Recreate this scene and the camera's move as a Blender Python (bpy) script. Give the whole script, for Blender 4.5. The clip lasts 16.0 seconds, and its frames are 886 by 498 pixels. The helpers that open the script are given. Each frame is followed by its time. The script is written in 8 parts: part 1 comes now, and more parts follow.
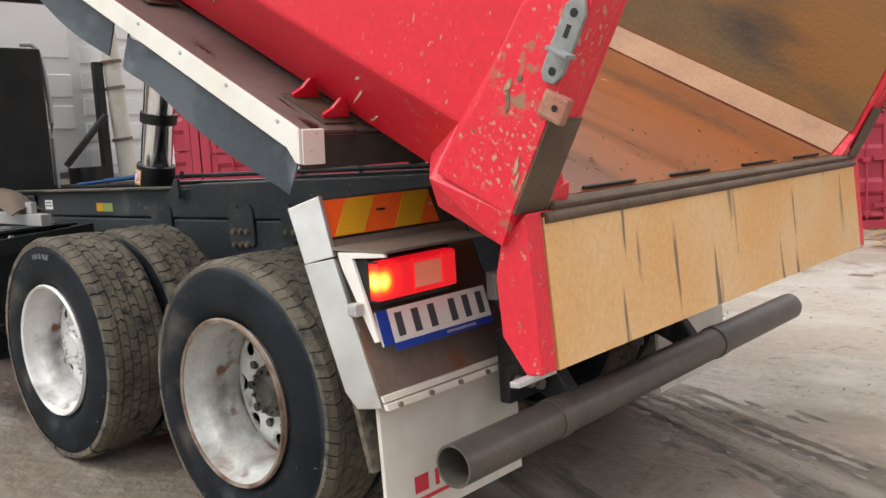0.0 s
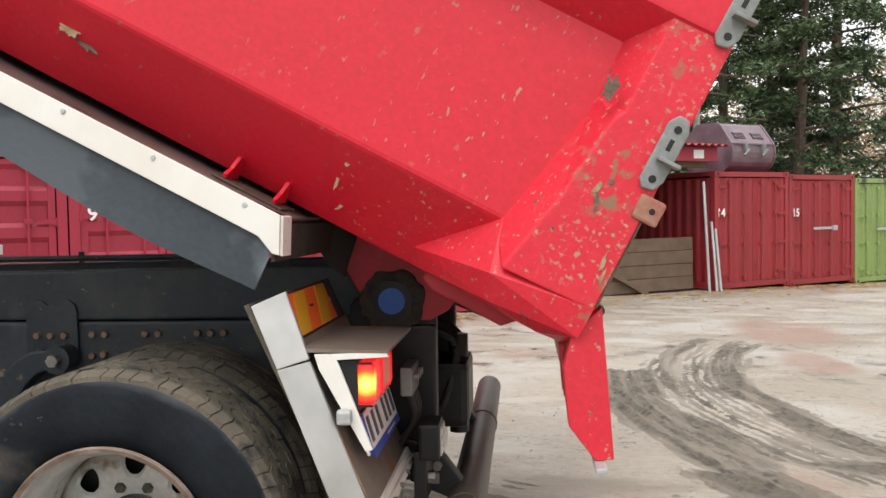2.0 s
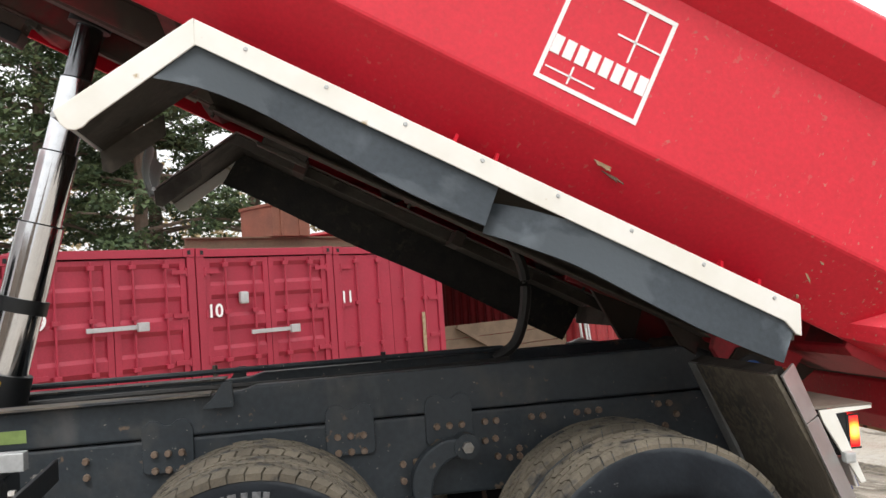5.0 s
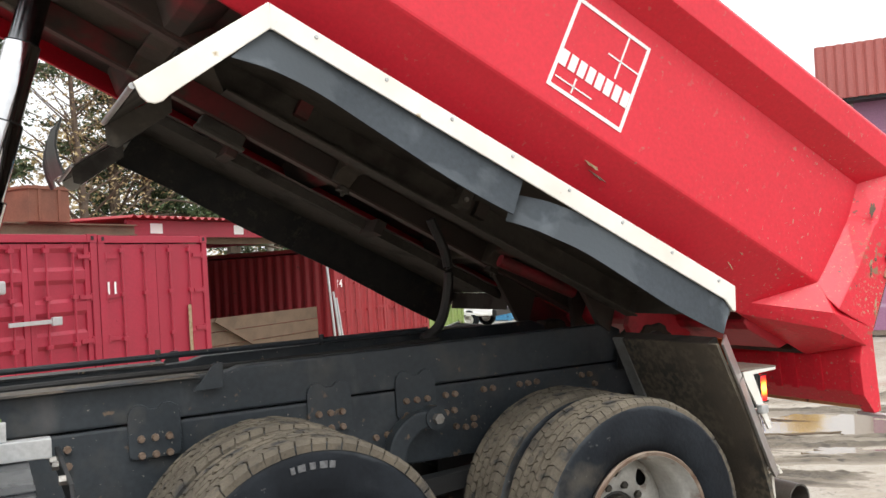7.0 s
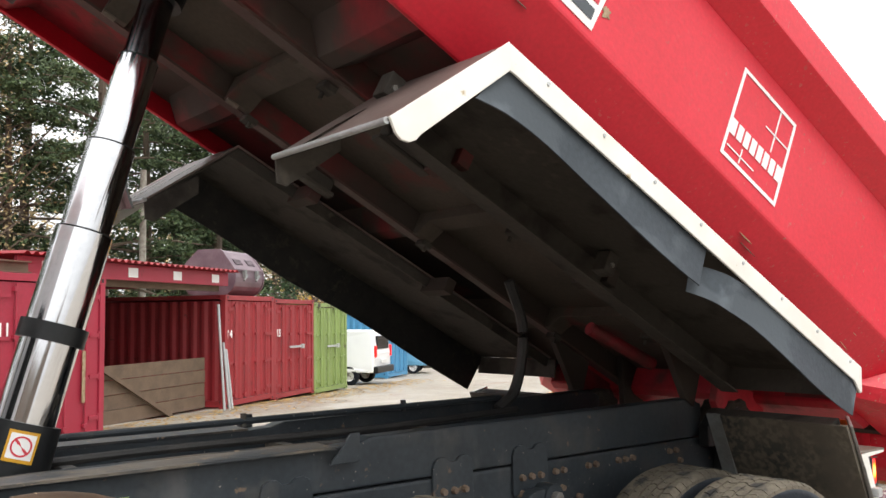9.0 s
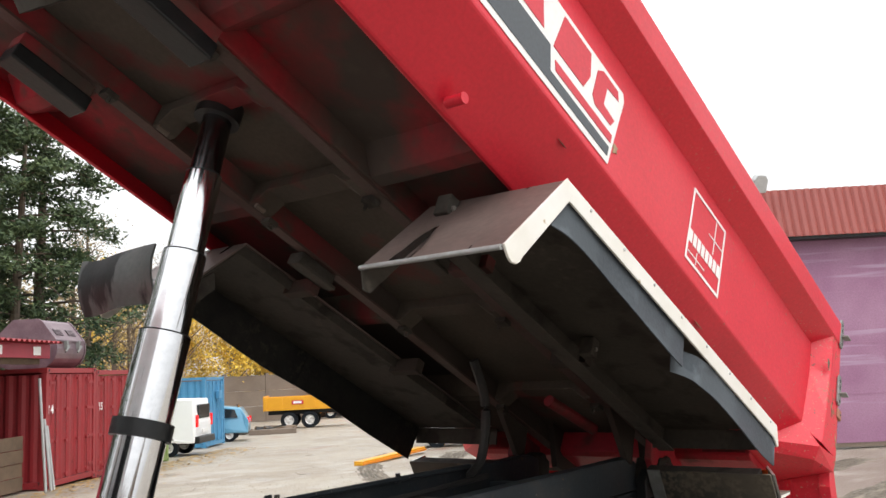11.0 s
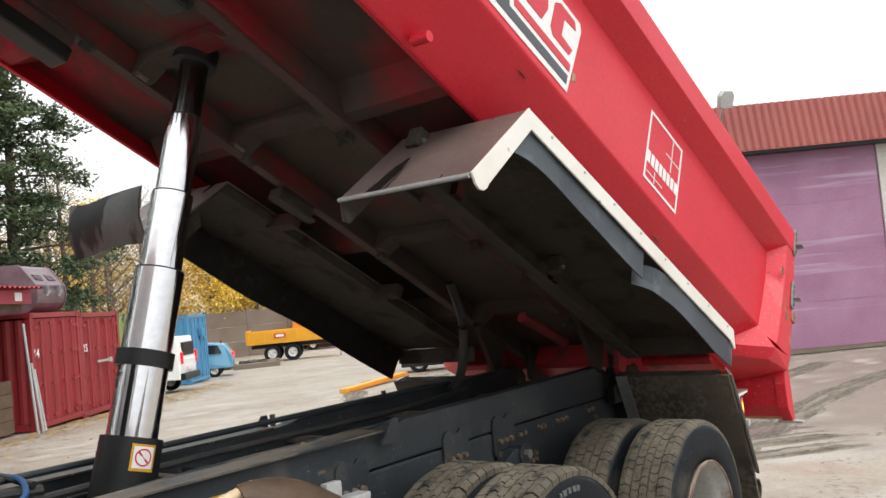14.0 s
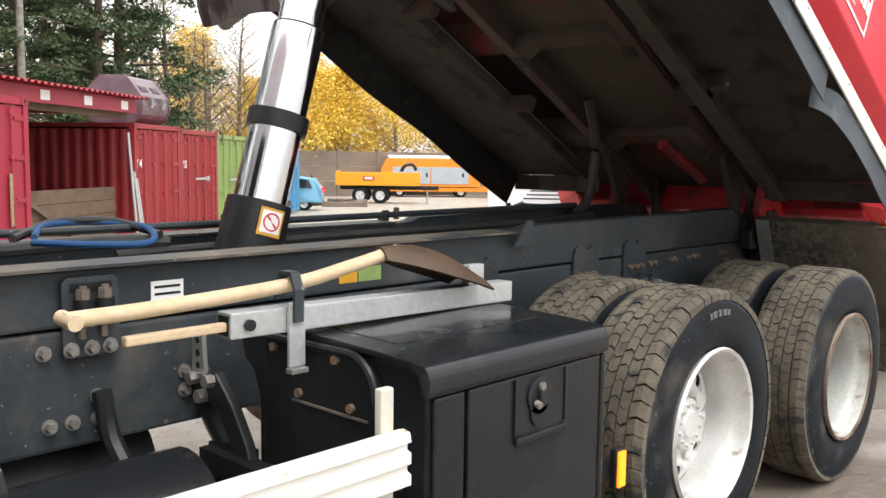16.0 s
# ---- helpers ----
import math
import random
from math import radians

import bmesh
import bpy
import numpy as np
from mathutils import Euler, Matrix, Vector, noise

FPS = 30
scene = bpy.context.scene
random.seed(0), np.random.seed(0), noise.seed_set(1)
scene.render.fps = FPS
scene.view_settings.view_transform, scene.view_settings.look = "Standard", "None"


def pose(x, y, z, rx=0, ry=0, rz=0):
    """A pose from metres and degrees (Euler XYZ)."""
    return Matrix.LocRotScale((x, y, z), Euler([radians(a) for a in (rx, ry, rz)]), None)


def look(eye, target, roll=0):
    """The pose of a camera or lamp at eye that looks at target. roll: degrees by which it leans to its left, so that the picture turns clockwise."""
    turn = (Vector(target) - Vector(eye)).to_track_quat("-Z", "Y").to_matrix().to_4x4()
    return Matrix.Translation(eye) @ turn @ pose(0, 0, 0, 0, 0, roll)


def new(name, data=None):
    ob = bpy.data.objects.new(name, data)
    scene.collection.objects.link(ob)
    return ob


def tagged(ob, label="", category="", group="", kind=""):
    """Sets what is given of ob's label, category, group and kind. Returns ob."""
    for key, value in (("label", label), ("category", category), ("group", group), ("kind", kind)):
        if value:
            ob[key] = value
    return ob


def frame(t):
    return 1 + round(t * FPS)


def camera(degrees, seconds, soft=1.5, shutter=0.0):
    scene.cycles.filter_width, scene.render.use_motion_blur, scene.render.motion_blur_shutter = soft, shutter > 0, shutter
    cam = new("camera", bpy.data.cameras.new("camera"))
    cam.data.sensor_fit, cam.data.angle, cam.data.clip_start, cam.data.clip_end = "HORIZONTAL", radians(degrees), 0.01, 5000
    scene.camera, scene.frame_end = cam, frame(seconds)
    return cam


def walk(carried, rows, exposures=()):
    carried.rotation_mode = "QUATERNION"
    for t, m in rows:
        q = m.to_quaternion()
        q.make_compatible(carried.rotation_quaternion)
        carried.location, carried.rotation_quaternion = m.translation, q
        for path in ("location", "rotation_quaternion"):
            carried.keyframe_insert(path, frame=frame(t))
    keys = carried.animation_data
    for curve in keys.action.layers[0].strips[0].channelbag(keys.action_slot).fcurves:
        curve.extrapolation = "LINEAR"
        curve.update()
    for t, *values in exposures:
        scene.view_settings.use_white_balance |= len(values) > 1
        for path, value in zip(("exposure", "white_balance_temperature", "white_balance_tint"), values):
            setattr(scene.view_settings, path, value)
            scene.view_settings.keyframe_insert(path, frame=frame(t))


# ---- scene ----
cam = camera(53.3, 16.0)
PATH = [
    (0, (2.617, -2.977, 1.371), (1.294, -1.495, 1.135), -3.5),
    (0.5, (2.085, -3.171, 1.381), (0.998, -1.504, 1.183), -3.7),
    (1, (1.691, -3.283, 1.423), (1.056, -1.39, 1.314), -1.7),
    (1.5, (1.389, -3.377, 1.418), (1.004, -1.415, 1.374), -0.4),
    (2, (1.168, -3.548, 1.438), (0.988, -1.558, 1.359), -1.0),
    (2.5, (0.93, -3.667, 1.44), (0.857, -1.671, 1.333), -1.5),
    (3, (0.564, -3.763, 1.483), (0.526, -1.763, 1.435), -3.6),
    (3.5, (0.111, -3.908, 1.525), (0.117, -1.909, 1.545), -4.2),
    (4, (-0.334, -4.027, 1.538), (-0.272, -2.029, 1.579), -4.3),
    (4.2, (-0.518, -4.029, 1.557), (-0.421, -2.032, 1.62), -4.3),
    (6.3, (-1.994, -4.205, 1.593), (-1.225, -2.361, 1.677), -3.6),
    (6.5, (-2.108, -4.177, 1.609), (-1.279, -2.358, 1.672), -3.6),
    (7, (-2.339, -4.001, 1.599), (-1.397, -2.237, 1.64), -3.5),
    (7.5, (-2.55, -3.791, 1.616), (-1.514, -2.081, 1.667), -1.8),
    (8, (-2.805, -3.611, 1.643), (-1.703, -1.943, 1.719), -0.9),
    (8.5, (-3.006, -3.38, 1.632), (-1.884, -1.729, 1.761), -1.0),
    (9, (-3.192, -3.151, 1.679), (-1.967, -1.577, 1.833), -0.8),
    (9.5, (-3.474, -2.949, 1.707), (-2.081, -1.529, 1.914), -1.0),
    (9.7, (-3.596, -2.882, 1.729), (-2.164, -1.503, 1.951), -1.1),
    (11.8, (-4.412, -2.904, 1.843), (-2.824, -1.714, 2.093), -4.1),
    (12, (-4.422, -2.922, 1.852), (-2.83, -1.731, 2.077), -4.5),
    (12.5, (-4.451, -3.007, 1.803), (-2.888, -1.775, 2.01), -3.4),
    (13, (-4.449, -3.029, 1.789), (-2.899, -1.774, 1.952), -4.5),
    (13.5, (-4.446, -3.053, 1.779), (-2.878, -1.816, 1.894), -5.6),
    (14, (-4.429, -3.045, 1.782), (-2.845, -1.83, 1.889), -5.3),
    (14.5, (-4.411, -3.047, 1.751), (-2.843, -1.81, 1.842), -3.5),
    (15, (-4.367, -2.963, 1.64), (-2.844, -1.668, 1.612), -1.0),
    (15.5, (-4.356, -2.792, 1.551), (-2.872, -1.46, 1.395), -0.9),
    (16, (-4.357, -2.65, 1.512), (-2.908, -1.285, 1.312), 0.7),
]
walk(cam, [(t, look(eye, target, roll)) for t, eye, target, roll in PATH],
     [(0, 0.35), (2.5, 0.28), (4.2, 0.28), (6.5, 0.44), (9.5, 0.46), (12, 0.22), (14, 0.24), (15, 0.46), (15.5, 0.64), (16, 0.70)])

# ---- world and light ----
SUN_AZ, SUN_EL = 198.0, 58.0
world = bpy.data.worlds.new("overcast_world")
scene.world = world
world.use_nodes = True
wn, wl = world.node_tree.nodes, world.node_tree.links
sky = wn.new("ShaderNodeTexSky")
sky.sky_type = "NISHITA"
sky.sun_disc = False
sky.sun_elevation, sky.sun_rotation = radians(SUN_EL), radians(SUN_AZ)
sky.air_density, sky.dust_density = 1.5, 4.0
hsv = wn.new("ShaderNodeHueSaturation")
hsv.inputs["Saturation"].default_value = 0.12
hsv.inputs["Value"].default_value = 0.10
cloud = wn.new("ShaderNodeMixRGB")
cloud.blend_type = "MIX"
cloud.inputs[0].default_value = 0.72
# an overcast dome, brighter overhead than at the horizon
dome = wn.new("ShaderNodeTexCoord")
up = wn.new("ShaderNodeSeparateXYZ")
wl.new(dome.outputs["Generated"], up.inputs[0])
veil = wn.new("ShaderNodeMapRange")
veil.inputs[1].default_value, veil.inputs[2].default_value = 0.0, 1.0
wl.new(up.outputs[2], veil.inputs[0])
grey = wn.new("ShaderNodeMixRGB")
grey.inputs[1].default_value, grey.inputs[2].default_value = (1.00, 1.01, 1.02, 1), (2.45, 2.47, 2.50, 1)
wl.new(veil.outputs[0], grey.inputs[0])
wl.new(grey.outputs[0], cloud.inputs[2])
wl.new(sky.outputs[0], hsv.inputs["Color"])
wl.new(hsv.outputs[0], cloud.inputs[1])
wl.new(cloud.outputs[0], wn["Background"].inputs["Color"])
wn["Background"].inputs["Strength"].default_value = 1.0
sun = new("sun", bpy.data.lights.new("sun", "SUN"))
sun.data.energy, sun.data.angle, sun.data.color = 1.1, radians(20), (1.0, 0.97, 0.93)
sun.matrix_world = look((0, 0, 30), (12 * math.sin(radians(SUN_AZ)) * -1, -12 * math.cos(radians(SUN_AZ)), 30 - 12 * math.tan(radians(SUN_EL))))

# ---- materials ----
def material(name, rgb, rough=0.6, metal=0.0, rgb2=None, scale=3.0, grain=40.0, bump=0.15, amount=0.5, rough2=None, coat=0.0):
    """A base colour that wanders to rgb2 in patches, with finer grain in colour, gloss and relief."""
    m = bpy.data.materials.new(name)
    m.use_nodes = True
    n, l = m.node_tree.nodes, m.node_tree.links
    b = n["Principled BSDF"]
    rgb2 = rgb2 or tuple(c * 0.7 for c in rgb)
    tc = n.new("ShaderNodeTexCoord")
    info = n.new("ShaderNodeObjectInfo")
    shift = n.new("ShaderNodeVectorMath")
    shift.operation = "MULTIPLY_ADD"
    shift.inputs[1].default_value = (37.0, 91.0, 53.0)
    l.new(info.outputs["Random"], shift.inputs[0])
    l.new(tc.outputs["Object"], shift.inputs[2])
    big = n.new("ShaderNodeTexNoise")
    big.inputs["Scale"].default_value, big.inputs["Detail"].default_value = scale, 5
    fine = n.new("ShaderNodeTexNoise")
    fine.inputs["Scale"].default_value, fine.inputs["Detail"].default_value = grain, 4
    for t in (big, fine):
        l.new(shift.outputs[0], t.inputs["Vector"])
    ramp = n.new("ShaderNodeValToRGB")
    ramp.color_ramp.elements[0].position, ramp.color_ramp.elements[1].position = 0.38, 0.68
    l.new(big.outputs["Fac"], ramp.inputs[0])
    mul = n.new("ShaderNodeMath")
    mul.operation = "MULTIPLY"
    mul.inputs[1].default_value = amount
    l.new(ramp.outputs[0], mul.inputs[0])
    mix = n.new("ShaderNodeMixRGB")
    mix.inputs[1].default_value, mix.inputs[2].default_value = (*rgb, 1), (*rgb2, 1)
    l.new(mul.outputs[0], mix.inputs[0])
    tint = n.new("ShaderNodeMixRGB")
    tint.blend_type = "OVERLAY"
    tint.inputs[0].default_value = 0.25
    l.new(mix.outputs[0], tint.inputs[1])
    l.new(fine.outputs["Fac"], tint.inputs[2])
    l.new(tint.outputs[0], b.inputs["Base Color"])
    rr = n.new("ShaderNodeMapRange")
    rr.inputs[3].default_value, rr.inputs[4].default_value = rough * 0.85, min(1.0, rough2 or rough * 1.2)
    l.new(big.outputs["Fac"], rr.inputs[0])
    l.new(rr.outputs[0], b.inputs["Roughness"])
    b.inputs["Metallic"].default_value = metal
    b.inputs["Coat Weight"].default_value = coat
    if bump:
        bp = n.new("ShaderNodeBump")
        bp.inputs["Strength"].default_value, bp.inputs["Distance"].default_value = bump, 0.01
        l.new(fine.outputs["Fac"], bp.inputs["Height"])
        l.new(bp.outputs[0], b.inputs["Normal"])
    return m


def layer(m, rgb, scale, low, high, stretch=(1, 1, 1), rough=None, metal=None, detail=6.0, region=None, seed=0.0, along=None):
    """Lays chips, rust or dirt of one colour over a material, where a noise passes low..high; region: (scale, low, high) of a second, larger noise; along: wear that grows between two places of the x axis."""
    n, l = m.node_tree.nodes, m.node_tree.links
    b = n["Principled BSDF"]
    tc = n.new("ShaderNodeTexCoord")
    mp = n.new("ShaderNodeMapping")
    mp.inputs["Scale"].default_value = stretch
    mp.inputs["Location"].default_value = (seed, seed * 1.7, seed * 0.6)
    l.new(tc.outputs["Object"], mp.inputs[0])
    def mask(sc, lo, hi, dt):
        t = n.new("ShaderNodeTexNoise")
        t.inputs["Scale"].default_value, t.inputs["Detail"].default_value = sc, dt
        l.new(mp.outputs[0], t.inputs["Vector"])
        r = n.new("ShaderNodeMapRange")
        r.inputs[1].default_value, r.inputs[2].default_value = lo, hi
        l.new(t.outputs["Fac"], r.inputs[0])
        return r.outputs[0]
    f = mask(scale, low, high, detail)
    if region:
        g = mask(*region, 3.0)
        k = n.new("ShaderNodeMath")
        k.operation = "MULTIPLY"
        l.new(f, k.inputs[0])
        l.new(g, k.inputs[1])
        f = k.outputs[0]
    if along:
        xyz = n.new("ShaderNodeSeparateXYZ")
        l.new(tc.outputs["Object"], xyz.inputs[0])
        r = n.new("ShaderNodeMapRange")
        r.inputs[1].default_value, r.inputs[2].default_value = along
        l.new(xyz.outputs[0], r.inputs[0])
        k = n.new("ShaderNodeMath")
        k.operation = "MULTIPLY"
        l.new(f, k.inputs[0])
        l.new(r.outputs[0], k.inputs[1])
        f = k.outputs[0]
    for name, value in (("Base Color", (*rgb, 1)), ("Roughness", rough), ("Metallic", metal)):
        if value is None:
            continue
        mix = n.new("ShaderNodeMixRGB")
        old = b.inputs[name]
        if old.links:
            l.new(old.links[0].from_socket, mix.inputs[1])
        else:
            v = old.default_value
            mix.inputs[1].default_value = tuple(v) if name == "Base Color" else (v, v, v, 1)
        mix.inputs[2].default_value = value if name == "Base Color" else (value, value, value, 1)
        l.new(f, mix.inputs[0])
        l.new(mix.outputs[0], old)
    return m


def glow(name, rgb, strength, base=None):
    m = bpy.data.materials.new(name)
    m.use_nodes = True
    b = m.node_tree.nodes["Principled BSDF"]
    b.inputs["Base Color"].default_value = (*(base or rgb), 1)
    b.inputs["Emission Color"].default_value = (*rgb, 1)
    b.inputs["Emission Strength"].default_value = strength
    b.inputs["Roughness"].default_value = 0.2
    return m


TAN, RUST = (0.30, 0.23, 0.15), (0.13, 0.05, 0.02)
RED = material("red_paint", (0.62, 0.010, 0.030), 0.42, 0, (0.53, 0.010, 0.025), 1.5, 60, 0.05, 0.6, 0.55, 0.06)
layer(RED, (0.42, 0.25, 0.17), 44, 0.645, 0.69, rough=0.8, stretch=(1.4, 1.4, 0.7), region=(1.6, 0.42, 0.60), along=(-2.6, 0.2))
layer(RED, (0.36, 0.24, 0.16), 26, 0.665, 0.70, rough=0.8, seed=3.0, region=(2.4, 0.44, 0.60), along=(-1.9, 0.6))
layer(RED, (0.24, 0.17, 0.11), 17, 0.70, 0.73, rough=0.85, seed=5.0, region=(1.4, 0.48, 0.6), along=(-2.8, -0.2))
POST = material("worn_red_paint", (0.62, 0.012, 0.032), 0.45, 0, (0.52, 0.018, 0.032), 2, 60, 0.08, 0.6, 0.6, 0.05)
layer(POST, (0.25, 0.15, 0.09), 34, 0.53, 0.64, rough=0.9, seed=2.0, detail=10.0, region=(3.6, 0.48, 0.60), along=(0.30, 0.60))
layer(POST, (0.38, 0.27, 0.18), 60, 0.57, 0.66, rough=0.9, seed=22.0, detail=10.0, region=(4.5, 0.50, 0.62), along=(0.42, 0.64))
layer(POST, (0.42, 0.25, 0.17), 60, 0.63, 0.71, rough=0.9, seed=8.0)
layer(POST, (0.10, 0.08, 0.06), 30, 0.66, 0.70, rough=0.9, seed=12.0, region=(3.0, 0.48, 0.6))
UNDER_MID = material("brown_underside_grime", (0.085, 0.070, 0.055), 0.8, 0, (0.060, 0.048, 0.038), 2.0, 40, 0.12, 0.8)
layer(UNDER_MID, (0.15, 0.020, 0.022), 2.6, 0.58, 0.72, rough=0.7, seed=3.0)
# grimy red underside, with part of its shade put into the darker red
UNDER = material("dirty_shaded_underside", (0.29, 0.012, 0.021), 0.6, 0, (0.15, 0.026, 0.027), 2.2, 30, 0.15, 0.8)
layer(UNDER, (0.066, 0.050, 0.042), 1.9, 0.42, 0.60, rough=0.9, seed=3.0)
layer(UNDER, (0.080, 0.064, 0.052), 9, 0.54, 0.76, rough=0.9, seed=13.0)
# darker towards the rear, where less light falls
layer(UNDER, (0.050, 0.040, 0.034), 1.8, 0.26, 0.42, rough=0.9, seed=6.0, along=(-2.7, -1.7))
# steel under road grime, toned darker for the shade below the body
SHADE = material("grimy_shaded_steel", (0.050, 0.044, 0.037), 0.75, 0, (0.078, 0.069, 0.058), 3, 40, 0.25, 0.7)
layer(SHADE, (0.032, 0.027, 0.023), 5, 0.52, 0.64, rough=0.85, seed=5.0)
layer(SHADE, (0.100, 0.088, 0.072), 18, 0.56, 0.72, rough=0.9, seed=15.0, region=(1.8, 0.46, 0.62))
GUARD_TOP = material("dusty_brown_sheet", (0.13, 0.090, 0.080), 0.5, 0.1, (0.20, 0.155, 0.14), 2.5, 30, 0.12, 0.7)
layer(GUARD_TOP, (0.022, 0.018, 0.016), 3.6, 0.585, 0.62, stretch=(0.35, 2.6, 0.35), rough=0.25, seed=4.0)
TRIM = material("pale_aluminium_trim", (0.76, 0.745, 0.70), 0.38, 0.08, (0.68, 0.645, 0.56), 3, 9, 0.03, 0.6)
layer(TRIM, (0.45, 0.36, 0.22), 14, 0.66, 0.72, rough=0.7, seed=1.0)
FLAP = material("grey_rubber_flap", (0.040, 0.050, 0.060), 0.5, 0, (0.058, 0.070, 0.082), 4, 50, 0.12, 0.6)
layer(FLAP, (0.070, 0.083, 0.095), 2.1, 0.515, 0.545, rough=0.65, seed=12.0, stretch=(0.8, 1, 1.5))
layer(FLAP, (0.16, 0.185, 0.21), 5, 0.58, 0.70, rough=0.8, seed=2.0, region=(1.6, 0.46, 0.6))
FLAP_OLD = material("smeared_grey_rubber", (0.085, 0.092, 0.090), 0.35, 0, (0.13, 0.135, 0.13), 3, 40, 0.1, 0.8)
layer(FLAP_OLD, (0.010, 0.011, 0.012), 3.2, 0.50, 0.56, rough=0.5, seed=3.0, stretch=(1, 1.8, 0.7))
BLACKFLAP = material("black_rubber_flap", (0.015, 0.015, 0.015), 0.6, 0, (0.040, 0.038, 0.034), 9, 60, 0.3, 0.6)
layer(BLACKFLAP, (0.085, 0.075, 0.058), 26, 0.54, 0.68, rough=0.9, region=(2.4, 0.47, 0.62), seed=2.0)
MUDLINER = material("muddy_black_liner", (0.015, 0.015, 0.015), 0.6, 0, (0.040, 0.038, 0.034), 9, 60, 0.3, 0.6)
layer(MUDLINER, (0.085, 0.072, 0.055), 3, 0.34, 0.60, rough=0.9, seed=8.0)
layer(MUDLINER, (0.120, 0.102, 0.074), 34, 0.44, 0.58, rough=0.9, region=(3.0, 0.46, 0.54), seed=2.0, detail=9.0)
CHASSIS = material("dark_blue_grey_frame", (0.029, 0.036, 0.042), 0.36, 0, (0.048, 0.056, 0.063), 3, 40, 0.1, 0.7, 0.65)
layer(CHASSIS, (0.16, 0.115, 0.08), 16, 0.66, 0.71, rough=0.9, seed=6.0)
layer(CHASSIS, (0.26, 0.235, 0.20), 60, 0.69, 0.72, rough=0.8, seed=26.0)
layer(CHASSIS, (0.085, 0.080, 0.072), 7, 0.50, 0.74, rough=0.75, seed=36.0, region=(1.4, 0.44, 0.64))
layer(CHASSIS, (0.12, 0.115, 0.11), 3.5, 0.62, 0.80, rough=0.8, seed=9.0, stretch=(1, 1, 0.4))
FRAME_TOP = material("worn_frame_top", (0.095, 0.083, 0.068), 0.6, 0.1, (0.17, 0.140, 0.108), 5, 40, 0.25, 0.8)
layer(FRAME_TOP, (0.030, 0.034, 0.038), 9, 0.44, 0.56, rough=0.5, seed=4.0, stretch=(0.4, 1, 1))
layer(FRAME_TOP, (0.30, 0.22, 0.15), 30, 0.63, 0.68, rough=0.8, seed=6.0)
BLACK = material("black_painted_steel", (0.012, 0.013, 0.014), 0.4, 0, (0.03, 0.03, 0.03), 4, 50, 0.1, 0.6)
PLASTIC = material("black_plastic", (0.011, 0.013, 0.015), 0.22, 0, (0.018, 0.020, 0.023), 3, 90, 0.06, 0.6, 0.42)
layer(PLASTIC, (0.018, 0.019, 0.021), 3.2, 0.48, 0.54, rough=0.05, seed=8.0)
layer(PLASTIC, (0.034, 0.034, 0.034), 5, 0.62, 0.80, rough=0.6, seed=3.0)
BOLT = material("rusty_bolt", (0.17, 0.115, 0.080), 0.75, 0.2, (0.27, 0.21, 0.16), 30, 90, 0.3, 0.7)
GREYBOLT = material("grey_bolt", (0.30, 0.29, 0.27), 0.5, 0.6, (0.2, 0.17, 0.14), 30, 90, 0.3, 0.7)
CHROME = material("polished_chrome", (0.66, 0.665, 0.68), 0.09, 1.0, (0.66, 0.665, 0.68), 3, 30, 0.0, 0.3, 0.12)
# chrome with the dark reflections of the top stage put into its colour
CHROME_DARK = material("dark_reflection_chrome", (0.17, 0.172, 0.18), 0.16, 1.0, (0.12, 0.12, 0.125), 3, 30, 0.0, 0.4, 0.22)
STEEL = material("bare_steel", (0.58, 0.57, 0.54), 0.35, 0.8, (0.42, 0.40, 0.37), 4, 60, 0.1, 0.7)
layer(STEEL, (0.30, 0.19, 0.10), 9, 0.66, 0.74, rough=0.8, metal=0.1, seed=2.0)
RUSTY = material("rust_stained_steel", (0.15, 0.12, 0.10), 0.55, 0.3, (0.24, 0.20, 0.16), 3, 40, 0.15, 0.8)
layer(RUSTY, (0.22, 0.09, 0.035), 4, 0.55, 0.68, stretch=(1, 1, 0.4), rough=0.8, seed=2.0)
BLADE = material("dark_rusty_blade", (0.060, 0.040, 0.028), 0.55, 0.3, (0.12, 0.075, 0.045), 6, 50, 0.2, 0.8)
TUBE = material("dirty_tube_steel", (0.085, 0.078, 0.070), 0.42, 0.2, (0.14, 0.118, 0.092), 4, 50, 0.15, 0.8)
FLOOR_RUST = material("orange_rust_floor", (0.235, 0.062, 0.011), 0.38, 0, (0.155, 0.043, 0.010), 1.6, 30, 0.10, 0.8)
layer(FLOOR_RUST, (0.46, 0.34, 0.24), 26, 0.70, 0.73, rough=0.9, seed=2.0, stretch=(1, 0.4, 1), region=(2.0, 0.5, 0.62))
layer(FLOOR_RUST, (0.11, 0.036, 0.014), 2.6, 0.50, 0.70, rough=0.22, seed=4.0, stretch=(0.3, 1.3, 1))
CHAMFER_RUST = material("tan_scoured_steel", (0.33, 0.185, 0.10), 0.5, 0.2, (0.25, 0.13, 0.075), 4, 60, 0.1, 0.8)
WALL_RUST = material("brown_scoured_wall", (0.095, 0.068, 0.042), 0.55, 0.2, (0.19, 0.115, 0.050), 1.8, 50, 0.15, 0.8)
layer(WALL_RUST, (0.23, 0.105, 0.028), 1.5, 0.48, 0.66, stretch=(0.5, 1, 1.6), rough=0.5, seed=7.0)
layer(WALL_RUST, (0.055, 0.048, 0.042), 2.4, 0.54, 0.68, stretch=(0.35, 1, 1.2), rough=0.4, seed=17.0)
layer(WALL_RUST, (0.38, 0.30, 0.22), 6, 0.62, 0.74, stretch=(0.15, 1, 1.2), rough=0.8, seed=1.0)
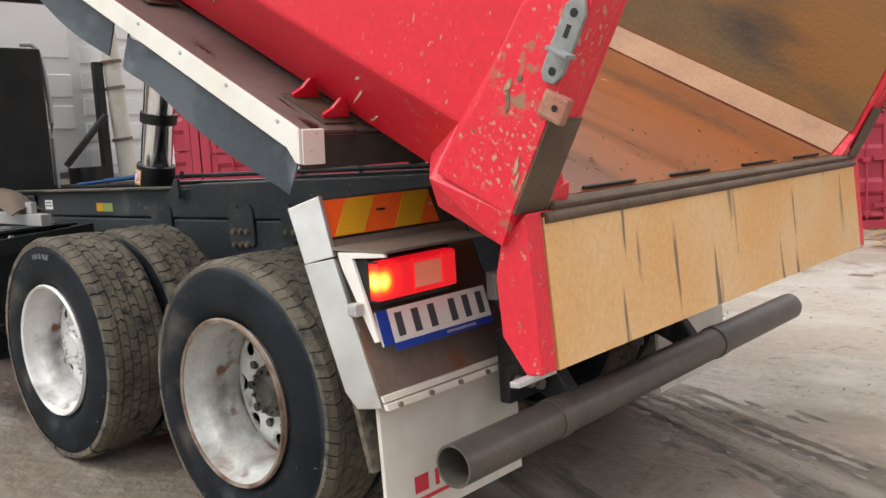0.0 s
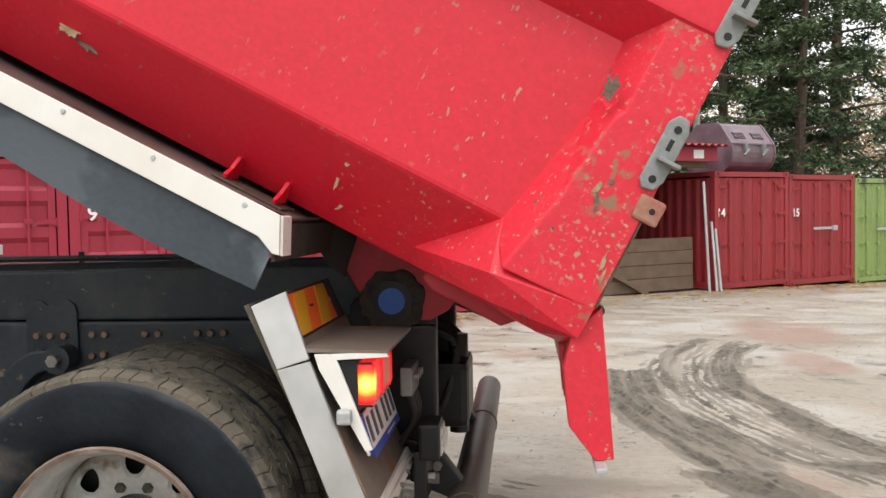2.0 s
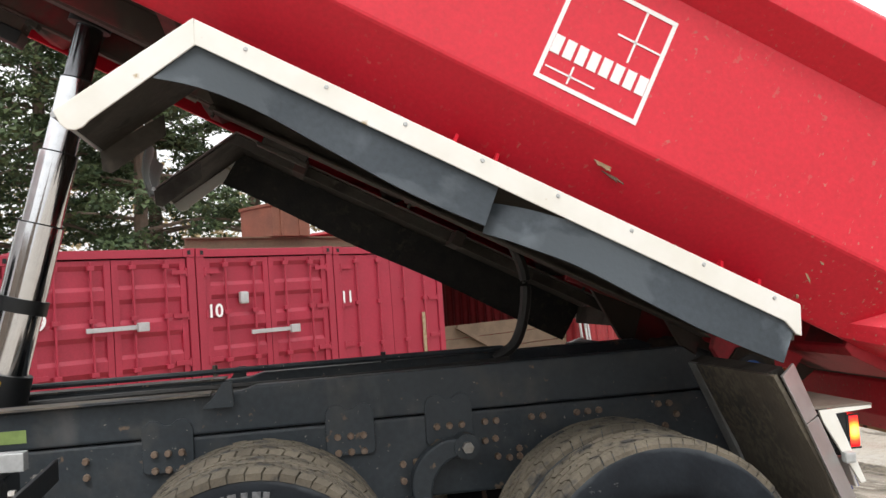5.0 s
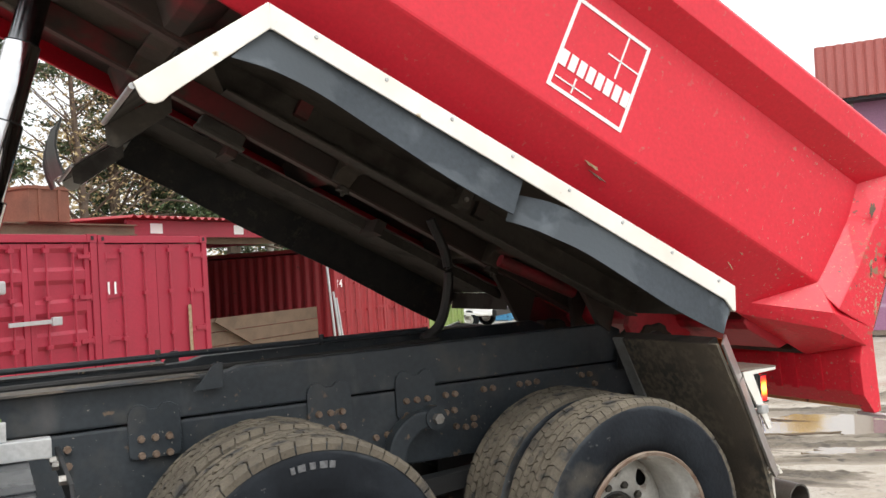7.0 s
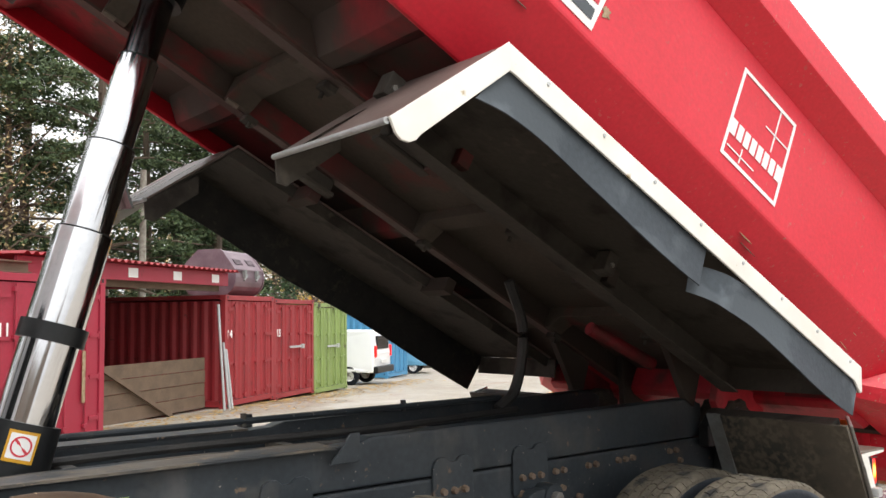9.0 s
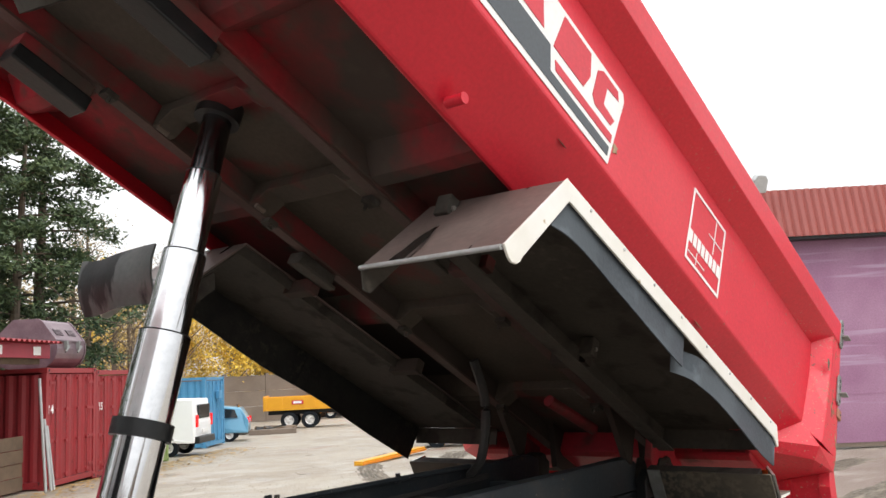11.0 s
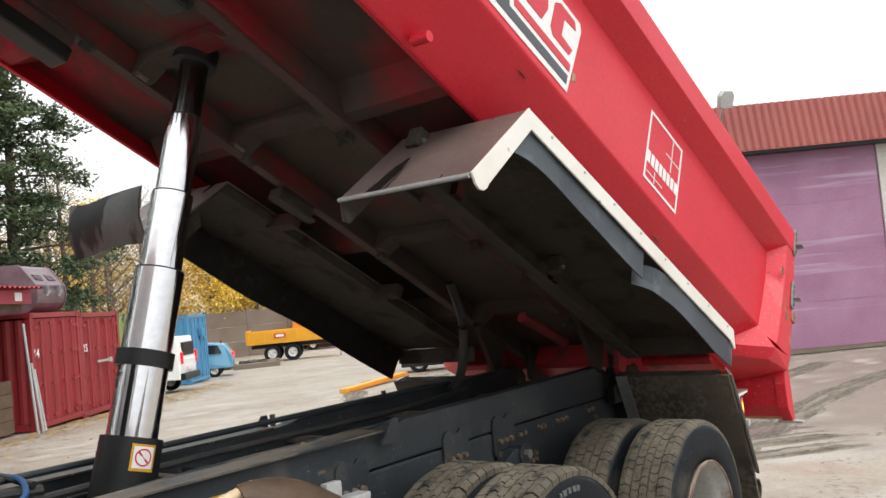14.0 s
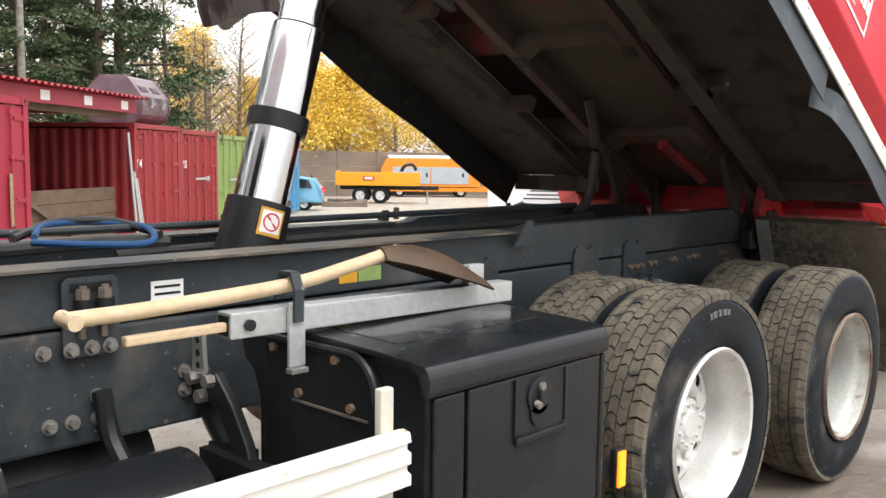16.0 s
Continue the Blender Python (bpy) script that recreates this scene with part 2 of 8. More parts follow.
GATE_IN = material("polished_tan_gate", (0.64, 0.36, 0.14), 0.40, 0.2, (0.66, 0.46, 0.26), 2.4, 60, 0.06, 0.7)
layer(GATE_IN, (0.19, 0.13, 0.09), 4.5, 0.60, 0.66, stretch=(0.35, 4.0, 0.35), rough=0.8, seed=5.0)
STRIKER = material("worn_red_brown_striker", (0.30, 0.10, 0.07), 0.6, 0.1, (0.34, 0.20, 0.13), 30, 80, 0.2, 0.8)
TAN_SCAR = material("scraped_tan_primer", (0.36, 0.27, 0.17), 0.85, 0, (0.22, 0.15, 0.08), 24, 80, 0.3, 0.9)
# grimy red, also darkened for the dim light under the body
GRIMY_SHADED_RED = material("grimy_shaded_red", (0.22, 0.010, 0.018), 0.6, 0, (0.07, 0.028, 0.024), 7, 40, 0.2, 0.9)
WEB = material("dull_red_web", (0.42, 0.010, 0.024), 0.5, 0, (0.30, 0.014, 0.024), 3, 40, 0.08, 0.7)
layer(WEB, (0.085, 0.040, 0.034), 4, 0.56, 0.72, rough=0.9, seed=4.0)
SILL = material("dark_rusty_sill", (0.075, 0.048, 0.032), 0.7, 0.1, (0.13, 0.085, 0.055), 9, 60, 0.4, 0.8)
WORN_MARK = material("worn_rubber_lettering", (0.13, 0.135, 0.14), 0.8, 0, (0.05, 0.05, 0.055), 60, 90, 0.2, 0.9)
BOSS_MUD = material("dark_caked_mud", (0.022, 0.018, 0.014), 0.9, 0, (0.055, 0.043, 0.032), 16, 60, 0.8, 0.9)
MUD = material("packed_mud", (0.12, 0.085, 0.06), 0.9, 0, (0.20, 0.15, 0.11), 14, 60, 0.6, 0.8)
TYRE = material("tyre_rubber", (0.008, 0.010, 0.013), 0.55, 0, (0.017, 0.021, 0.026), 5, 60, 0.2, 0.8)
layer(TYRE, (0.052, 0.058, 0.064), 7, 0.58, 0.76, rough=0.85, seed=7.0, region=(2.2, 0.46, 0.62))
layer(TYRE, (0.070, 0.064, 0.054), 4, 0.60, 0.74, rough=0.9, seed=27.0)
layer(TYRE, (0.14, 0.14, 0.135), 38, 0.655, 0.70, rough=0.9, seed=17.0, region=(4.0, 0.5, 0.6))
def shoulder_wear(m, rgb, low, high):
    """Scuffed paler rubber where the side wall turns into the tread."""
    n, l = m.node_tree.nodes, m.node_tree.links
    b = n["Principled BSDF"]
    tc = n.new("ShaderNodeTexCoord")
    flat = n.new("ShaderNodeVectorMath")
    flat.operation = "MULTIPLY"
    flat.inputs[1].default_value = (1, 0, 1)
    l.new(tc.outputs["Object"], flat.inputs[0])
    rad = n.new("ShaderNodeVectorMath")
    rad.operation = "LENGTH"
    l.new(flat.outputs[0], rad.inputs[0])
    t = n.new("ShaderNodeTexNoise")
    t.inputs["Scale"].default_value, t.inputs["Detail"].default_value = 6.0, 6
    l.new(tc.outputs["Object"], t.inputs["Vector"])
    k = n.new("ShaderNodeMath")
    k.operation = "MULTIPLY_ADD"
    k.inputs[1].default_value = 0.06
    l.new(t.outputs["Fac"], k.inputs[0])
    l.new(rad.outputs["Value"], k.inputs[2])
    r = n.new("ShaderNodeMapRange")
    r.inputs[1].default_value, r.inputs[2].default_value = low, high
    r.inputs[4].default_value = 0.75
    l.new(k.outputs[0], r.inputs[0])
    mix = n.new("ShaderNodeMixRGB")
    l.new(b.inputs["Base Color"].links[0].from_socket, mix.inputs[1])
    mix.inputs[2].default_value = (*rgb, 1)
    l.new(r.outputs[0], mix.inputs[0])
    l.new(mix.outputs[0], b.inputs["Base Color"])


shoulder_wear(TYRE, (0.070, 0.078, 0.084), 0.500, 0.524)
shoulder_wear(TYRE, (0.060, 0.051, 0.038), 0.528, 0.534)
HUB_MUD = material("greasy_black_hub", (0.012, 0.013, 0.014), 0.4, 0, (0.07, 0.062, 0.045), 18, 80, 0.5, 0.9)
TREAD = material("dusty_tread", (0.086, 0.073, 0.054), 0.9, 0, (0.168, 0.142, 0.105), 6, 90, 0.5, 0.8)
layer(TREAD, (0.030, 0.029, 0.028), 13, 0.54, 0.66, rough=0.8, seed=3.0)
RIM = material("silver_rim", (0.66, 0.66, 0.65), 0.4, 0.15, (0.52, 0.50, 0.47), 4, 60, 0.06, 0.6)
RIM_OLD = material("dirty_white_rim", (0.50, 0.51, 0.49), 0.45, 0.1, (0.40, 0.38, 0.34), 4, 60, 0.08, 0.7)
for k in (RIM, RIM_OLD):
    layer(k, (0.20, 0.105, 0.055), 9, 0.60, 0.70, rough=0.85, seed=4.0)
    layer(k, (0.12, 0.10, 0.085), 4, 0.56, 0.74, rough=0.8, seed=14.0)
shoulder_wear(RIM_OLD, (0.17, 0.085, 0.045), 0.318, 0.332)
def ring_rust(m, rgb, radius, width):
    """Rust that creeps along the weld where the wheel disc meets the rim."""
    n, l = m.node_tree.nodes, m.node_tree.links
    b = n["Principled BSDF"]
    tc = n.new("ShaderNodeTexCoord")
    xyz = n.new("ShaderNodeSeparateXYZ")
    l.new(tc.outputs["Object"], xyz.inputs[0])
    t = n.new("ShaderNodeTexNoise")
    t.inputs["Scale"].default_value, t.inputs["Detail"].default_value = 12.0, 7
    l.new(tc.outputs["Object"], t.inputs["Vector"])
    k = n.new("ShaderNodeMath")
    k.operation = "MULTIPLY_ADD"
    k.inputs[1].default_value = width
    l.new(t.outputs["Fac"], k.inputs[0])
    l.new(xyz.outputs[1], k.inputs[2])
    r = n.new("ShaderNodeMapRange")
    r.inputs[1].default_value, r.inputs[2].default_value = radius, radius + 0.3 * width
    r.inputs[4].default_value = 0.85
    l.new(k.outputs[0], r.inputs[0])
    mix = n.new("ShaderNodeMixRGB")
    l.new(b.inputs["Base Color"].links[0].from_socket, mix.inputs[1])
    mix.inputs[2].default_value = (*rgb, 1)
    l.new(r.outputs[0], mix.inputs[0])
    l.new(mix.outputs[0], b.inputs["Base Color"])


ring_rust(RIM_OLD, (0.15, 0.075, 0.042), 0.247, 0.06)
RIM_EDGE = material("rust_edge", (0.11, 0.055, 0.032), 0.8, 0.2, (0.30, 0.25, 0.20), 9, 60, 0.2, 0.9)
WHITE = material("white_paint", (0.86, 0.87, 0.88), 0.4, 0, (0.80, 0.81, 0.82), 2, 60, 0.03, 0.5)
CREAM = material("cream_mudflap", (0.66, 0.64, 0.57), 0.5, 0, (0.54, 0.51, 0.43), 3, 10, 0.04, 0.7)
DECAL = material("white_decal", (0.80, 0.80, 0.79), 0.45, 0, (0.74, 0.73, 0.72), 5, 60, 0.0, 0.5)
DGREY = material("dark_grey_decal", (0.055, 0.065, 0.075), 0.45, 0, (0.07, 0.08, 0.09), 5, 60, 0.0, 0.5)
RDECAL = material("red_decal", (0.58, 0.03, 0.05), 0.45, 0, (0.52, 0.03, 0.05), 5, 60, 0.0, 0.5)
PLATEBLUE = material("blue_plate", (0.012, 0.055, 0.38), 0.4, 0, (0.010, 0.045, 0.30), 5, 60, 0.0, 0.5)
BLUECAP = material("blue_cap", (0.02, 0.10, 0.38), 0.5, 0, (0.02, 0.07, 0.25), 9, 60, 0.05, 0.5)
ORANGE_R = material("orange_reflector", (0.85, 0.13, 0.02), 0.3, 0, (0.75, 0.10, 0.02), 5, 120, 0.02, 0.5)
YELLOW_R = material("amber_reflector", (0.62, 0.33, 0.02), 0.3, 0, (0.55, 0.28, 0.02), 5, 120, 0.02, 0.5)
LENS_RED = glow("red_lens", (1.0, 0.015, 0.02), 0.55, (0.6, 0.01, 0.01))
def lit_lens(name, centre):
    """A tail lamp lens lit from one bulb: pale yellow at the bulb, through amber to red."""
    m = bpy.data.materials.new(name)
    m.use_nodes = True
    n, l = m.node_tree.nodes, m.node_tree.links
    b = n["Principled BSDF"]
    tc = n.new("ShaderNodeTexCoord")
    ab = n.new("ShaderNodeVectorMath")
    ab.operation = "ABSOLUTE"
    l.new(tc.outputs["Object"], ab.inputs[0])
    ds = n.new("ShaderNodeVectorMath")
    ds.operation = "DISTANCE"
    ds.inputs[1].default_value = centre
    l.new(ab.outputs[0], ds.inputs[0])
    mr = n.new("ShaderNodeMapRange")
    mr.inputs[2].default_value = 0.088
    l.new(ds.outputs["Value"], mr.inputs[0])
    rp = n.new("ShaderNodeValToRGB")
    e = rp.color_ramp.elements
    e[0].position, e[0].color = 0.20, (1.0, 0.55, 0.12, 1)
    e[1].position, e[1].color = 1.0, (0.17, 0.002, 0.004, 1)
    for p, c in ((0.34, (0.90, 0.26, 0.02, 1)), (0.46, (0.50, 0.04, 0.006, 1)), (0.60, (0.30, 0.006, 0.006, 1))):
        k = e.new(p)
        k.color = c
    l.new(mr.outputs[0], rp.inputs[0])
    wv = n.new("ShaderNodeTexWave")
    wv.bands_direction = "Z"
    wv.inputs["Scale"].default_value = 60.0
    l.new(tc.outputs["Object"], wv.inputs["Vector"])
    bp = n.new("ShaderNodeBump")
    bp.inputs["Strength"].default_value, bp.inputs["Distance"].default_value = 0.25, 0.003
    l.new(wv.outputs["Fac"], bp.inputs["Height"])
    l.new(bp.outputs[0], b.inputs["Normal"])
    b.inputs["Base Color"].default_value = (0.55, 0.006, 0.01, 1)
    b.inputs["Roughness"].default_value = 0.12
    l.new(rp.outputs[0], b.inputs["Emission Color"])
    b.inputs["Emission Strength"].default_value = 2.6
    return m


LIT_LENS = lit_lens("lit_tail_lens", (0.774, 1.165, 0.977))
STRIP = material("pale_worn_steel_strip", (0.50, 0.50, 0.48), 0.26, 0.65, (0.34, 0.33, 0.30), 3, 9, 0.03, 0.8, 0.42)
layer(STRIP, (0.28, 0.18, 0.10), 7, 0.66, 0.74, rough=0.8, seed=2.0)
layer(STRIP, (0.16, 0.14, 0.12), 5, 0.60, 0.70, rough=0.7, seed=9.0, region=(2.0, 0.5, 0.62))
FLANGE = material("red_brown_flange", (0.080, 0.038, 0.032), 0.65, 0, (0.075, 0.060, 0.050), 3, 40, 0.2, 0.8)
LATCH = material("dull_grey_latch_steel", (0.26, 0.275, 0.27), 0.5, 0.35, (0.18, 0.175, 0.16), 9, 60, 0.2, 0.8)
LENS_CLEAR = glow("pale_lens", (1.0, 0.18, 0.10), 0.22, (0.60, 0.22, 0.16))
AMBER = glow("amber_marker", (1.0, 0.20, 0.008), 1.3, (0.9, 0.3, 0.02))
C_RED = material("container_red", (0.34, 0.022, 0.046), 0.5, 0, (0.27, 0.020, 0.038), 1.2, 40, 0.06, 0.6)
layer(C_RED, (0.14, 0.03, 0.03), 5, 0.68, 0.76, rough=0.8, seed=2.0)
C_RED2 = material("container_dark_red", (0.30, 0.024, 0.030), 0.5, 0, (0.24, 0.024, 0.028), 1.2, 40, 0.06, 0.6)
layer(C_RED2, (0.12, 0.03, 0.025), 5, 0.68, 0.76, rough=0.8, seed=6.0)
C_GREEN = material("container_green", (0.24, 0.33, 0.10), 0.5, 0, (0.20, 0.27, 0.09), 1.2, 40, 0.06, 0.6)
layer(C_GREEN, (0.07, 0.06, 0.04), 4, 0.62, 0.72, stretch=(1, 1, 0.5), rough=0.8, seed=2.0)
C_BLUE = material("container_blue", (0.07, 0.27, 0.47), 0.5, 0, (0.06, 0.22, 0.39), 1.2, 40, 0.06, 0.6)
GALV = material("galvanised_steel", (0.50, 0.51, 0.51), 0.45, 0.5, (0.40, 0.41, 0.41), 8, 60, 0.08, 0.6)
WOOD = material("weathered_board", (0.15, 0.10, 0.064), 0.8, 0, (0.095, 0.068, 0.046), 3, 40, 0.3, 0.7)
ASH = material("pale_ash_wood", (0.60, 0.46, 0.30), 0.55, 0, (0.46, 0.34, 0.21), 5, 60, 0.08, 0.6)
PURPLE = material("purple_sheet_door", (0.28, 0.130, 0.225), 0.5, 0, (0.36, 0.20, 0.30), 0.9, 30, 0.06, 0.8)
layer(PURPLE, (0.43, 0.31, 0.42), 2.2, 0.58, 0.74, stretch=(0.12, 0.12, 2.4), rough=0.7, seed=2.0)
ROOFRED = material("red_roof_sheet", (0.27, 0.058, 0.046), 0.5, 0, (0.22, 0.046, 0.038), 1.0, 40, 0.06, 0.6)
PALEWALL = material("pale_wall", (0.55, 0.53, 0.50), 0.8, 0, (0.44, 0.42, 0.39), 1.0, 30, 0.1, 0.6)
CONCRETE = material("grey_brown_concrete", (0.21, 0.165, 0.13), 0.9, 0, (0.16, 0.125, 0.10), 0.8, 20, 0.3, 0.7)
CRATE = material("rust_brown_sheet", (0.20, 0.075, 0.045), 0.75, 0, (0.13, 0.055, 0.036), 3, 40, 0.2, 0.8)
HOPPER = material("dusty_purple_steel", (0.15, 0.10, 0.12), 0.38, 0.35, (0.27, 0.20, 0.22), 2, 30, 0.15, 0.8)
YELLOW = material("machine_yellow", (0.74, 0.36, 0.015), 0.45, 0, (0.66, 0.30, 0.015), 2, 40, 0.05, 0.6)
ORANGE = material("machine_orange", (0.75, 0.25, 0.015), 0.45, 0, (0.68, 0.21, 0.015), 2, 40, 0.05, 0.6)
SILVER = material("silver_panel", (0.42, 0.47, 0.52), 0.4, 0.3, (0.36, 0.40, 0.44), 2, 40, 0.03, 0.6)
CARBLUE = material("car_light_blue", (0.16, 0.40, 0.58), 0.3, 0.2, (0.14, 0.35, 0.52), 2, 40, 0.0, 0.5, coat=0.6)
GLASSY = material("dark_window_glass", (0.015, 0.018, 0.02), 0.08, 0, (0.02, 0.02, 0.025), 2, 40, 0.0, 0.5)
HOSE = material("black_hose", (0.02, 0.02, 0.02), 0.6, 0, (0.05, 0.045, 0.04), 8, 60, 0.1, 0.6)
BLUEHOSE = material("blue_hose", (0.012, 0.075, 0.21), 0.8, 0, (0.03, 0.08, 0.18), 8, 60, 0.05, 0.6)
BARK = material("bark", (0.10, 0.075, 0.055), 0.9, 0, (0.16, 0.11, 0.08), 6, 40, 0.5, 0.7)
BIRCH = material("pale_bark", (0.30, 0.28, 0.24), 0.9, 0, (0.12, 0.10, 0.08), 8, 40, 0.3, 0.7)


def leafy(name, dark, light):
    m = bpy.data.materials.new(name)
    m.use_nodes = True
    n, l = m.node_tree.nodes, m.node_tree.links
    b = n["Principled BSDF"]
    geo = n.new("ShaderNodeNewGeometry")
    mix = n.new("ShaderNodeMixRGB")
    mix.inputs[1].default_value, mix.inputs[2].default_value = (*dark, 1), (*light, 1)
    l.new(geo.outputs["Random Per Island"], mix.inputs[0])
    l.new(mix.outputs[0], b.inputs["Base Color"])
    b.inputs["Roughness"].default_value = 0.7
    return m


NEEDLE = leafy("pine_needles", (0.022, 0.045, 0.018), (0.095, 0.135, 0.050))
GOLD = leafy("yellow_autumn_leaves", (0.58, 0.36, 0.03), (0.92, 0.68, 0.12))
BROWN = leafy("sparse_brown_leaves", (0.24, 0.18, 0.09), (0.44, 0.34, 0.17))
LITTER = leafy("fallen_leaves", (0.25, 0.15, 0.05), (0.50, 0.32, 0.10))


def ground_material():
    m = material("wet_yard_dirt", (0.325, 0.285, 0.230), 0.55, 0, (0.25, 0.21, 0.162), 0.35, 14, 0.5, 0.9)
    layer(m, (0.37, 0.34, 0.30), 0.8, 0.50, 0.66, rough=0.6, seed=7.0)
    layer(m, (0.26, 0.165, 0.12), 0.55, 0.60, 0.72, rough=0.5, seed=3.0)
    layer(m, (0.15, 0.125, 0.10), 3.0, 0.52, 0.66, rough=0.25, seed=11.0, region=(0.4, 0.48, 0.6))
    layer(m, (0.13, 0.11, 0.088), 16.0, 0.58, 0.66, rough=0.5, seed=21.0, region=(1.2, 0.45, 0.6))
    layer(m, (0.42, 0.39, 0.35), 40.0, 0.62, 0.70, rough=0.7, seed=31.0)
    layer(m, (0.11, 0.10, 0.08), 48.0, 0.63, 0.70, rough=0.6, seed=41.0)
    n, l = m.node_tree.nodes, m.node_tree.links
    b = n["Principled BSDF"]
    tc = n.new("ShaderNodeTexCoord")
    fine = n.new("ShaderNodeTexNoise")
    fine.inputs["Scale"].default_value, fine.inputs["Detail"].default_value = 9.0, 8
    l.new(tc.outputs["Object"], fine.inputs["Vector"])
    bp = n.new("ShaderNodeBump")
    bp.inputs["Strength"].default_value, bp.inputs["Distance"].default_value = 0.6, 0.05
    l.new(fine.outputs["Fac"], bp.inputs["Height"])
    l.new(bp.outputs[0], b.inputs["Normal"])
    return m


def stain_and_shade(m, rgb, centre, radii, rough):
    """A broad patch of another ground colour, with a wandering edge."""
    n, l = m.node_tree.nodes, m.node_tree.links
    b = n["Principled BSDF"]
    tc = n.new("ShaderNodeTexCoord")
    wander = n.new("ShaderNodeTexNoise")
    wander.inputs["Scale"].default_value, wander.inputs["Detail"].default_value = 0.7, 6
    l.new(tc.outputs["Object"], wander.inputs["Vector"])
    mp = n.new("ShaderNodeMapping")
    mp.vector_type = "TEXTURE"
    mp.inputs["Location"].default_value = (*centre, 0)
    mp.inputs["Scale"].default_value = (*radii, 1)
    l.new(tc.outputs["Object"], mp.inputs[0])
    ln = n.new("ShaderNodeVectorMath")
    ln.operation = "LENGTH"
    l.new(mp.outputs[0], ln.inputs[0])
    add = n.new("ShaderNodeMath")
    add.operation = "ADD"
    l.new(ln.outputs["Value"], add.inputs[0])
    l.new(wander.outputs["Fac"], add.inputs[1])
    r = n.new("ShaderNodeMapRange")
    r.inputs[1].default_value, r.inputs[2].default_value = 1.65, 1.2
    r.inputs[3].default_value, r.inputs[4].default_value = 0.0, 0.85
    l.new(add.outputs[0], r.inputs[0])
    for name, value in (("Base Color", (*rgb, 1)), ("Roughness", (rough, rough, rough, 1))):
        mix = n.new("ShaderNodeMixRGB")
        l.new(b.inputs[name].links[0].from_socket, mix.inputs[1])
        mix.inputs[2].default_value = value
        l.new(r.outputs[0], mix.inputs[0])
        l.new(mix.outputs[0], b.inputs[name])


GROUND = ground_material()
# brown earth around the truck, with the shadow beneath it painted in
stain_and_shade(GROUND, (0.14, 0.11, 0.085), (-2.2, -1.0), (4.4, 2.4), 0.5)
stain_and_shade(GROUND, (0.19, 0.15, 0.12), (11.5, -2.0), (6.5, 5.5), 0.45)
stain_and_shade(GROUND, (0.27, 0.175, 0.135), (4.7, 8.6), (0.7, 1.5), 0.5)
stain_and_shade(GROUND, (0.27, 0.180, 0.140), (4.2, 5.9), (0.35, 0.8), 0.5)
layer(GROUND, (0.20, 0.165, 0.125), 1.6, 0.52, 0.68, stretch=(0.55, 1.3, 1), rough=0.5, seed=51.0, region=(0.35, 0.46, 0.58))
layer(GROUND, (0.39, 0.36, 0.315), 1.3, 0.55, 0.72, stretch=(0.6, 1.3, 1), rough=0.6, seed=61.0)
for grimy in (TYRE, CHASSIS, SHADE, UNDER, UNDER_MID, BLACKFLAP, BLACK, FLAP, PLASTIC):
    grimy.node_tree.nodes["Principled BSDF"].inputs["Specular IOR Level"].default_value = 0.3
TYRE.node_tree.nodes["Principled BSDF"].inputs["Specular IOR Level"].default_value = 0.12
STONE = material("yard_pebbles", (0.20, 0.18, 0.15), 0.8, 0, (0.30, 0.27, 0.23), 8, 40, 0.3, 0.8)
# red sheet darkened to carry the shade inside the shed
SHED_RED = material("shade_darkened_red_sheet", (0.075, 0.011, 0.012), 0.6, 0, (0.052, 0.010, 0.010), 1.2, 40, 0.06, 0.6)
CHURN = material("churned_dark_gravel", (0.115, 0.095, 0.072), 0.8, 0, (0.18, 0.150, 0.114), 2.4, 40, 0.9, 0.95)
layer(CHURN, (0.075, 0.063, 0.049), 9, 0.50, 0.64, rough=0.8, seed=14.0)
def clods(m, scale, strength, distance):
    """Adds coarse lumps to the relief of a material."""
    n, l = m.node_tree.nodes, m.node_tree.links
    b = n["Principled BSDF"]
    tc = n.new("ShaderNodeTexCoord")
    t = n.new("ShaderNodeTexNoise")
    t.inputs["Scale"].default_value, t.inputs["Detail"].default_value, t.inputs["Roughness"].default_value = scale, 8, 0.7
    l.new(tc.outputs["Object"], t.inputs["Vector"])
    bp = n.new("ShaderNodeBump")
    bp.inputs["Strength"].default_value, bp.inputs["Distance"].default_value = strength, distance
    l.new(t.outputs["Fac"], bp.inputs["Height"])
    if b.inputs["Normal"].links:
        l.new(b.inputs["Normal"].links[0].from_socket, bp.inputs["Normal"])
    l.new(bp.outputs[0], b.inputs["Normal"])


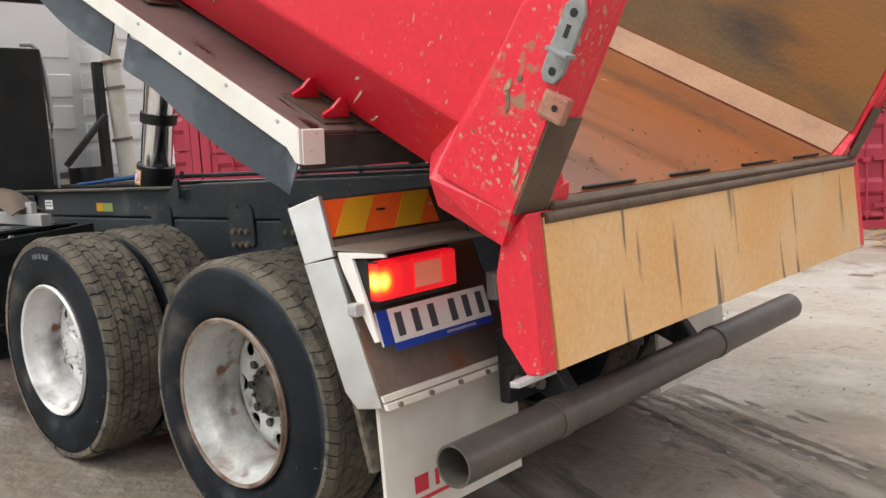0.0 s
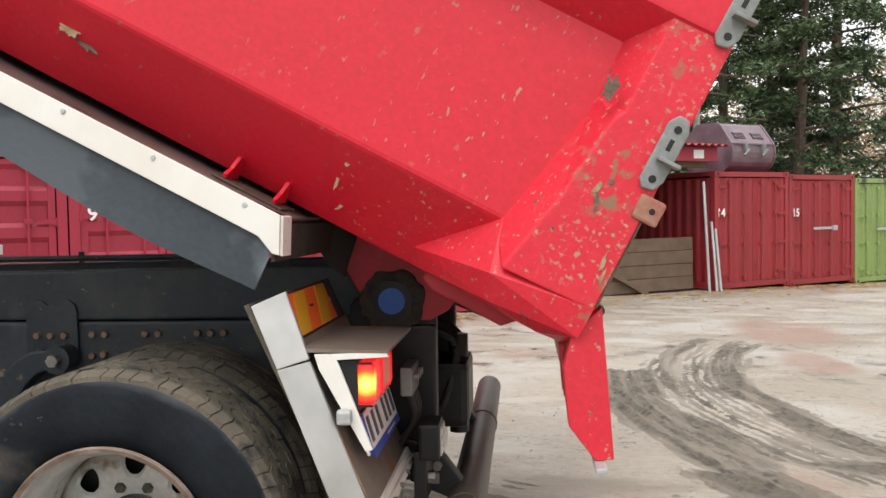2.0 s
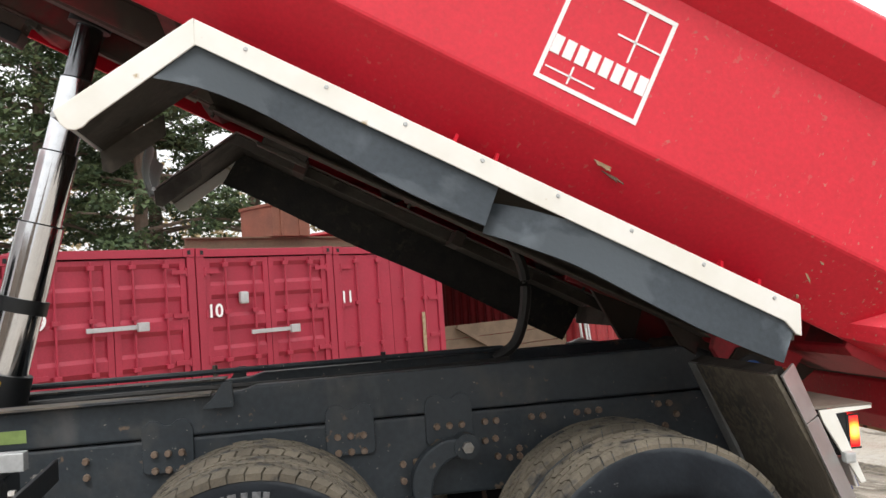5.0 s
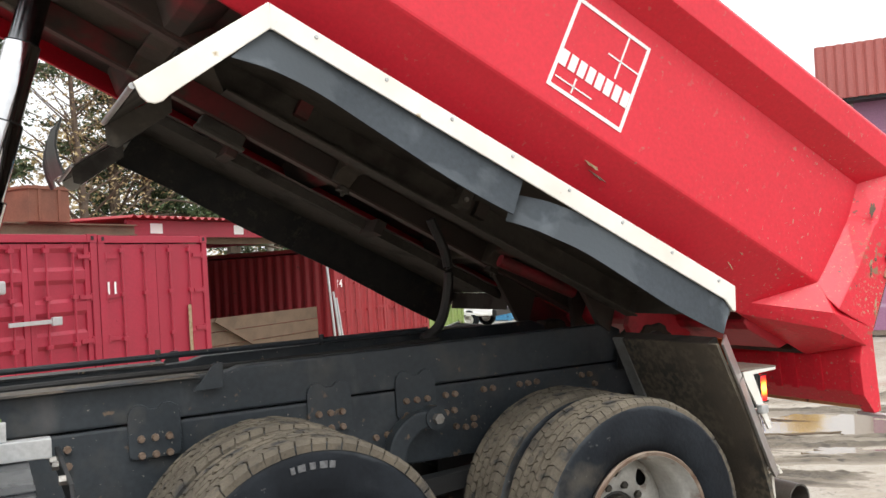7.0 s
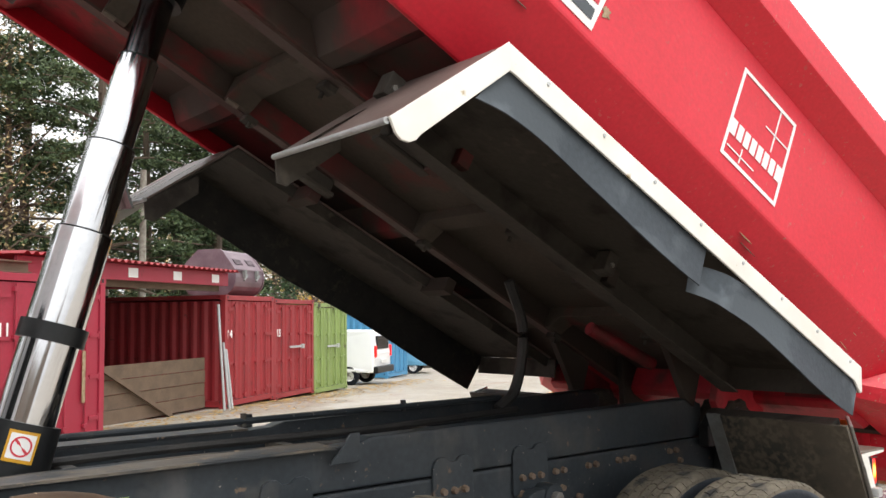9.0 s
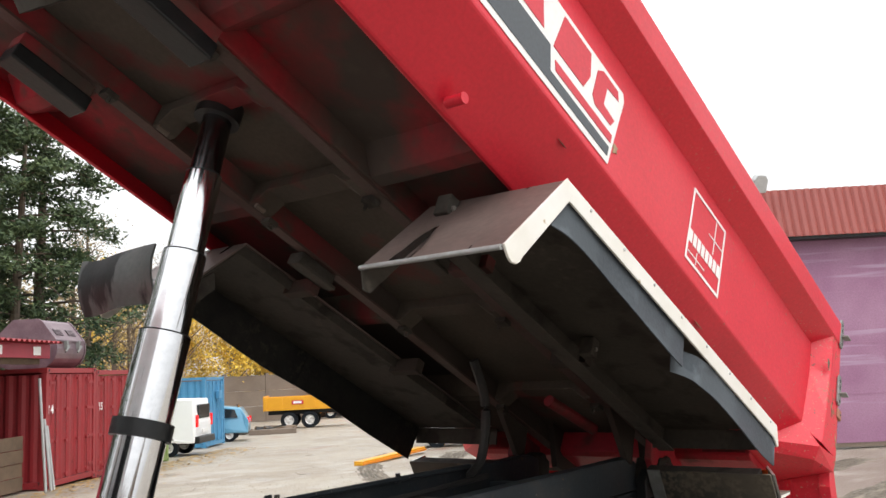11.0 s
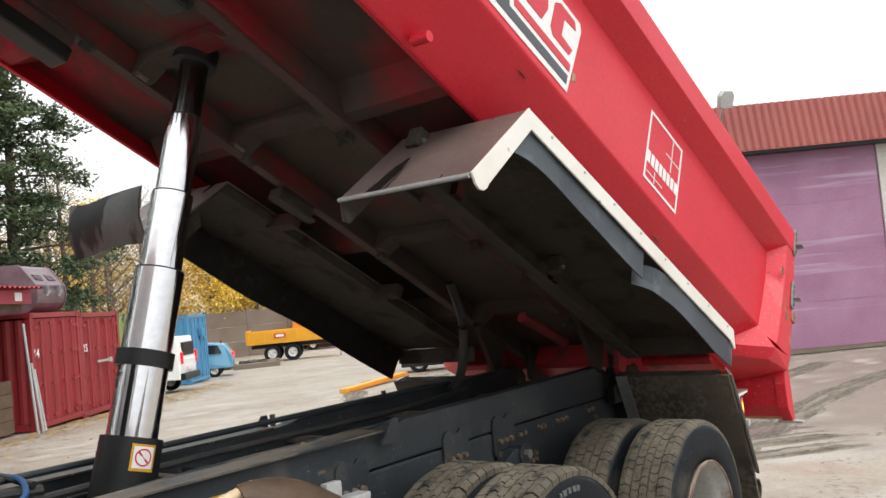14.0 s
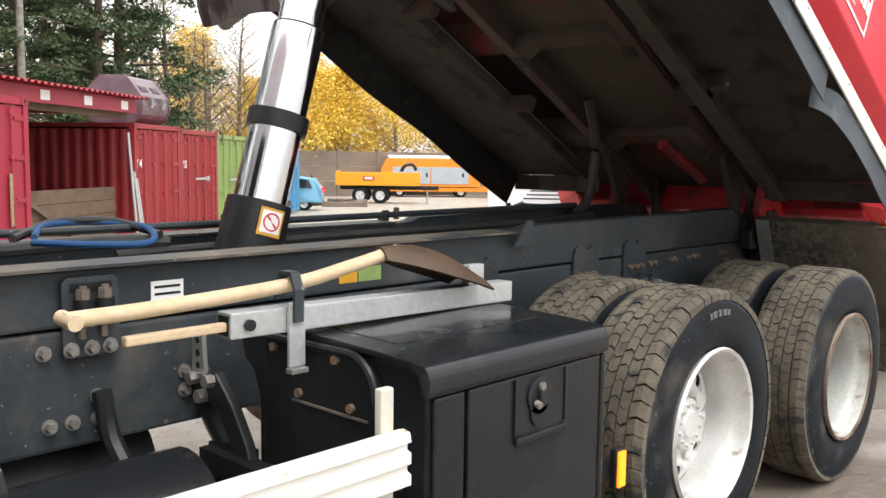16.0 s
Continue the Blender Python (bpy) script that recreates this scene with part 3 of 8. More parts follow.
def ruts(m, rgb, fine, low, high):
    """Long streaks that run round the middle of a curved track."""
    n, l = m.node_tree.nodes, m.node_tree.links
    b = n["Principled BSDF"]
    tc = n.new("ShaderNodeTexCoord")
    xyz = n.new("ShaderNodeSeparateXYZ")
    l.new(tc.outputs["Object"], xyz.inputs[0])
    flat = n.new("ShaderNodeCombineXYZ")
    l.new(xyz.outputs[0], flat.inputs[0])
    l.new(xyz.outputs[1], flat.inputs[1])
    rad = n.new("ShaderNodeVectorMath")
    rad.operation = "LENGTH"
    l.new(flat.outputs[0], rad.inputs[0])
    k = n.new("ShaderNodeMath")
    k.operation = "MULTIPLY"
    k.inputs[1].default_value = fine
    l.new(rad.outputs["Value"], k.inputs[0])
    v = n.new("ShaderNodeCombineXYZ")
    l.new(xyz.outputs[0], v.inputs[0])
    l.new(xyz.outputs[1], v.inputs[1])
    l.new(k.outputs[0], v.inputs[2])
    t = n.new("ShaderNodeTexNoise")
    t.inputs["Scale"].default_value, t.inputs["Detail"].default_value = 1.0, 7
    l.new(v.outputs[0], t.inputs["Vector"])
    r = n.new("ShaderNodeMapRange")
    r.inputs[1].default_value, r.inputs[2].default_value = low, high
    l.new(t.outputs["Fac"], r.inputs[0])
    mix = n.new("ShaderNodeMixRGB")
    l.new(b.inputs["Base Color"].links[0].from_socket, mix.inputs[1])
    mix.inputs[2].default_value = (*rgb, 1)
    l.new(r.outputs[0], mix.inputs[0])
    l.new(mix.outputs[0], b.inputs["Base Color"])
    bp = n.new("ShaderNodeBump")
    bp.inputs["Strength"].default_value, bp.inputs["Distance"].default_value = 0.8, 0.05
    l.new(t.outputs["Fac"], bp.inputs["Height"])
    l.new(b.inputs["Normal"].links[0].from_socket, bp.inputs["Normal"])
    l.new(bp.outputs[0], b.inputs["Normal"])


ruts(CHURN, (0.24, 0.205, 0.160), 14.0, 0.50, 0.66)
def thin_edges(m, rgb):
    """Lets the pale earth show through where the churned layer thins out."""
    n, l = m.node_tree.nodes, m.node_tree.links
    b = n["Principled BSDF"]
    at = n.new("ShaderNodeAttribute")
    at.attribute_name = "churn"
    r = n.new("ShaderNodeMapRange")
    r.inputs[1].default_value, r.inputs[2].default_value = 0.12, 0.75
    l.new(at.outputs["Fac"], r.inputs[0])
    mix = n.new("ShaderNodeMixRGB")
    mix.inputs[1].default_value = (*rgb, 1)
    l.new(b.inputs["Base Color"].links[0].from_socket, mix.inputs[2])
    l.new(r.outputs[0], mix.inputs[0])
    l.new(mix.outputs[0], b.inputs["Base Color"])


thin_edges(CHURN, (0.315, 0.275, 0.222))
clods(CHURN, 20.0, 0.8, 0.05)
clods(GROUND, 28.0, 0.5, 0.02)
WATER = material("puddle_water", (0.16, 0.125, 0.092), 0.05, 0, (0.19, 0.150, 0.112), 1.0, 20, 0.01, 0.5, 0.06)

# ---- mesh helpers ----
def box(bm, x0, x1, y0, y1, z0, z1, m=None):
    vs = [bm.verts.new((x, y, z)) for x in (x0, x1) for y in (y0, y1) for z in (z0, z1)]
    for f in ((0, 1, 3, 2), (4, 6, 7, 5), (0, 4, 5, 1), (2, 3, 7, 6), (0, 2, 6, 4), (1, 5, 7, 3)):
        bm.faces.new([vs[i] for i in f])
    if m is not None:
        bmesh.ops.transform(bm, matrix=m, verts=vs)
    return vs


def prism(bm, pts, a, b, axis="y"):
    """A closed outline, drawn in the plane across an axis, pushed out from a to b along it: (x, z) for y, (y, z) for x, (x, y) for z."""
    def at(p, k):
        return {"y": (p[0], k, p[1]), "x": (k, p[0], p[1]), "z": (p[0], p[1], k)}[axis]
    va, vb = [bm.verts.new(at(p, a)) for p in pts], [bm.verts.new(at(p, b)) for p in pts]
    n = len(pts)
    bm.faces.new(va)
    bm.faces.new(vb[::-1])
    for i in range(n):
        bm.faces.new((va[i], va[(i + 1) % n], vb[(i + 1) % n], vb[i]))
    return va + vb


def tube(bm, p0, p1, r0, r1=None, n=20, cap=True):
    p0, p1 = Vector(p0), Vector(p1)
    r1 = r0 if r1 is None else r1
    q = (p1 - p0).to_track_quat("Z", "Y").to_matrix()
    rings = []
    for p, r in ((p0, r0), (p1, r1)):
        rings.append([bm.verts.new(p + q @ Vector((r * math.cos(2 * math.pi * i / n), r * math.sin(2 * math.pi * i / n), 0))) for i in range(n)])
    for i in range(n):
        bm.faces.new((rings[0][i], rings[0][(i + 1) % n], rings[1][(i + 1) % n], rings[1][i]))
    if cap:
        bm.faces.new(rings[0][::-1])
        bm.faces.new(rings[1])


def path_tube(bm, pts, r, n=8, taper=1.0):
    """A bent round bar or hose through the points."""
    pts = [Vector(p) for p in pts]
    rings = []
    for i, p in enumerate(pts):
        d = (pts[min(i + 1, len(pts) - 1)] - pts[max(i - 1, 0)]).normalized()
        q = d.to_track_quat("Z", "Y").to_matrix()
        k = r * (1 + (taper - 1) * i / max(1, len(pts) - 1))
        rings.append([bm.verts.new(p + q @ Vector((k * math.cos(2 * math.pi * j / n), k * math.sin(2 * math.pi * j / n), 0))) for j in range(n)])
    for a, b in zip(rings, rings[1:]):
        for j in range(n):
            bm.faces.new((a[j], a[(j + 1) % n], b[(j + 1) % n], b[j]))
    bm.faces.new(rings[0][::-1])
    bm.faces.new(rings[-1])


def smooth_path(pts, steps=6):
    """Points of a Catmull-Rom curve through pts."""
    p = [Vector(q) for q in pts]
    p = [p[0] * 2 - p[1]] + p + [p[-1] * 2 - p[-2]]
    out = []
    for i in range(1, len(p) - 2):
        for s in range(steps):
            t = s / steps
            out.append(0.5 * (2 * p[i] + (p[i + 1] - p[i - 1]) * t + (2 * p[i - 1] - 5 * p[i] + 4 * p[i + 1] - p[i + 2]) * t * t + (3 * p[i] - p[i - 1] - 3 * p[i + 1] + p[i + 2]) * t ** 3))
    return out + [p[-2]]


def lathe(bm, prof, n=48, m=None, closed=False):
    """A profile of (radius, y) turned about the y axis."""
    rings = [[bm.verts.new((r * math.cos(2 * math.pi * i / n), y, r * math.sin(2 * math.pi * i / n))) for i in range(n)] for r, y in prof]
    pairs = list(zip(rings, rings[1:])) + ([(rings[-1], rings[0])] if closed else [])
    for a, b in pairs:
        for i in range(n):
            bm.faces.new((a[i], a[(i + 1) % n], b[(i + 1) % n], b[i]))
    if m is not None:
        bmesh.ops.transform(bm, matrix=m, verts=[v for r in rings for v in r])


def finish(name, bm, mat, bevel=0.0, smooth=False):
    bmesh.ops.recalc_face_normals(bm, faces=bm.faces)
    if bevel:
        sharp = [e for e in bm.edges if len(e.link_faces) == 2 and e.calc_face_angle(0) > 0.5]
        bmesh.ops.bevel(bm, geom=sharp, offset=bevel, segments=2, affect="EDGES", profile=0.6, clamp_overlap=True)
    me = bpy.data.meshes.new(name)
    bm.to_mesh(me)
    bm.free()
    me.materials.append(mat)
    if smooth:
        for p in me.polygons:
            p.use_smooth = True
        me.set_sharp_from_angle(angle=radians(35))
    return me


def part(name, bm, mat, parent=None, label="", m=None, bevel=0.0, smooth=False):
    me = bm if isinstance(bm, bpy.types.Mesh) else finish(name, bm, mat, bevel, smooth)
    ob = new(name, me)
    ob.parent = parent
    if m is not None:
        ob.matrix_local = m
    return tagged(ob, label)


def thing(name, label, category, group="", m=None, kind=""):
    ob = tagged(new(name), label, category, group, kind)
    ob.empty_display_size = 0.2
    if m is not None:
        ob.matrix_world = m
    return ob


def plate(name, parent, mat, pts, a, b, axis="y", label="", bevel=0.0, m=None):
    bm = bmesh.new()
    prism(bm, pts, a, b, axis)
    return part(name, bm, mat, parent, label, m, bevel)


def block(name, parent, mat, x0, x1, y0, y1, z0, z1, label="", bevel=0.0, m=None, turn=None):
    bm = bmesh.new()
    box(bm, x0, x1, y0, y1, z0, z1, turn)
    return part(name, bm, mat, parent, label, m, bevel)


def rod(name, parent, mat, p0, p1, r, r1=None, label="", n=16, m=None):
    bm = bmesh.new()
    tube(bm, p0, p1, r, r1, n)
    return part(name, bm, mat, parent, label, m, 0, True)


def hose(name, parent, mat, pts, r, label="", m=None):
    bm = bmesh.new()
    path_tube(bm, smooth_path(pts), r)
    return part(name, bm, mat, parent, label, m, 0, True)

# ---- ground ----
def ground_height(x, y):
    """The yard drains away gently from the truck."""
    fall = -0.0155 * 55 * math.tanh(x / 55) - 0.0145 * 90 * math.tanh(y / 90) - 0.025
    far = 1 - math.exp(-((x + 1) ** 2 + (y + 1) ** 2) / 60.0)
    return fall + far * 0.03 * noise.noise((x * 0.35, y * 0.35, 0)) * math.exp(-(x * x + y * y) / 1500.0)


def stand(x, y, turn=0.0, lift=0.0):
    """A place on the ground."""
    return pose(x, y, ground_height(x, y) + lift, 0, 0, turn)


def build_ground():
    n, size = 150, 900.0
    c = [math.sinh((i / (n - 1) * 2 - 1) * 6.2) / math.sinh(6.2) * size for i in range(n)]
    verts = [(4 + a, 6 + b, 0.0) for a in c for b in c]
    verts = [(x, y, ground_height(x, y) + 0.008 * noise.noise((x * 2.3, y * 2.3, 3))) for x, y, z in verts]
    faces = [(i * n + j, (i + 1) * n + j, (i + 1) * n + j + 1, i * n + j + 1) for i in range(n - 1) for j in range(n - 1)]
    me = bpy.data.meshes.new("ground")
    me.from_pydata(verts, [], faces)
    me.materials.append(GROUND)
    for p in me.polygons:
        p.use_smooth = True
    return tagged(new("ground", me), "wet beige dirt and gravel yard with puddles", "ground", "", "structure")


build_ground()


def tyre_track(cx, cy, r, width, a0, a1, seed, depth=1.0, cover=1.0):
    """A curved band of churned gravel, ridged along its length, that thins out into the yard at its edges."""
    step = 0.022 if r < 10 else 0.05
    na = min(520, max(60, int(radians(a1 - a0) * r / step)))
    nr = max(14, int(width / 0.02))
    verts, faces, churn = [], [], []
    for i in range(na + 1):
        a = radians(a0 + (a1 - a0) * i / na)
        edge = min(i, na - i) / na
        run = r * a
        for j in range(nr + 1):
            t = j / nr
            rr = r + (t - 0.5) * width * (1 + 0.35 * noise.noise((run * 0.8, seed * 3, 0))) + 0.10 * noise.noise((run * 0.9, seed, 0))
            x, y = cx + rr * math.cos(a), cy + rr * math.sin(a)
            h = 0.006 * math.sin((rr - r) * 70 + 5 * noise.noise((x * 1.4, y * 1.4, seed))) + 0.012 * noise.noise((run * 2.5, rr * 14, seed)) + 0.012 * noise.noise((x * 19, y * 19, seed))
            ragged = noise.noise((run * 1.3, rr * 5, seed + 4)) + 0.6 * noise.noise((run * 5, rr * 16, seed + 7))
            fade = min(1.0, 4 * edge, 2.2 * min(t, 1 - t))
            thick = min(1.0, max(0.0, fade * 1.7 + 0.55 * ragged)) if fade > 0.001 else 0.0
            verts.append((x - cx, y - cy, ground_height(x, y) - 0.010 + depth * thick * (0.022 + h)))
            churn.append(thick * cover * (1.0 if cover == 1.0 else max(0.0, min(1.6, 0.9 + 1.6 * noise.noise((run * 0.5, rr * 6, seed + 2))))))
    for i in range(na):
        for j in range(nr):
            k = i * (nr + 1) + j
            faces.append((k, k + nr + 1, k + nr + 2, k + 1))
    me = bpy.data.meshes.new("tyre_track")
    me.from_pydata(verts, [], faces)
    me.materials.append(CHURN)
    me.attributes.new("churn", "FLOAT", "POINT").data.foreach_set("value", churn)
    me.polygons.foreach_set("use_smooth", [True] * len(faces))
    track = new("tyre_track", me)
    track.location = (cx, cy, 0)
    tagged(track, "dark churned gravel tyre track curving over the yard", "track", "tyre tracks", "stuff")


def puddle(x, y, rx, ry, turn, seed):
    bm = bmesh.new()
    pts = []
    for i in range(160):
        a = 2 * math.pi * i / 160
        k = 1 + 0.6 * noise.noise((math.cos(a) * 1.3, math.sin(a) * 1.3, seed)) + 0.30 * noise.noise((math.cos(a) * 5, math.sin(a) * 5, seed)) + 0.16 * noise.noise((math.cos(a) * 13, math.sin(a) * 13, seed)) + 0.12 * noise.noise((math.cos(a) * 31, math.sin(a) * 31, seed))
        pts.append((rx * k * math.cos(a), ry * k * math.sin(a)))
    prism(bm, pts, -0.02, 0.0, "z")
    part("puddle", bm, WATER, None, "", stand(x, y, 0, 0.012) @ pose(0, 0, 0, math.degrees(-0.0145), math.degrees(0.0155), turn))
    tagged(scene.collection.objects[-1], "shallow muddy rain puddle lying on the yard", "puddle", "puddles", "structure")


# ---- containers ----
ROW_TURN = 36.2


def row_pose(x, y, k=0.0, back=0.0, z=0.0):
    a = radians(ROW_TURN)
    x, y = x + k * math.cos(a) - back * math.sin(a), y + k * math.sin(a) + back * math.cos(a)
    return stand(x, y, ROW_TURN, z)


ROW_A, ROW_B = (-4.597, 7.262), (5.293, 15.89)
CW, CD, CH = 2.42, 6.06, 2.59


def corrugated(bm, length, height, depth=0.036, pitch=0.28):
    """A wall sheet in the x-z plane with trapezoid waves along x."""
    pts, x = [], 0.0
    while x < length - 1e-6:
        for dx, y in ((0, 0), (0.07, 0), (0.14, depth), (0.21, depth)):
            if x + dx < length:
                pts.append((x + dx, y))
        x += pitch
    pts.append((length, 0))
    back = [(px, py + 0.006) for px, py in reversed(pts)]
    return prism(bm, pts + back, 0, height, "z")


def text_mesh(body, size):
    cu = bpy.data.curves.new("number", "FONT")
    cu.body, cu.size, cu.extrude = body, size, 0.002
    cu.offset = size * 0.02
    tmp = bpy.data.objects.new("number", cu)
    me = bpy.data.meshes.new_from_object(tmp)
    bpy.data.objects.remove(tmp)
    me.materials.clear()
    me.materials.append(DECAL)
    return me


def door_mesh(width, height, style, mat):
    bm = bmesh.new()
    if style == "ribbed":
        n = 5
        band = height / n
        pts = [(0.05, 0.0)]
        for i in range(n):
            z = i * band
            pts += [(0.0, z + 0.10 * band), (0.0, z + 0.14 * band), (0.035, z + 0.26 * band), (0.035, z + 0.72 * band), (0.0, z + 0.86 * band)]
        pts += [(0.0, height), (0.05, height)]
        prism(bm, pts, 0.09, width - 0.09, "x")
        box(bm, 0, 0.09, -0.002, 0.05, 0, height)
        box(bm, width - 0.09, width, -0.002, 0.05, 0, height)
    elif style == "upright":
        pts = [(0, 0.05)]
        for i in range(3):
            x = width * (i + 0.08) / 3
            pts += [(x, 0), (x + 0.05, 0.03), (x + 0.18, 0.03), (x + 0.23, 0)]
        pts += [(width, 0), (width, 0.05)]
        prism(bm, pts, 0.0, height, "z")
    else:
        box(bm, 0, width, 0, 0.05, 0, height)
        for k in range(7):
            box(bm, 0.04 + 0.13 * (k % 2), 0.10 + 0.13 * (k % 2), -0.006, 0, 0.2 + 0.3 * k, 0.23 + 0.3 * k)
    return finish("door", bm, mat, 0.004)


def container(m, mat, label, number="", style="ribbed", group="row of shipping containers", bar=1.33, num_z=1.62, num_x=0.22):
    top = thing("shipping_container", label, "container", group, m)
    bm = bmesh.new()
    vs = corrugated(bm, CD - 0.2, CH - 0.30)
    bmesh.ops.transform(bm, matrix=pose(0.05, CD - 0.1, 0.16, 0, 0, -90), verts=vs)
    part("side_wall", bm, mat, top)
    bm = bmesh.new()
    vs = corrugated(bm, CD - 0.2, CH - 0.30)
    bmesh.ops.transform(bm, matrix=pose(CW - 0.05, 0.1, 0.16, 0, 0, 90), verts=vs)
    part("side_wall", bm, mat, top)
    bm = bmesh.new()
    vs = corrugated(bm, CW - 0.2, CH - 0.30)
    bmesh.ops.transform(bm, matrix=pose(0.1, CD - 0.08, 0.16), verts=vs)
    part("end_wall", bm, mat, top)
    block("roof", top, mat, 0.03, CW - 0.03, 0.03, CD - 0.03, CH - 0.06, CH - 0.03)
    block("floor_pan", top, BLACK, 0.03, CW - 0.03, 0.03, CD - 0.03, 0.10, 0.17)
    post = finish("corner_post", (lambda b: (box(b, 0, 0.13, 0, 0.12, 0.12, CH - 0.12), b)[1])(bmesh.new()), mat, 0.006)
    cast = finish("corner_casting", (lambda b: (box(b, 0, 0.18, 0, 0.16, 0, 0.118), box(b, 0.06, 0.12, -0.003, 0, 0.03, 0.09), b)[2])(bmesh.new()), mat, 0.008)
    hole = finish("casting_hole", (lambda b: (box(b, 0.065, 0.115, -0.006, -0.003, 0.03, 0.09), b)[1])(bmesh.new()), BLACK)
    for x, y, t in ((0, 0, 0), (CW, CD, 180)):
        part("corner_post", post, mat, top, "", pose(x, y, 0, 0, 0, t))
    for x, y, t in ((CW, 0, 90), (0, CD, -90)):
        part("corner_post", post, mat, top, "", pose(x, y, 0, 0, 0, t))
    for x in (0, CW - 0.18):
        for z in (0, CH - 0.118):
            c = part("corner_casting", cast, mat, top, "", pose(x, -0.01, z))
            part("casting_hole", hole, BLACK, c)
            part("corner_casting", cast, mat, top, "", pose(x + 0.18, CD + 0.01, z, 0, 0, 180))
    block("header", top, mat, 0.13, CW - 0.13, 0.0, 0.10, CH - 0.12, CH - 0.01, bevel=0.006)
    block("sill", top, mat, 0.13, CW - 0.13, 0.0, 0.10, 0.04, 0.16, bevel=0.006)
    for x in (0.01, CW - 0.11):
        block("side_rail", top, mat, x, x + 0.10, 0.16, CD - 0.16, CH - 0.10, CH - 0.005)
        block("side_rail", top, mat, x, x + 0.10, 0.16, CD - 0.16, 0.03, 0.17)
    dw, dh = (CW - 0.28) / 2, CH - 0.30
    dm = door_mesh(dw, dh, style, mat)
    rodm = finish("lock_bar", (lambda b: (tube(b, (0, 0, 0.02), (0, 0, dh - 0.02), 0.017, n=10), b)[1])(bmesh.new()), mat, 0, True)
    keep = finish("bar_keeper", (lambda b: (box(b, -0.05, 0.05, -0.02, 0.035, -0.03, 0.03), b)[1])(bmesh.new()), mat, 0.006)
    hinge = finish("hinge", (lambda b: (box(b, -0.12, 0.10, -0.012, 0.01, -0.03, 0.03), tube(b, (-0.12, -0.01, -0.06), (-0.12, -0.01, 0.06), 0.02, n=10), b)[2])(bmesh.new()), mat)
    for i in range(2):
        d = part("door", dm, mat, top, "", pose(0.135 + i * (dw + 0.01), 0.025, 0.16))
        for k in (0.30, 0.74):
            x = dw * (k if i == 0 else 1 - k)
            part("lock_bar", rodm, mat, d, "", pose(x, -0.03, 0))
            for z in (0.10, dh * 0.36, dh * 0.66, dh - 0.10):
                part("bar_keeper", keep, mat, d, "", pose(x, -0.03, z))
        for z in (0.2, 0.85, 1.5, 2.1):
            part("hinge", hinge, mat, d, "", pose(0.12 if i == 0 else dw - 0.12, -0.012, z, 0, 0, 0 if i == 0 else 180))
    if bar:
        block("lock_handle", top, GALV, 0.82, 1.62, -0.055, -0.03, bar - 0.03, bar + 0.03, "galvanised locking bar", bevel=0.006)
        block("padlock_box", top, GALV, 1.50, 1.66, -0.085, -0.035, bar - 0.06, bar + 0.06, "galvanised lock box", bevel=0.01)
    if number:
        part("painted_number", text_mesh(number, 0.26), DECAL, top, "white painted number", pose(num_x, -0.006, num_z, 90, 0, 0))
    return top


def container_row():
    lab = "dusky red steel shipping container with closed ribbed doors"
    for k in range(-4, 0):
        container(row_pose(*ROW_A, k * 2.44, 0, -0.22), C_RED, lab, "", "ribbed")
    container(row_pose(*ROW_A, 0, 0, -0.12), C_RED, lab + " numbered nine", "9", bar=1.55, num_z=1.61)
    c = container(row_pose(*ROW_A, 2.44, 0, -0.07), C_RED, lab + " numbered ten", "10", bar=1.35, num_z=1.61, num_x=0.13)
    block("vent_cowl", c, GALV, 0.66, 0.80, -0.06, 0.02, 1.77, 1.95, "pale vent cowl", bevel=0.03)
    c = container(row_pose(*ROW_A, 4.88, 0, -0.03), C_RED, "dusky red shipping container with smooth dented doors, numbered eleven", "11", "plain", bar=0, num_z=1.69, num_x=0.10)
    block("wood_strip", c, TAN_SCAR, 1.86, 1.93, -0.028, -0.012, 0.62, 1.42, "split tan strip on the door", bevel=0.006)
    container(row_pose(*ROW_B, 0), C_RED2, "dark red shipping container beside the open shed", "14", "upright", bar=0, num_z=1.60, num_x=0.06)
    container(row_pose(*ROW_B, 2.44), C_RED2, "dark red shipping container with a locking bar", "15", "upright", num_z=1.62, num_x=0.10)
    container(row_pose(*ROW_B, 4.90), C_GREEN, "weathered light green shipping container", "", "upright")


container_row()


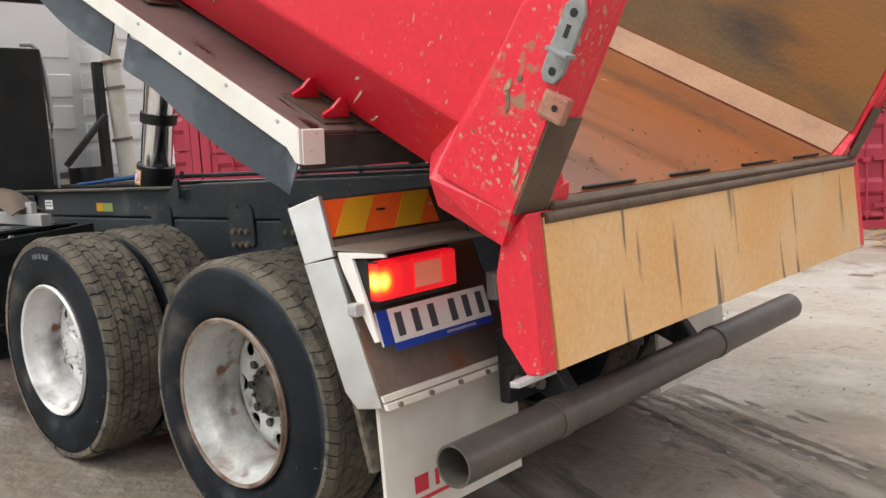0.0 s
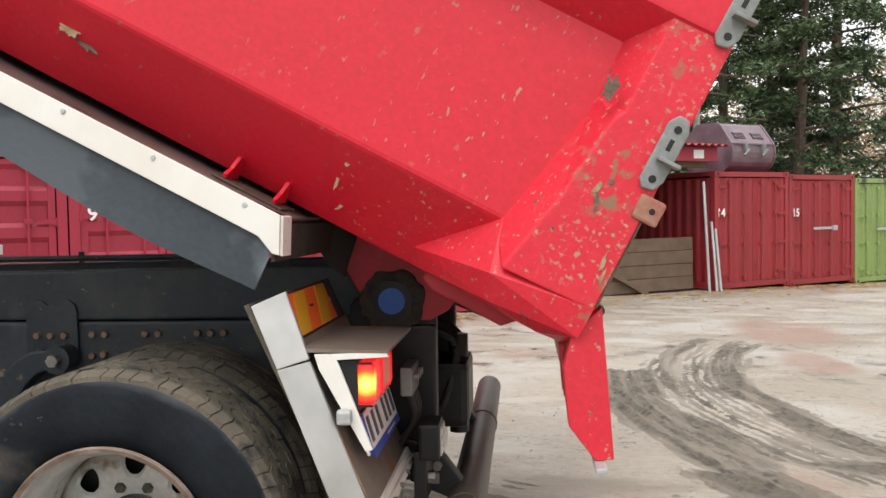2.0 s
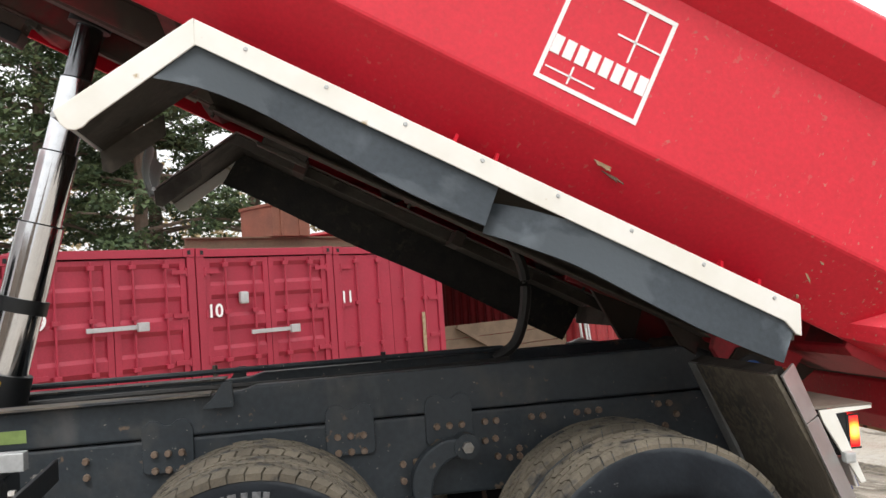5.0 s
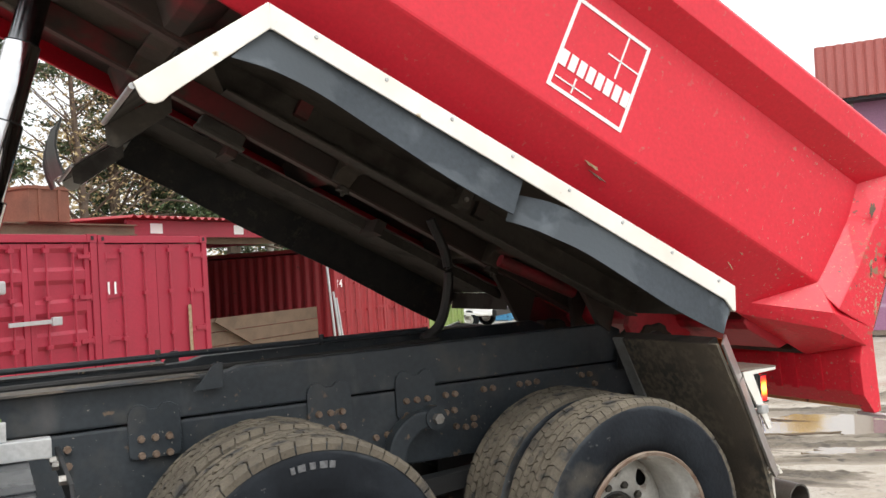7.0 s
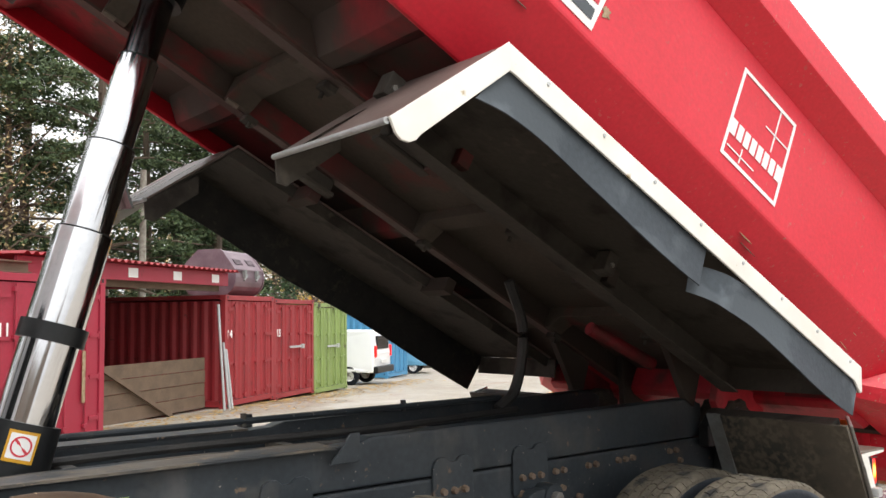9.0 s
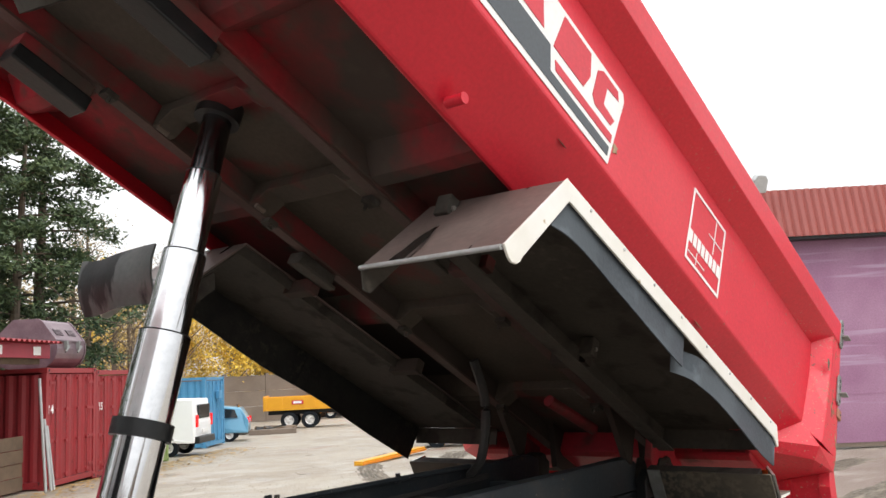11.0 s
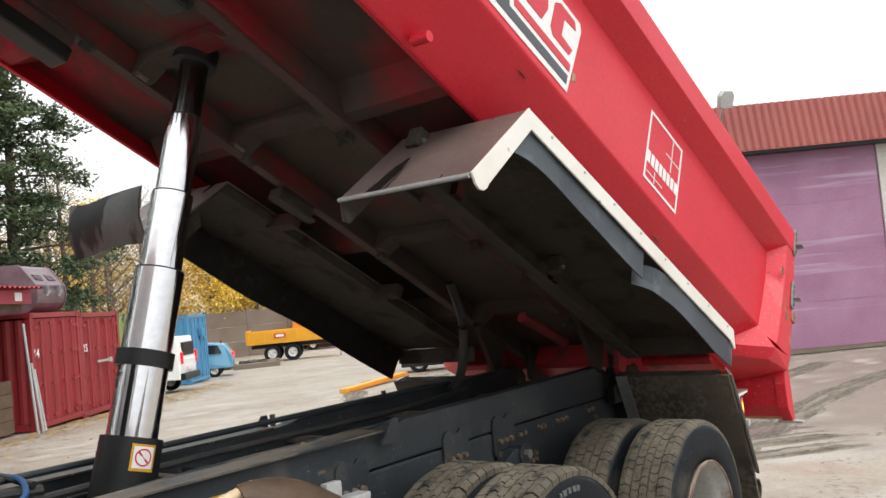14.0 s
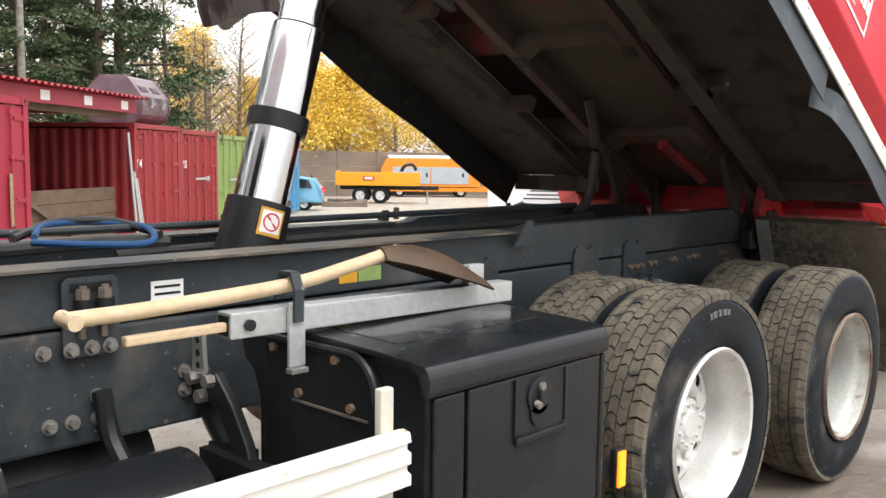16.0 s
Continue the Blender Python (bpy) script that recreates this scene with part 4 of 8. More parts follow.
def shed():
    """The roofed bay between containers: fascia, corrugated roof, back wall, boards and poles inside."""
    m = row_pose(*ROW_B, -5.80, 0.0)
    top = thing("open_shed", "open storage bay with a red fascia and corrugated roof between containers", "shed", "", m)
    x0, x1 = -0.75, 5.82
    fascia = block("fascia", top, C_RED, x0, x1, -0.06, 0.0, 2.68, 2.98, "red painted fascia board", bevel=0.006)
    for x in (-0.2, 2.1, 3.6, 5.1):
        block("reflector_plate", fascia, DECAL, x, x + 0.30, -0.068, -0.062, 2.74, 2.92, "pale square plate")
    block("side_fascia", top, C_RED, x1 - 0.05, x1, 0.001, 5.6, 2.68, 2.98)
    block("lintel", top, WOOD, x0 + 0.8, x1 - 0.1, 0.12, 0.27, 2.56, 2.70, "grey timber lintel")
    bm = bmesh.new()
    pts = []
    n = int((x1 - x0 + 0.3) / 0.05)
    for i in range(n + 1):
        pts.append((x0 - 0.15 + i * 0.05, 0.022 * (1 if (i // 2) % 2 else -1)))
    pts += [(x, z + 0.008) for x, z in reversed(pts)]
    vs = prism(bm, pts, -0.28, 5.8, "y")
    bmesh.ops.transform(bm, matrix=pose(0, 0, 3.02, 1.5, 0, 0), verts=vs)
    part("corrugated_roof", bm, C_RED2, top, "dull red corrugated roof sheet")
    bm = bmesh.new()
    vs = corrugated(bm, 5.7, 2.6)
    bmesh.ops.transform(bm, matrix=pose(0.05, 4.9, 0), verts=vs)
    # back wall colour includes the dimness of the bay
    part("back_wall", bm, SHED_RED, top)
    t2 = thing("board_stack", "brown weathered boards leaning inside the shed", "boards", "", row_pose(*ROW_B, -1.9, 0.3))
    for i in range(4):
        block("board", t2, WOOD, -2.6, 1.55, 0.012 * (i % 2), 0.012 * (i % 2) + 0.03, 0.04 + 0.28 * i, 0.31 + 0.28 * i, bevel=0.004)
    block("brace", t2, WOOD, -0.04, 0.04, -0.09, -0.03, -1.3, 1.3, "weathered diagonal brace", turn=pose(-1.0, 0, 0.55, 0, -64, 0))
    for i, (x, h, r) in enumerate(((-0.45, 2.35, 0.03), (-0.22, 1.5, 0.03), (-0.10, 1.35, 0.03))):
        p = thing("leaning_pole", "thin pale pole leaning against the container", "pole", "poles beside the shed", row_pose(*ROW_B, x, -0.25))
        rod("shaft", p, GALV, (0, 0, 0), (0.05, 0.2, h), r)
    j = thing("ride_on_machine", "small dark machine parked inside the shed", "machine", "", row_pose(*ROW_B, -4.4, 0.9))
    block("machine_body", j, BLACK, -0.5, 0.5, -0.3, 0.4, 0.22, 0.62, bevel=0.06)
    block("engine_cover", j, YELLOW, -0.15, 0.12, -0.2, 0.2, 0.62, 0.80, "yellow cover", bevel=0.04)
    hose("handle_bar", j, GALV, [(-0.3, -0.25, 0.6), (-0.5, -0.3, 0.95), (-0.5, 0.3, 0.95), (-0.3, 0.25, 0.6)], 0.015)
    for x in (-0.35, 0.35):
        rod("machine_wheel", j, TYRE, (x, -0.34, 0.16), (x, -0.22, 0.16), 0.16)


shed()


def hopper():
    top = thing("steel_hopper", "dusty purple rounded steel hopper lying on a container roof", "hopper", "", row_pose(*ROW_B, 0.72, 0.15, 2.612))
    belly = [(0.42 - 0.42 * math.cos(radians(q)), 0.44 - 0.44 * math.sin(radians(q))) for q in range(90, -1, -15)]
    pts = belly + [(0.02, 0.62), (0.34, 1.04), (0.42, 1.10), (1.00, 1.10), (1.40, 0.72), (1.44, 0.40), (1.25, 0.08), (1.0, 0.0)]
    bm = bmesh.new()
    prism(bm, pts, 0, 1.42, "x")
    shell = part("hopper_shell", bm, HOPPER, top, "", None, 0.018)
    for x in (0.0, 1.40):
        bm = bmesh.new()
        prism(bm, [((p - 0.7) * 1.035 + 0.7, (q - 0.55) * 1.035 + 0.55) for p, q in pts], x - 0.015, x + 0.03, "x")
        part("end_flange", bm, HOPPER, top, "", None, 0.006)
    for x in (0.22, 0.82):
        gr = block("grille", top, BLACK, x, x + 0.36, -0.004, 0.006, -0.09, 0.09, "dark louvred grille", m=pose(0, 0.165, 0.82, -37, 0, 0))
        for k in range(4):
            block("louvre", gr, HOPPER, x + 0.01, x + 0.35, -0.016, -0.0045, -0.078 + 0.043 * k, -0.060 + 0.043 * k)
        hk = block("hook_bracket", top, LATCH, x + 0.15, x + 0.23, -0.07, 0.02, 0.42, 0.62, "worn steel lifting hook", bevel=0.01)
        rod("hook_bar", hk, LATCH, (x + 0.10, -0.06, 0.36), (x + 0.28, -0.06, 0.50), 0.022)
    block("shell_seam", top, HOPPER, 0.02, 1.40, -0.014, 0.004, 0.60, 0.635)
    for k, (x, w) in enumerate(((-6.0, 3.4), (-9.0, 3.6))):
        b = thing("steel_beam", "rusty brown steel beam lying on container roofs", "beam", "beams on roofs", row_pose(*(ROW_B if k == 0 else ROW_A), x - 2.0 if k == 0 else 2.6, 0.0 if k == 0 else 0.5, 2.615 if k == 0 else 2.545))
        block("beam_web", b, WOOD, 0, w, 0.06, 0.08, 0.02, 0.16)
        block("beam_flange", b, WOOD, 0, w, 0, 0.14, 0, 0.02)
        block("beam_flange", b, WOOD, 0, w, 0, 0.14, 0.16, 0.18)
    r = thing("rusty_crate", "rust brown steel crate on a container roof", "crate", "", row_pose(*ROW_A, 4.05, 0.42, 2.76))
    block("crate_shell", r, CRATE, 0, 0.72, 0, 0.9, 0, 0.48, bevel=0.01)
    block("crate_rim", r, CRATE, -0.02, 0.74, -0.02, 0.92, 0.48, 0.53, bevel=0.008)
    for x in (0.15, 0.5):
        block("crate_rib", r, CRATE, x, x + 0.05, -0.02, 0, 0.02, 0.48)


hopper()


def warehouse():
    """A long hall with purple sheet doors under a red corrugated eave."""
    m = pose(13.16, 7.895, -0.28, 0, 0, -53.79)
    top = thing("warehouse", "long purple sheet-clad hall with red corrugated eaves", "building", "", m)
    length, depth, eave, fas = 34.0, 14.0, 4.72, 1.16
    block("wall", top, PALEWALL, 0, length, 0.10, 0.40, 0, eave + fas * 0.8)
    block("end_wall", top, PALEWALL, 0, 0.3, 0.40, depth, 0, eave + fas * 0.8)
    block("plinth", top, CONCRETE, 0, length, 0.04, 0.10, 0, 0.12)
    for k in range(4):
        x0 = 0.35 + k * 8.3
        d = block("sheet_door", top, PURPLE, x0, x0 + 7.85, 0.03, 0.098, 0.10, eave - 0.02, "dusty purple sheet door")
        for i in range(3):
            block("door_seam", d, PURPLE, x0, x0 + 7.85, 0.024, 0.029, 1.15 + i * 1.15, 1.165 + i * 1.15)
        block("pilaster", top, PALEWALL, x0 + 7.87, x0 + 8.23, -0.02, 0.098, 0, eave, "pale upright pillar", bevel=0.01)
    bm = bmesh.new()
    pts = []
    for i in range(int(length / 0.09)):
        pts.append((i * 0.18, 0.0))
        pts.append((i * 0.18 + 0.05, -0.03))
        pts.append((i * 0.18 + 0.13, -0.03))
        if i * 0.18 > length:
            break
    pts += [(x, y + 0.01) for x, y in reversed(pts)]
    vs = prism(bm, pts, 0, fas, "z")
    bmesh.ops.transform(bm, matrix=pose(-0.3, -0.38, eave, -14, 0, 0), verts=vs)
    part("eave_sheet", bm, ROOFRED, top, "red corrugated eave sheet")
    # black strip that stands in for the shadow under the eave
    block("eave_shadow_gap", top, BLACK, -0.3, length, -0.36, 0.1, eave - 0.06, eave, "black strip for the shadow under the eave")
    plate("roof", top, ROOFRED, [(-0.06, eave + fas - 0.06), (depth / 2, eave + fas + 0.05), (depth, eave + fas - 0.06), (depth, eave + fas - 0.16), (0.1, eave + fas - 0.18)], -0.3, length, "x")
    v = rod("roof_vent", top, GALV, (1.9, 1.6, 5.7), (1.9, 1.6, 6.55), 0.32, label="galvanised roof vent")
    rod("vent_cap", v, GALV, (1.9, 1.6, 6.68), (1.9, 1.6, 6.78), 0.48)
    block("vent_base", v, ROOFRED, 1.45, 2.35, 1.1, 2.1, 5.6, 5.98)
    f = rod("lamp_arm", top, GALV, (4.6, -0.3, 5.35), (4.6, -0.75, 5.75), 0.03)
    bm = bmesh.new()
    prism(bm, [(-0.16, 0.0), (-0.18, 0.28), (-0.11, 0.40), (0.11, 0.40), (0.18, 0.28), (0.16, 0.0)], 0, 0.16, "y")
    part("flood_lamp", bm, GALV, f, "grey floodlight on the eave", pose(4.6, -0.95, 5.65, 20, 0, 20), bevel=0.03)
    return top


warehouse()


# ---- trees ----
def needle_clump(bm, c, r, n, rnd, size, flat=0.5):
    for _ in range(n):
        p = c + Vector((rnd.gauss(0, r * 0.5), rnd.gauss(0, r * 0.5), rnd.gauss(0, r * 0.5 * flat)))
        d = Vector((rnd.uniform(-1, 1), rnd.uniform(-1, 1), rnd.uniform(-0.5, 0.6))).normalized() * size * rnd.uniform(0.6, 1.3)
        s = d.cross(Vector((rnd.uniform(-1, 1), rnd.uniform(-1, 1), rnd.uniform(-1, 1)))).normalized() * size * rnd.uniform(0.18, 0.34)
        a, b, e = bm.verts.new(p - s), bm.verts.new(p + s), bm.verts.new(p + d)
        bm.faces.new((a, b, e))


def tree_meshes(seed, height, kind):
    """Trunk with limbs, and crown, as two meshes."""
    rnd = random.Random(seed)
    tb, cb = bmesh.new(), bmesh.new()
    lean = Vector((rnd.uniform(-0.3, 0.3), rnd.uniform(-0.3, 0.3), 0))
    spine = [Vector((lean.x * t * t, lean.y * t * t, height * t)) + Vector((rnd.uniform(-0.06, 0.06), rnd.uniform(-0.06, 0.06), 0)) * (t > 0) for t in (0, 0.2, 0.4, 0.6, 0.8, 0.97)]
    path_tube(tb, smooth_path(spine, 3), 0.022 * height * 0.9, 9, 0.15)
    limbs = {"pine": 34, "gold": 26, "bare": 30}[kind]
    for i in range(limbs):
        t = {"pine": 0.22 + 0.76 * (i / limbs) ** 0.9, "gold": 0.22 + 0.72 * i / limbs, "bare": 0.25 + 0.7 * i / limbs}[kind]
        k = t * 5
        base = spine[int(k)].lerp(spine[min(5, int(k) + 1)], k - int(k))
        a = i * 2.4 + rnd.uniform(-0.4, 0.4)
        reach = {"pine": height * (0.09 + 0.18 * (1 - t) ** 0.5) * rnd.uniform(0.6, 1.3), "gold": height * 0.26 * (1.1 - t) * rnd.uniform(0.7, 1.25) + 0.4, "bare": height * 0.30 * (1.1 - t) * rnd.uniform(0.6, 1.2) + 0.3}[kind]
        rise = {"pine": rnd.uniform(-0.15, 0.25), "gold": rnd.uniform(0.4, 0.9), "bare": rnd.uniform(0.5, 1.1)}[kind]
        out = Vector((math.cos(a), math.sin(a), 0))
        pts = [base, base + out * reach * 0.5 + Vector((0, 0, reach * rise * 0.45)), base + out * reach + Vector((0, 0, reach * rise * (0.7 if kind == "pine" else 1.0) - (0.10 * reach if kind == "pine" else 0)))]
        path_tube(tb, smooth_path(pts, 3), 0.010 * height * (1.1 - t) * 0.5 + 0.012, 5, 0.3)
        for s in range({"pine": 6, "gold": 6, "bare": 4}[kind]):
            f = 0.35 + 0.65 * (s + rnd.random()) / 6
            c = pts[0].lerp(pts[1], f * 2) if f < 0.5 else pts[1].lerp(pts[2], min(1, f * 2 - 1))
            c = c + Vector((rnd.uniform(-1, 1), rnd.uniform(-1, 1), rnd.uniform(-0.4, 0.5))) * reach * 0.22
            if kind == "pine":
                needle_clump(cb, c, 0.52, 74, rnd, 0.20, 0.40)
            elif kind == "gold":
                needle_clump(cb, c, 0.85, 84, rnd, 0.20, 0.9)
            else:
                needle_clump(cb, c, 1.0, 16, rnd, 0.13, 0.9)
            if kind != "pine" and s % 2 == 0:
                end = c + Vector((rnd.uniform(-1, 1), rnd.uniform(-1, 1), rnd.uniform(0.1, 1.0))).normalized() * reach * 0.45
                path_tube(tb, [pts[1].lerp(c, 0.7), c, end], 0.016, 4, 0.3)
    crown = {"pine": NEEDLE, "gold": GOLD, "bare": BROWN}[kind]
    return finish("trunk", tb, BIRCH if kind == "gold" else BARK, 0, True), finish("crown", cb, crown)


def forest():
    kinds = {k: [tree_meshes(11 + i * 7 + len(k), h, k) for i, h in enumerate(hs)] for k, hs in (("pine", (15.5, 13.0, 17.0)), ("gold", (11.0, 9.5)), ("bare", (11.5, 10.0)))}
    words = {"pine": ("pine_tree", "tall dark green pine behind the containers", "tree"), "gold": ("birch_tree", "birch in yellow autumn leaf behind the wall", "tree"), "bare": ("bare_tree", "thin nearly bare tree with brown leaves", "tree")}
    spots = [("pine", x, y) for x, y in ((-19, 17), (-15.5, 20), (-11.5, 19.5), (-8.6, 23), (-5.5, 21.5), (-2.6, 25.5), (-17.4, 25.0), (-13.4, 26.0), (-9.8, 28.0), (-6.4, 29.5), (3.2, 28.0), (6.0, 27.5), (9.0, 31.5), (11.6, 31.0), (5.0, 34.0), (13.6, 33.2), (12.0, 36.5))]
    spots += [("bare", x, y) for x, y in ((0.8, 24.5), (1.9, 27.0), (18.2, 37.2), (19.0, 40.5), (21.5, 39), (23.5, 44), (26.0, 46), (29.0, 47.5), (14.0, 40), (18, 46), (32, 51), (-13, 25))]
    spots += [("gold", x, y) for x, y in ((32.5, 51), (36, 49.5), (39.5, 48.8), (43.5, 47.5), (47.5, 45), (30, 55), (41, 53), (54, 44))]
    rnd = random.Random(5)
    for i, (k, x, y) in enumerate(spots):
        name, label, cat = words[k]
        t = thing(name, label, cat, k + " trees", stand(x, y, rnd.uniform(0, 360), -0.05) @ Matrix.Scale(rnd.uniform(0.88, 1.12), 4))
        tr, cr = kinds[k][i % len(kinds[k])]
        part("trunk", tr, BARK, t)
        part("crown", cr, NEEDLE, t)
    bm = bmesh.new()
    for i in range(9000):
        a = rnd.uniform(0, 1)
        x, y = -34 + 110 * a + rnd.uniform(-3, 3), 0
        y = (38 + 26 * a if x < 25 else 72 - 0.35 * (x - 25)) + rnd.uniform(-3, 3)
        needle_clump(bm, Vector((x, y, rnd.uniform(0, 1) ** 1.3 * (9 + 3 * noise.noise((x * 0.15, 0, 0))))), 0.6, 4, rnd, 0.42, 0.9)
    tagged(part("far_woods", bm, BROWN), "far mixed woodland behind the yard", "woods", "", "stuff")


forest()
p = thing("utility_pole", "grey wooden utility pole behind the containers", "pole", "", stand(6.864, 25.98))
rod("pole_shaft", p, BIRCH, (0, 0, 0), (0, 0, 7.2), 0.14, 0.10)


# ---- yard things beyond ----
def wheel_simple(parent, x, y, z, r, w):
    bm = bmesh.new()
    lathe(bm, [(r * 0.55, -w / 2), (r * 0.93, -w / 2), (r, -w * 0.35), (r, w * 0.35), (r * 0.93, w / 2), (r * 0.55, w / 2)], 28)
    t = part("wheel", bm, TYRE, parent, "", pose(x, y, z), 0, True)
    bm = bmesh.new()
    lathe(bm, [(0.0, -w * 0.42), (r * 0.30, -w * 0.42), (r * 0.45, -w * 0.3), (r * 0.56, -w * 0.5), (r * 0.56, w * 0.5), (r * 0.45, w * 0.3), (0, w * 0.3)], 24)
    part("rim", bm, RIM, t, "", None, 0, True)


def car_body(name, label, cat, m, pts, glass, width, mat, wheels, wr):
    """A car shape: side outline pushed across, glass panels, wheels, lamps."""
    top = thing(name, label, cat, "", m)
    bm = bmesh.new()
    prism(bm, pts, -width / 2, width / 2, "y")
    for v in bm.verts:
        if v.co.z > 1.0:
            v.co.y *= 0.86
    part("body", bm, mat, top, "", None, 0.05)
    for g in glass:
        for s in (-1, 1):
            bm = bmesh.new()
            y = s * (width / 2 * 0.93)
            prism(bm, g, y - 0.012, y + 0.012, "y")
            for v in bm.verts:
                v.co.y = s * (width / 2 + 0.004 - max(0, v.co.z - 0.98) * width * 0.10) + (v.co.y - y)
            part("side_window", bm, GLASSY, top)
    for x in wheels:
        for s in (-1, 1):
            wheel_simple(top, x, s * (width / 2 - 0.11), wr, wr, 0.2)
    return top


def vans():
    v = car_body("white_van", "white panel van parked nose in beside containers", "van", stand(12.996, 22.407, 126.28),
                 [(-0.85, 0.42), (-0.90, 1.05), (-0.78, 1.80), (1.5, 1.84), (2.3, 1.72), (2.95, 1.12), (3.55, 0.95), (3.65, 0.45)],
                 [[(1.7, 1.1), (1.75, 1.62), (2.2, 1.60), (2.7, 1.1)]], 1.72, WHITE, (0, 2.75), 0.31)
    for s in (-1, 1):
        block("tail_lamp", v, LENS_RED, -0.93, -0.86, s * 0.72 - 0.06, s * 0.72 + 0.06, 0.92, 1.30, "red tail lamp", bevel=0.02)
    block("bumper", v, BLACK, -1.0, -0.82, -0.82, 0.82, 0.40, 0.62, "black rear bumper", bevel=0.04)
    block("rear_window", v, GLASSY, -0.90, -0.83, -0.55, 0.55, 1.18, 1.62, bevel=0.01)
    block("number_plate", v, DECAL, -0.93, -0.90, -0.26, 0.26, 0.72, 0.83)
    c = car_body("blue_car", "light blue hatchback car parked by the wall", "car", stand(19.405, 27.97, 138),
                 [(-0.75, 0.35), (-0.78, 0.85), (-0.45, 1.38), (0.3, 1.46), (1.2, 1.40), (1.95, 0.95), (2.9, 0.82), (3.0, 0.38)],
                 [[(-0.35, 0.98), (-0.2, 1.32), (0.45, 1.38), (0.45, 0.98)], [(0.52, 0.98), (0.52, 1.38), (1.1, 1.34), (1.7, 0.98)]], 1.62, CARBLUE, (0, 2.35), 0.29)
    for s in (-1, 1):
        block("tail_lamp", c, LENS_RED, -0.80, -0.70, s * 0.68 - 0.06, s * 0.68 + 0.06, 0.75, 0.98, "red tail lamp", bevel=0.02)
    block("rear_window", c, GLASSY, -0.70, -0.66, -0.5, 0.5, 1.0, 1.3, turn=pose(0.1, 0, 0.1, 0, 12, 0))
    b = container(stand(15.814, 24.789, 36.5), C_BLUE, "sky blue shipping container standing on its own", "", "upright", "", bar=0)
    block("vent_box", b, C_BLUE, 1.3, 1.7, -0.14, 0.02, 1.75, 2.05, bevel=0.03)


vans()


def trailer():
    t = thing("yellow_trailer", "yellow tipping trailer with low drop sides", "trailer", "", stand(29.166, 33.929, -46.66) @ Matrix.Scale(1.047, 4))
    block("deck", t, YELLOW, -2.2, 2.2, -1.05, 1.05, 0.95, 1.05, bevel=0.01)
    for y in (-1.05, 1.0):
        s = block("side_board", t, YELLOW, -2.2, 2.2, y, y + 0.05, 1.05, 1.62, bevel=0.01)
        for k in range(6):
            block("side_rib", s, YELLOW, -2.15 + k * 0.84, -2.05 + k * 0.84, y - 0.04 if y < 0 else y + 0.05, y if y < 0 else y + 0.09, 0.98, 1.62)
    for x in (-2.2, 2.15):
        block("end_board", t, YELLOW, x, x + 0.05, -1.0, 1.0, 1.05, 1.70, bevel=0.01)
    block("sign_plate", t, RDECAL, -0.75, -0.15, -1.10, -1.092, 1.24, 1.44, "red and white plate")
    block("sign_plate", t, DECAL, -0.66, -0.24, -1.105, -1.101, 1.28, 1.40, "white plate")
    for y in (-0.5, 0.42):
        block("chassis_beam", t, BLACK, -2.0, 3.2, y, y + 0.09, 0.72, 0.92)
    for x in (-0.9, 0.15):
        for s in (-1, 1):
            wheel_simple(t, x, s * 0.85, 0.44, 0.44, 0.25)
    rod("support_leg", t, GALV, (2.6, -0.2, 0), (2.6, -0.2, 0.75), 0.05)
    hose("exhaust_hook", t, BLACK, [(1.2, 0, 1.7), (1.4, 0, 2.0), (1.8, 0.1, 2.05), (2.0, 0.1, 1.75)], 0.09)
    c = thing("orange_machine", "orange road machine with silver hood beside the wall", "machine", "", stand(41.757, 42.249, -41.57))
    bm = bmesh.new()
    prism(bm, [(-3.6, 0.75), (-3.5, 2.0), (-3.1, 2.75), (3.2, 2.75), (3.6, 2.1), (3.6, 0.75)], -1.2, 1.2, "y")
    part("hood", bm, ORANGE, c, "", None, 0.04)
    block("hood_top", c, WHITE, -3.0, 3.1, -1.1, 1.1, 2.76, 2.98, "white top panel", bevel=0.05)
    for k in range(2):
        d = block("side_panel", c, SILVER, -2.7 + k * 2.75, -0.02 + k * 2.75, -1.24, -1.205, 0.95, 2.15, "silver side panel", bevel=0.02)
        block("panel_handle", d, BLACK, -0.35 + k * 2.6, -0.2 + k * 2.6, -1.27, -1.245, 1.45, 1.75)
    block("chassis", c, ORANGE, -3.7, 6.2, -1.15, 1.15, 0.42, 0.70, bevel=0.02)
    for k in range(5):
        rod("lattice_bar", c, ORANGE, (3.7 + 0.5 * k, -1.1, 0.6), (4.3 + 0.5 * k, -1.1, 1.9 - 0.22 * k), 0.06)
    rod("lattice_rail", c, ORANGE, (3.6, -1.1, 2.2), (6.6, -1.1, 0.6), 0.08)
    for x in (-2.2, 2.2):
        for s in (-1, 1):
            wheel_simple(c, x, s * 0.95, 0.42, 0.42, 0.3)
    s = thing("rubble_heap", "low heap of dark scrap and rubble", "heap", "", stand(24.298, 31.909, -35))
    rnd = random.Random(9)
    for k in range(16):
        x, y = rnd.uniform(-1.6, 1.6), rnd.uniform(-0.5, 0.5)
        block("scrap_piece", s, WOOD if k % 2 else TYRE, -0.3, 0.3, -0.2, 0.2, 0, 0.22, bevel=0.03, turn=pose(x, y, 0.02 + 0.10 * rnd.random(), rnd.uniform(-12, 12), rnd.uniform(-12, 12), rnd.uniform(0, 180)))
    k = thing("kerb_block", "grey concrete kerb block on the ground", "kerb", "", stand(23.565, 30.263, -40))
    block("kerb_stone", k, CONCRETE, -1.1, 1.1, -0.2, 0.2, 0, 0.24, bevel=0.02)


trailer()


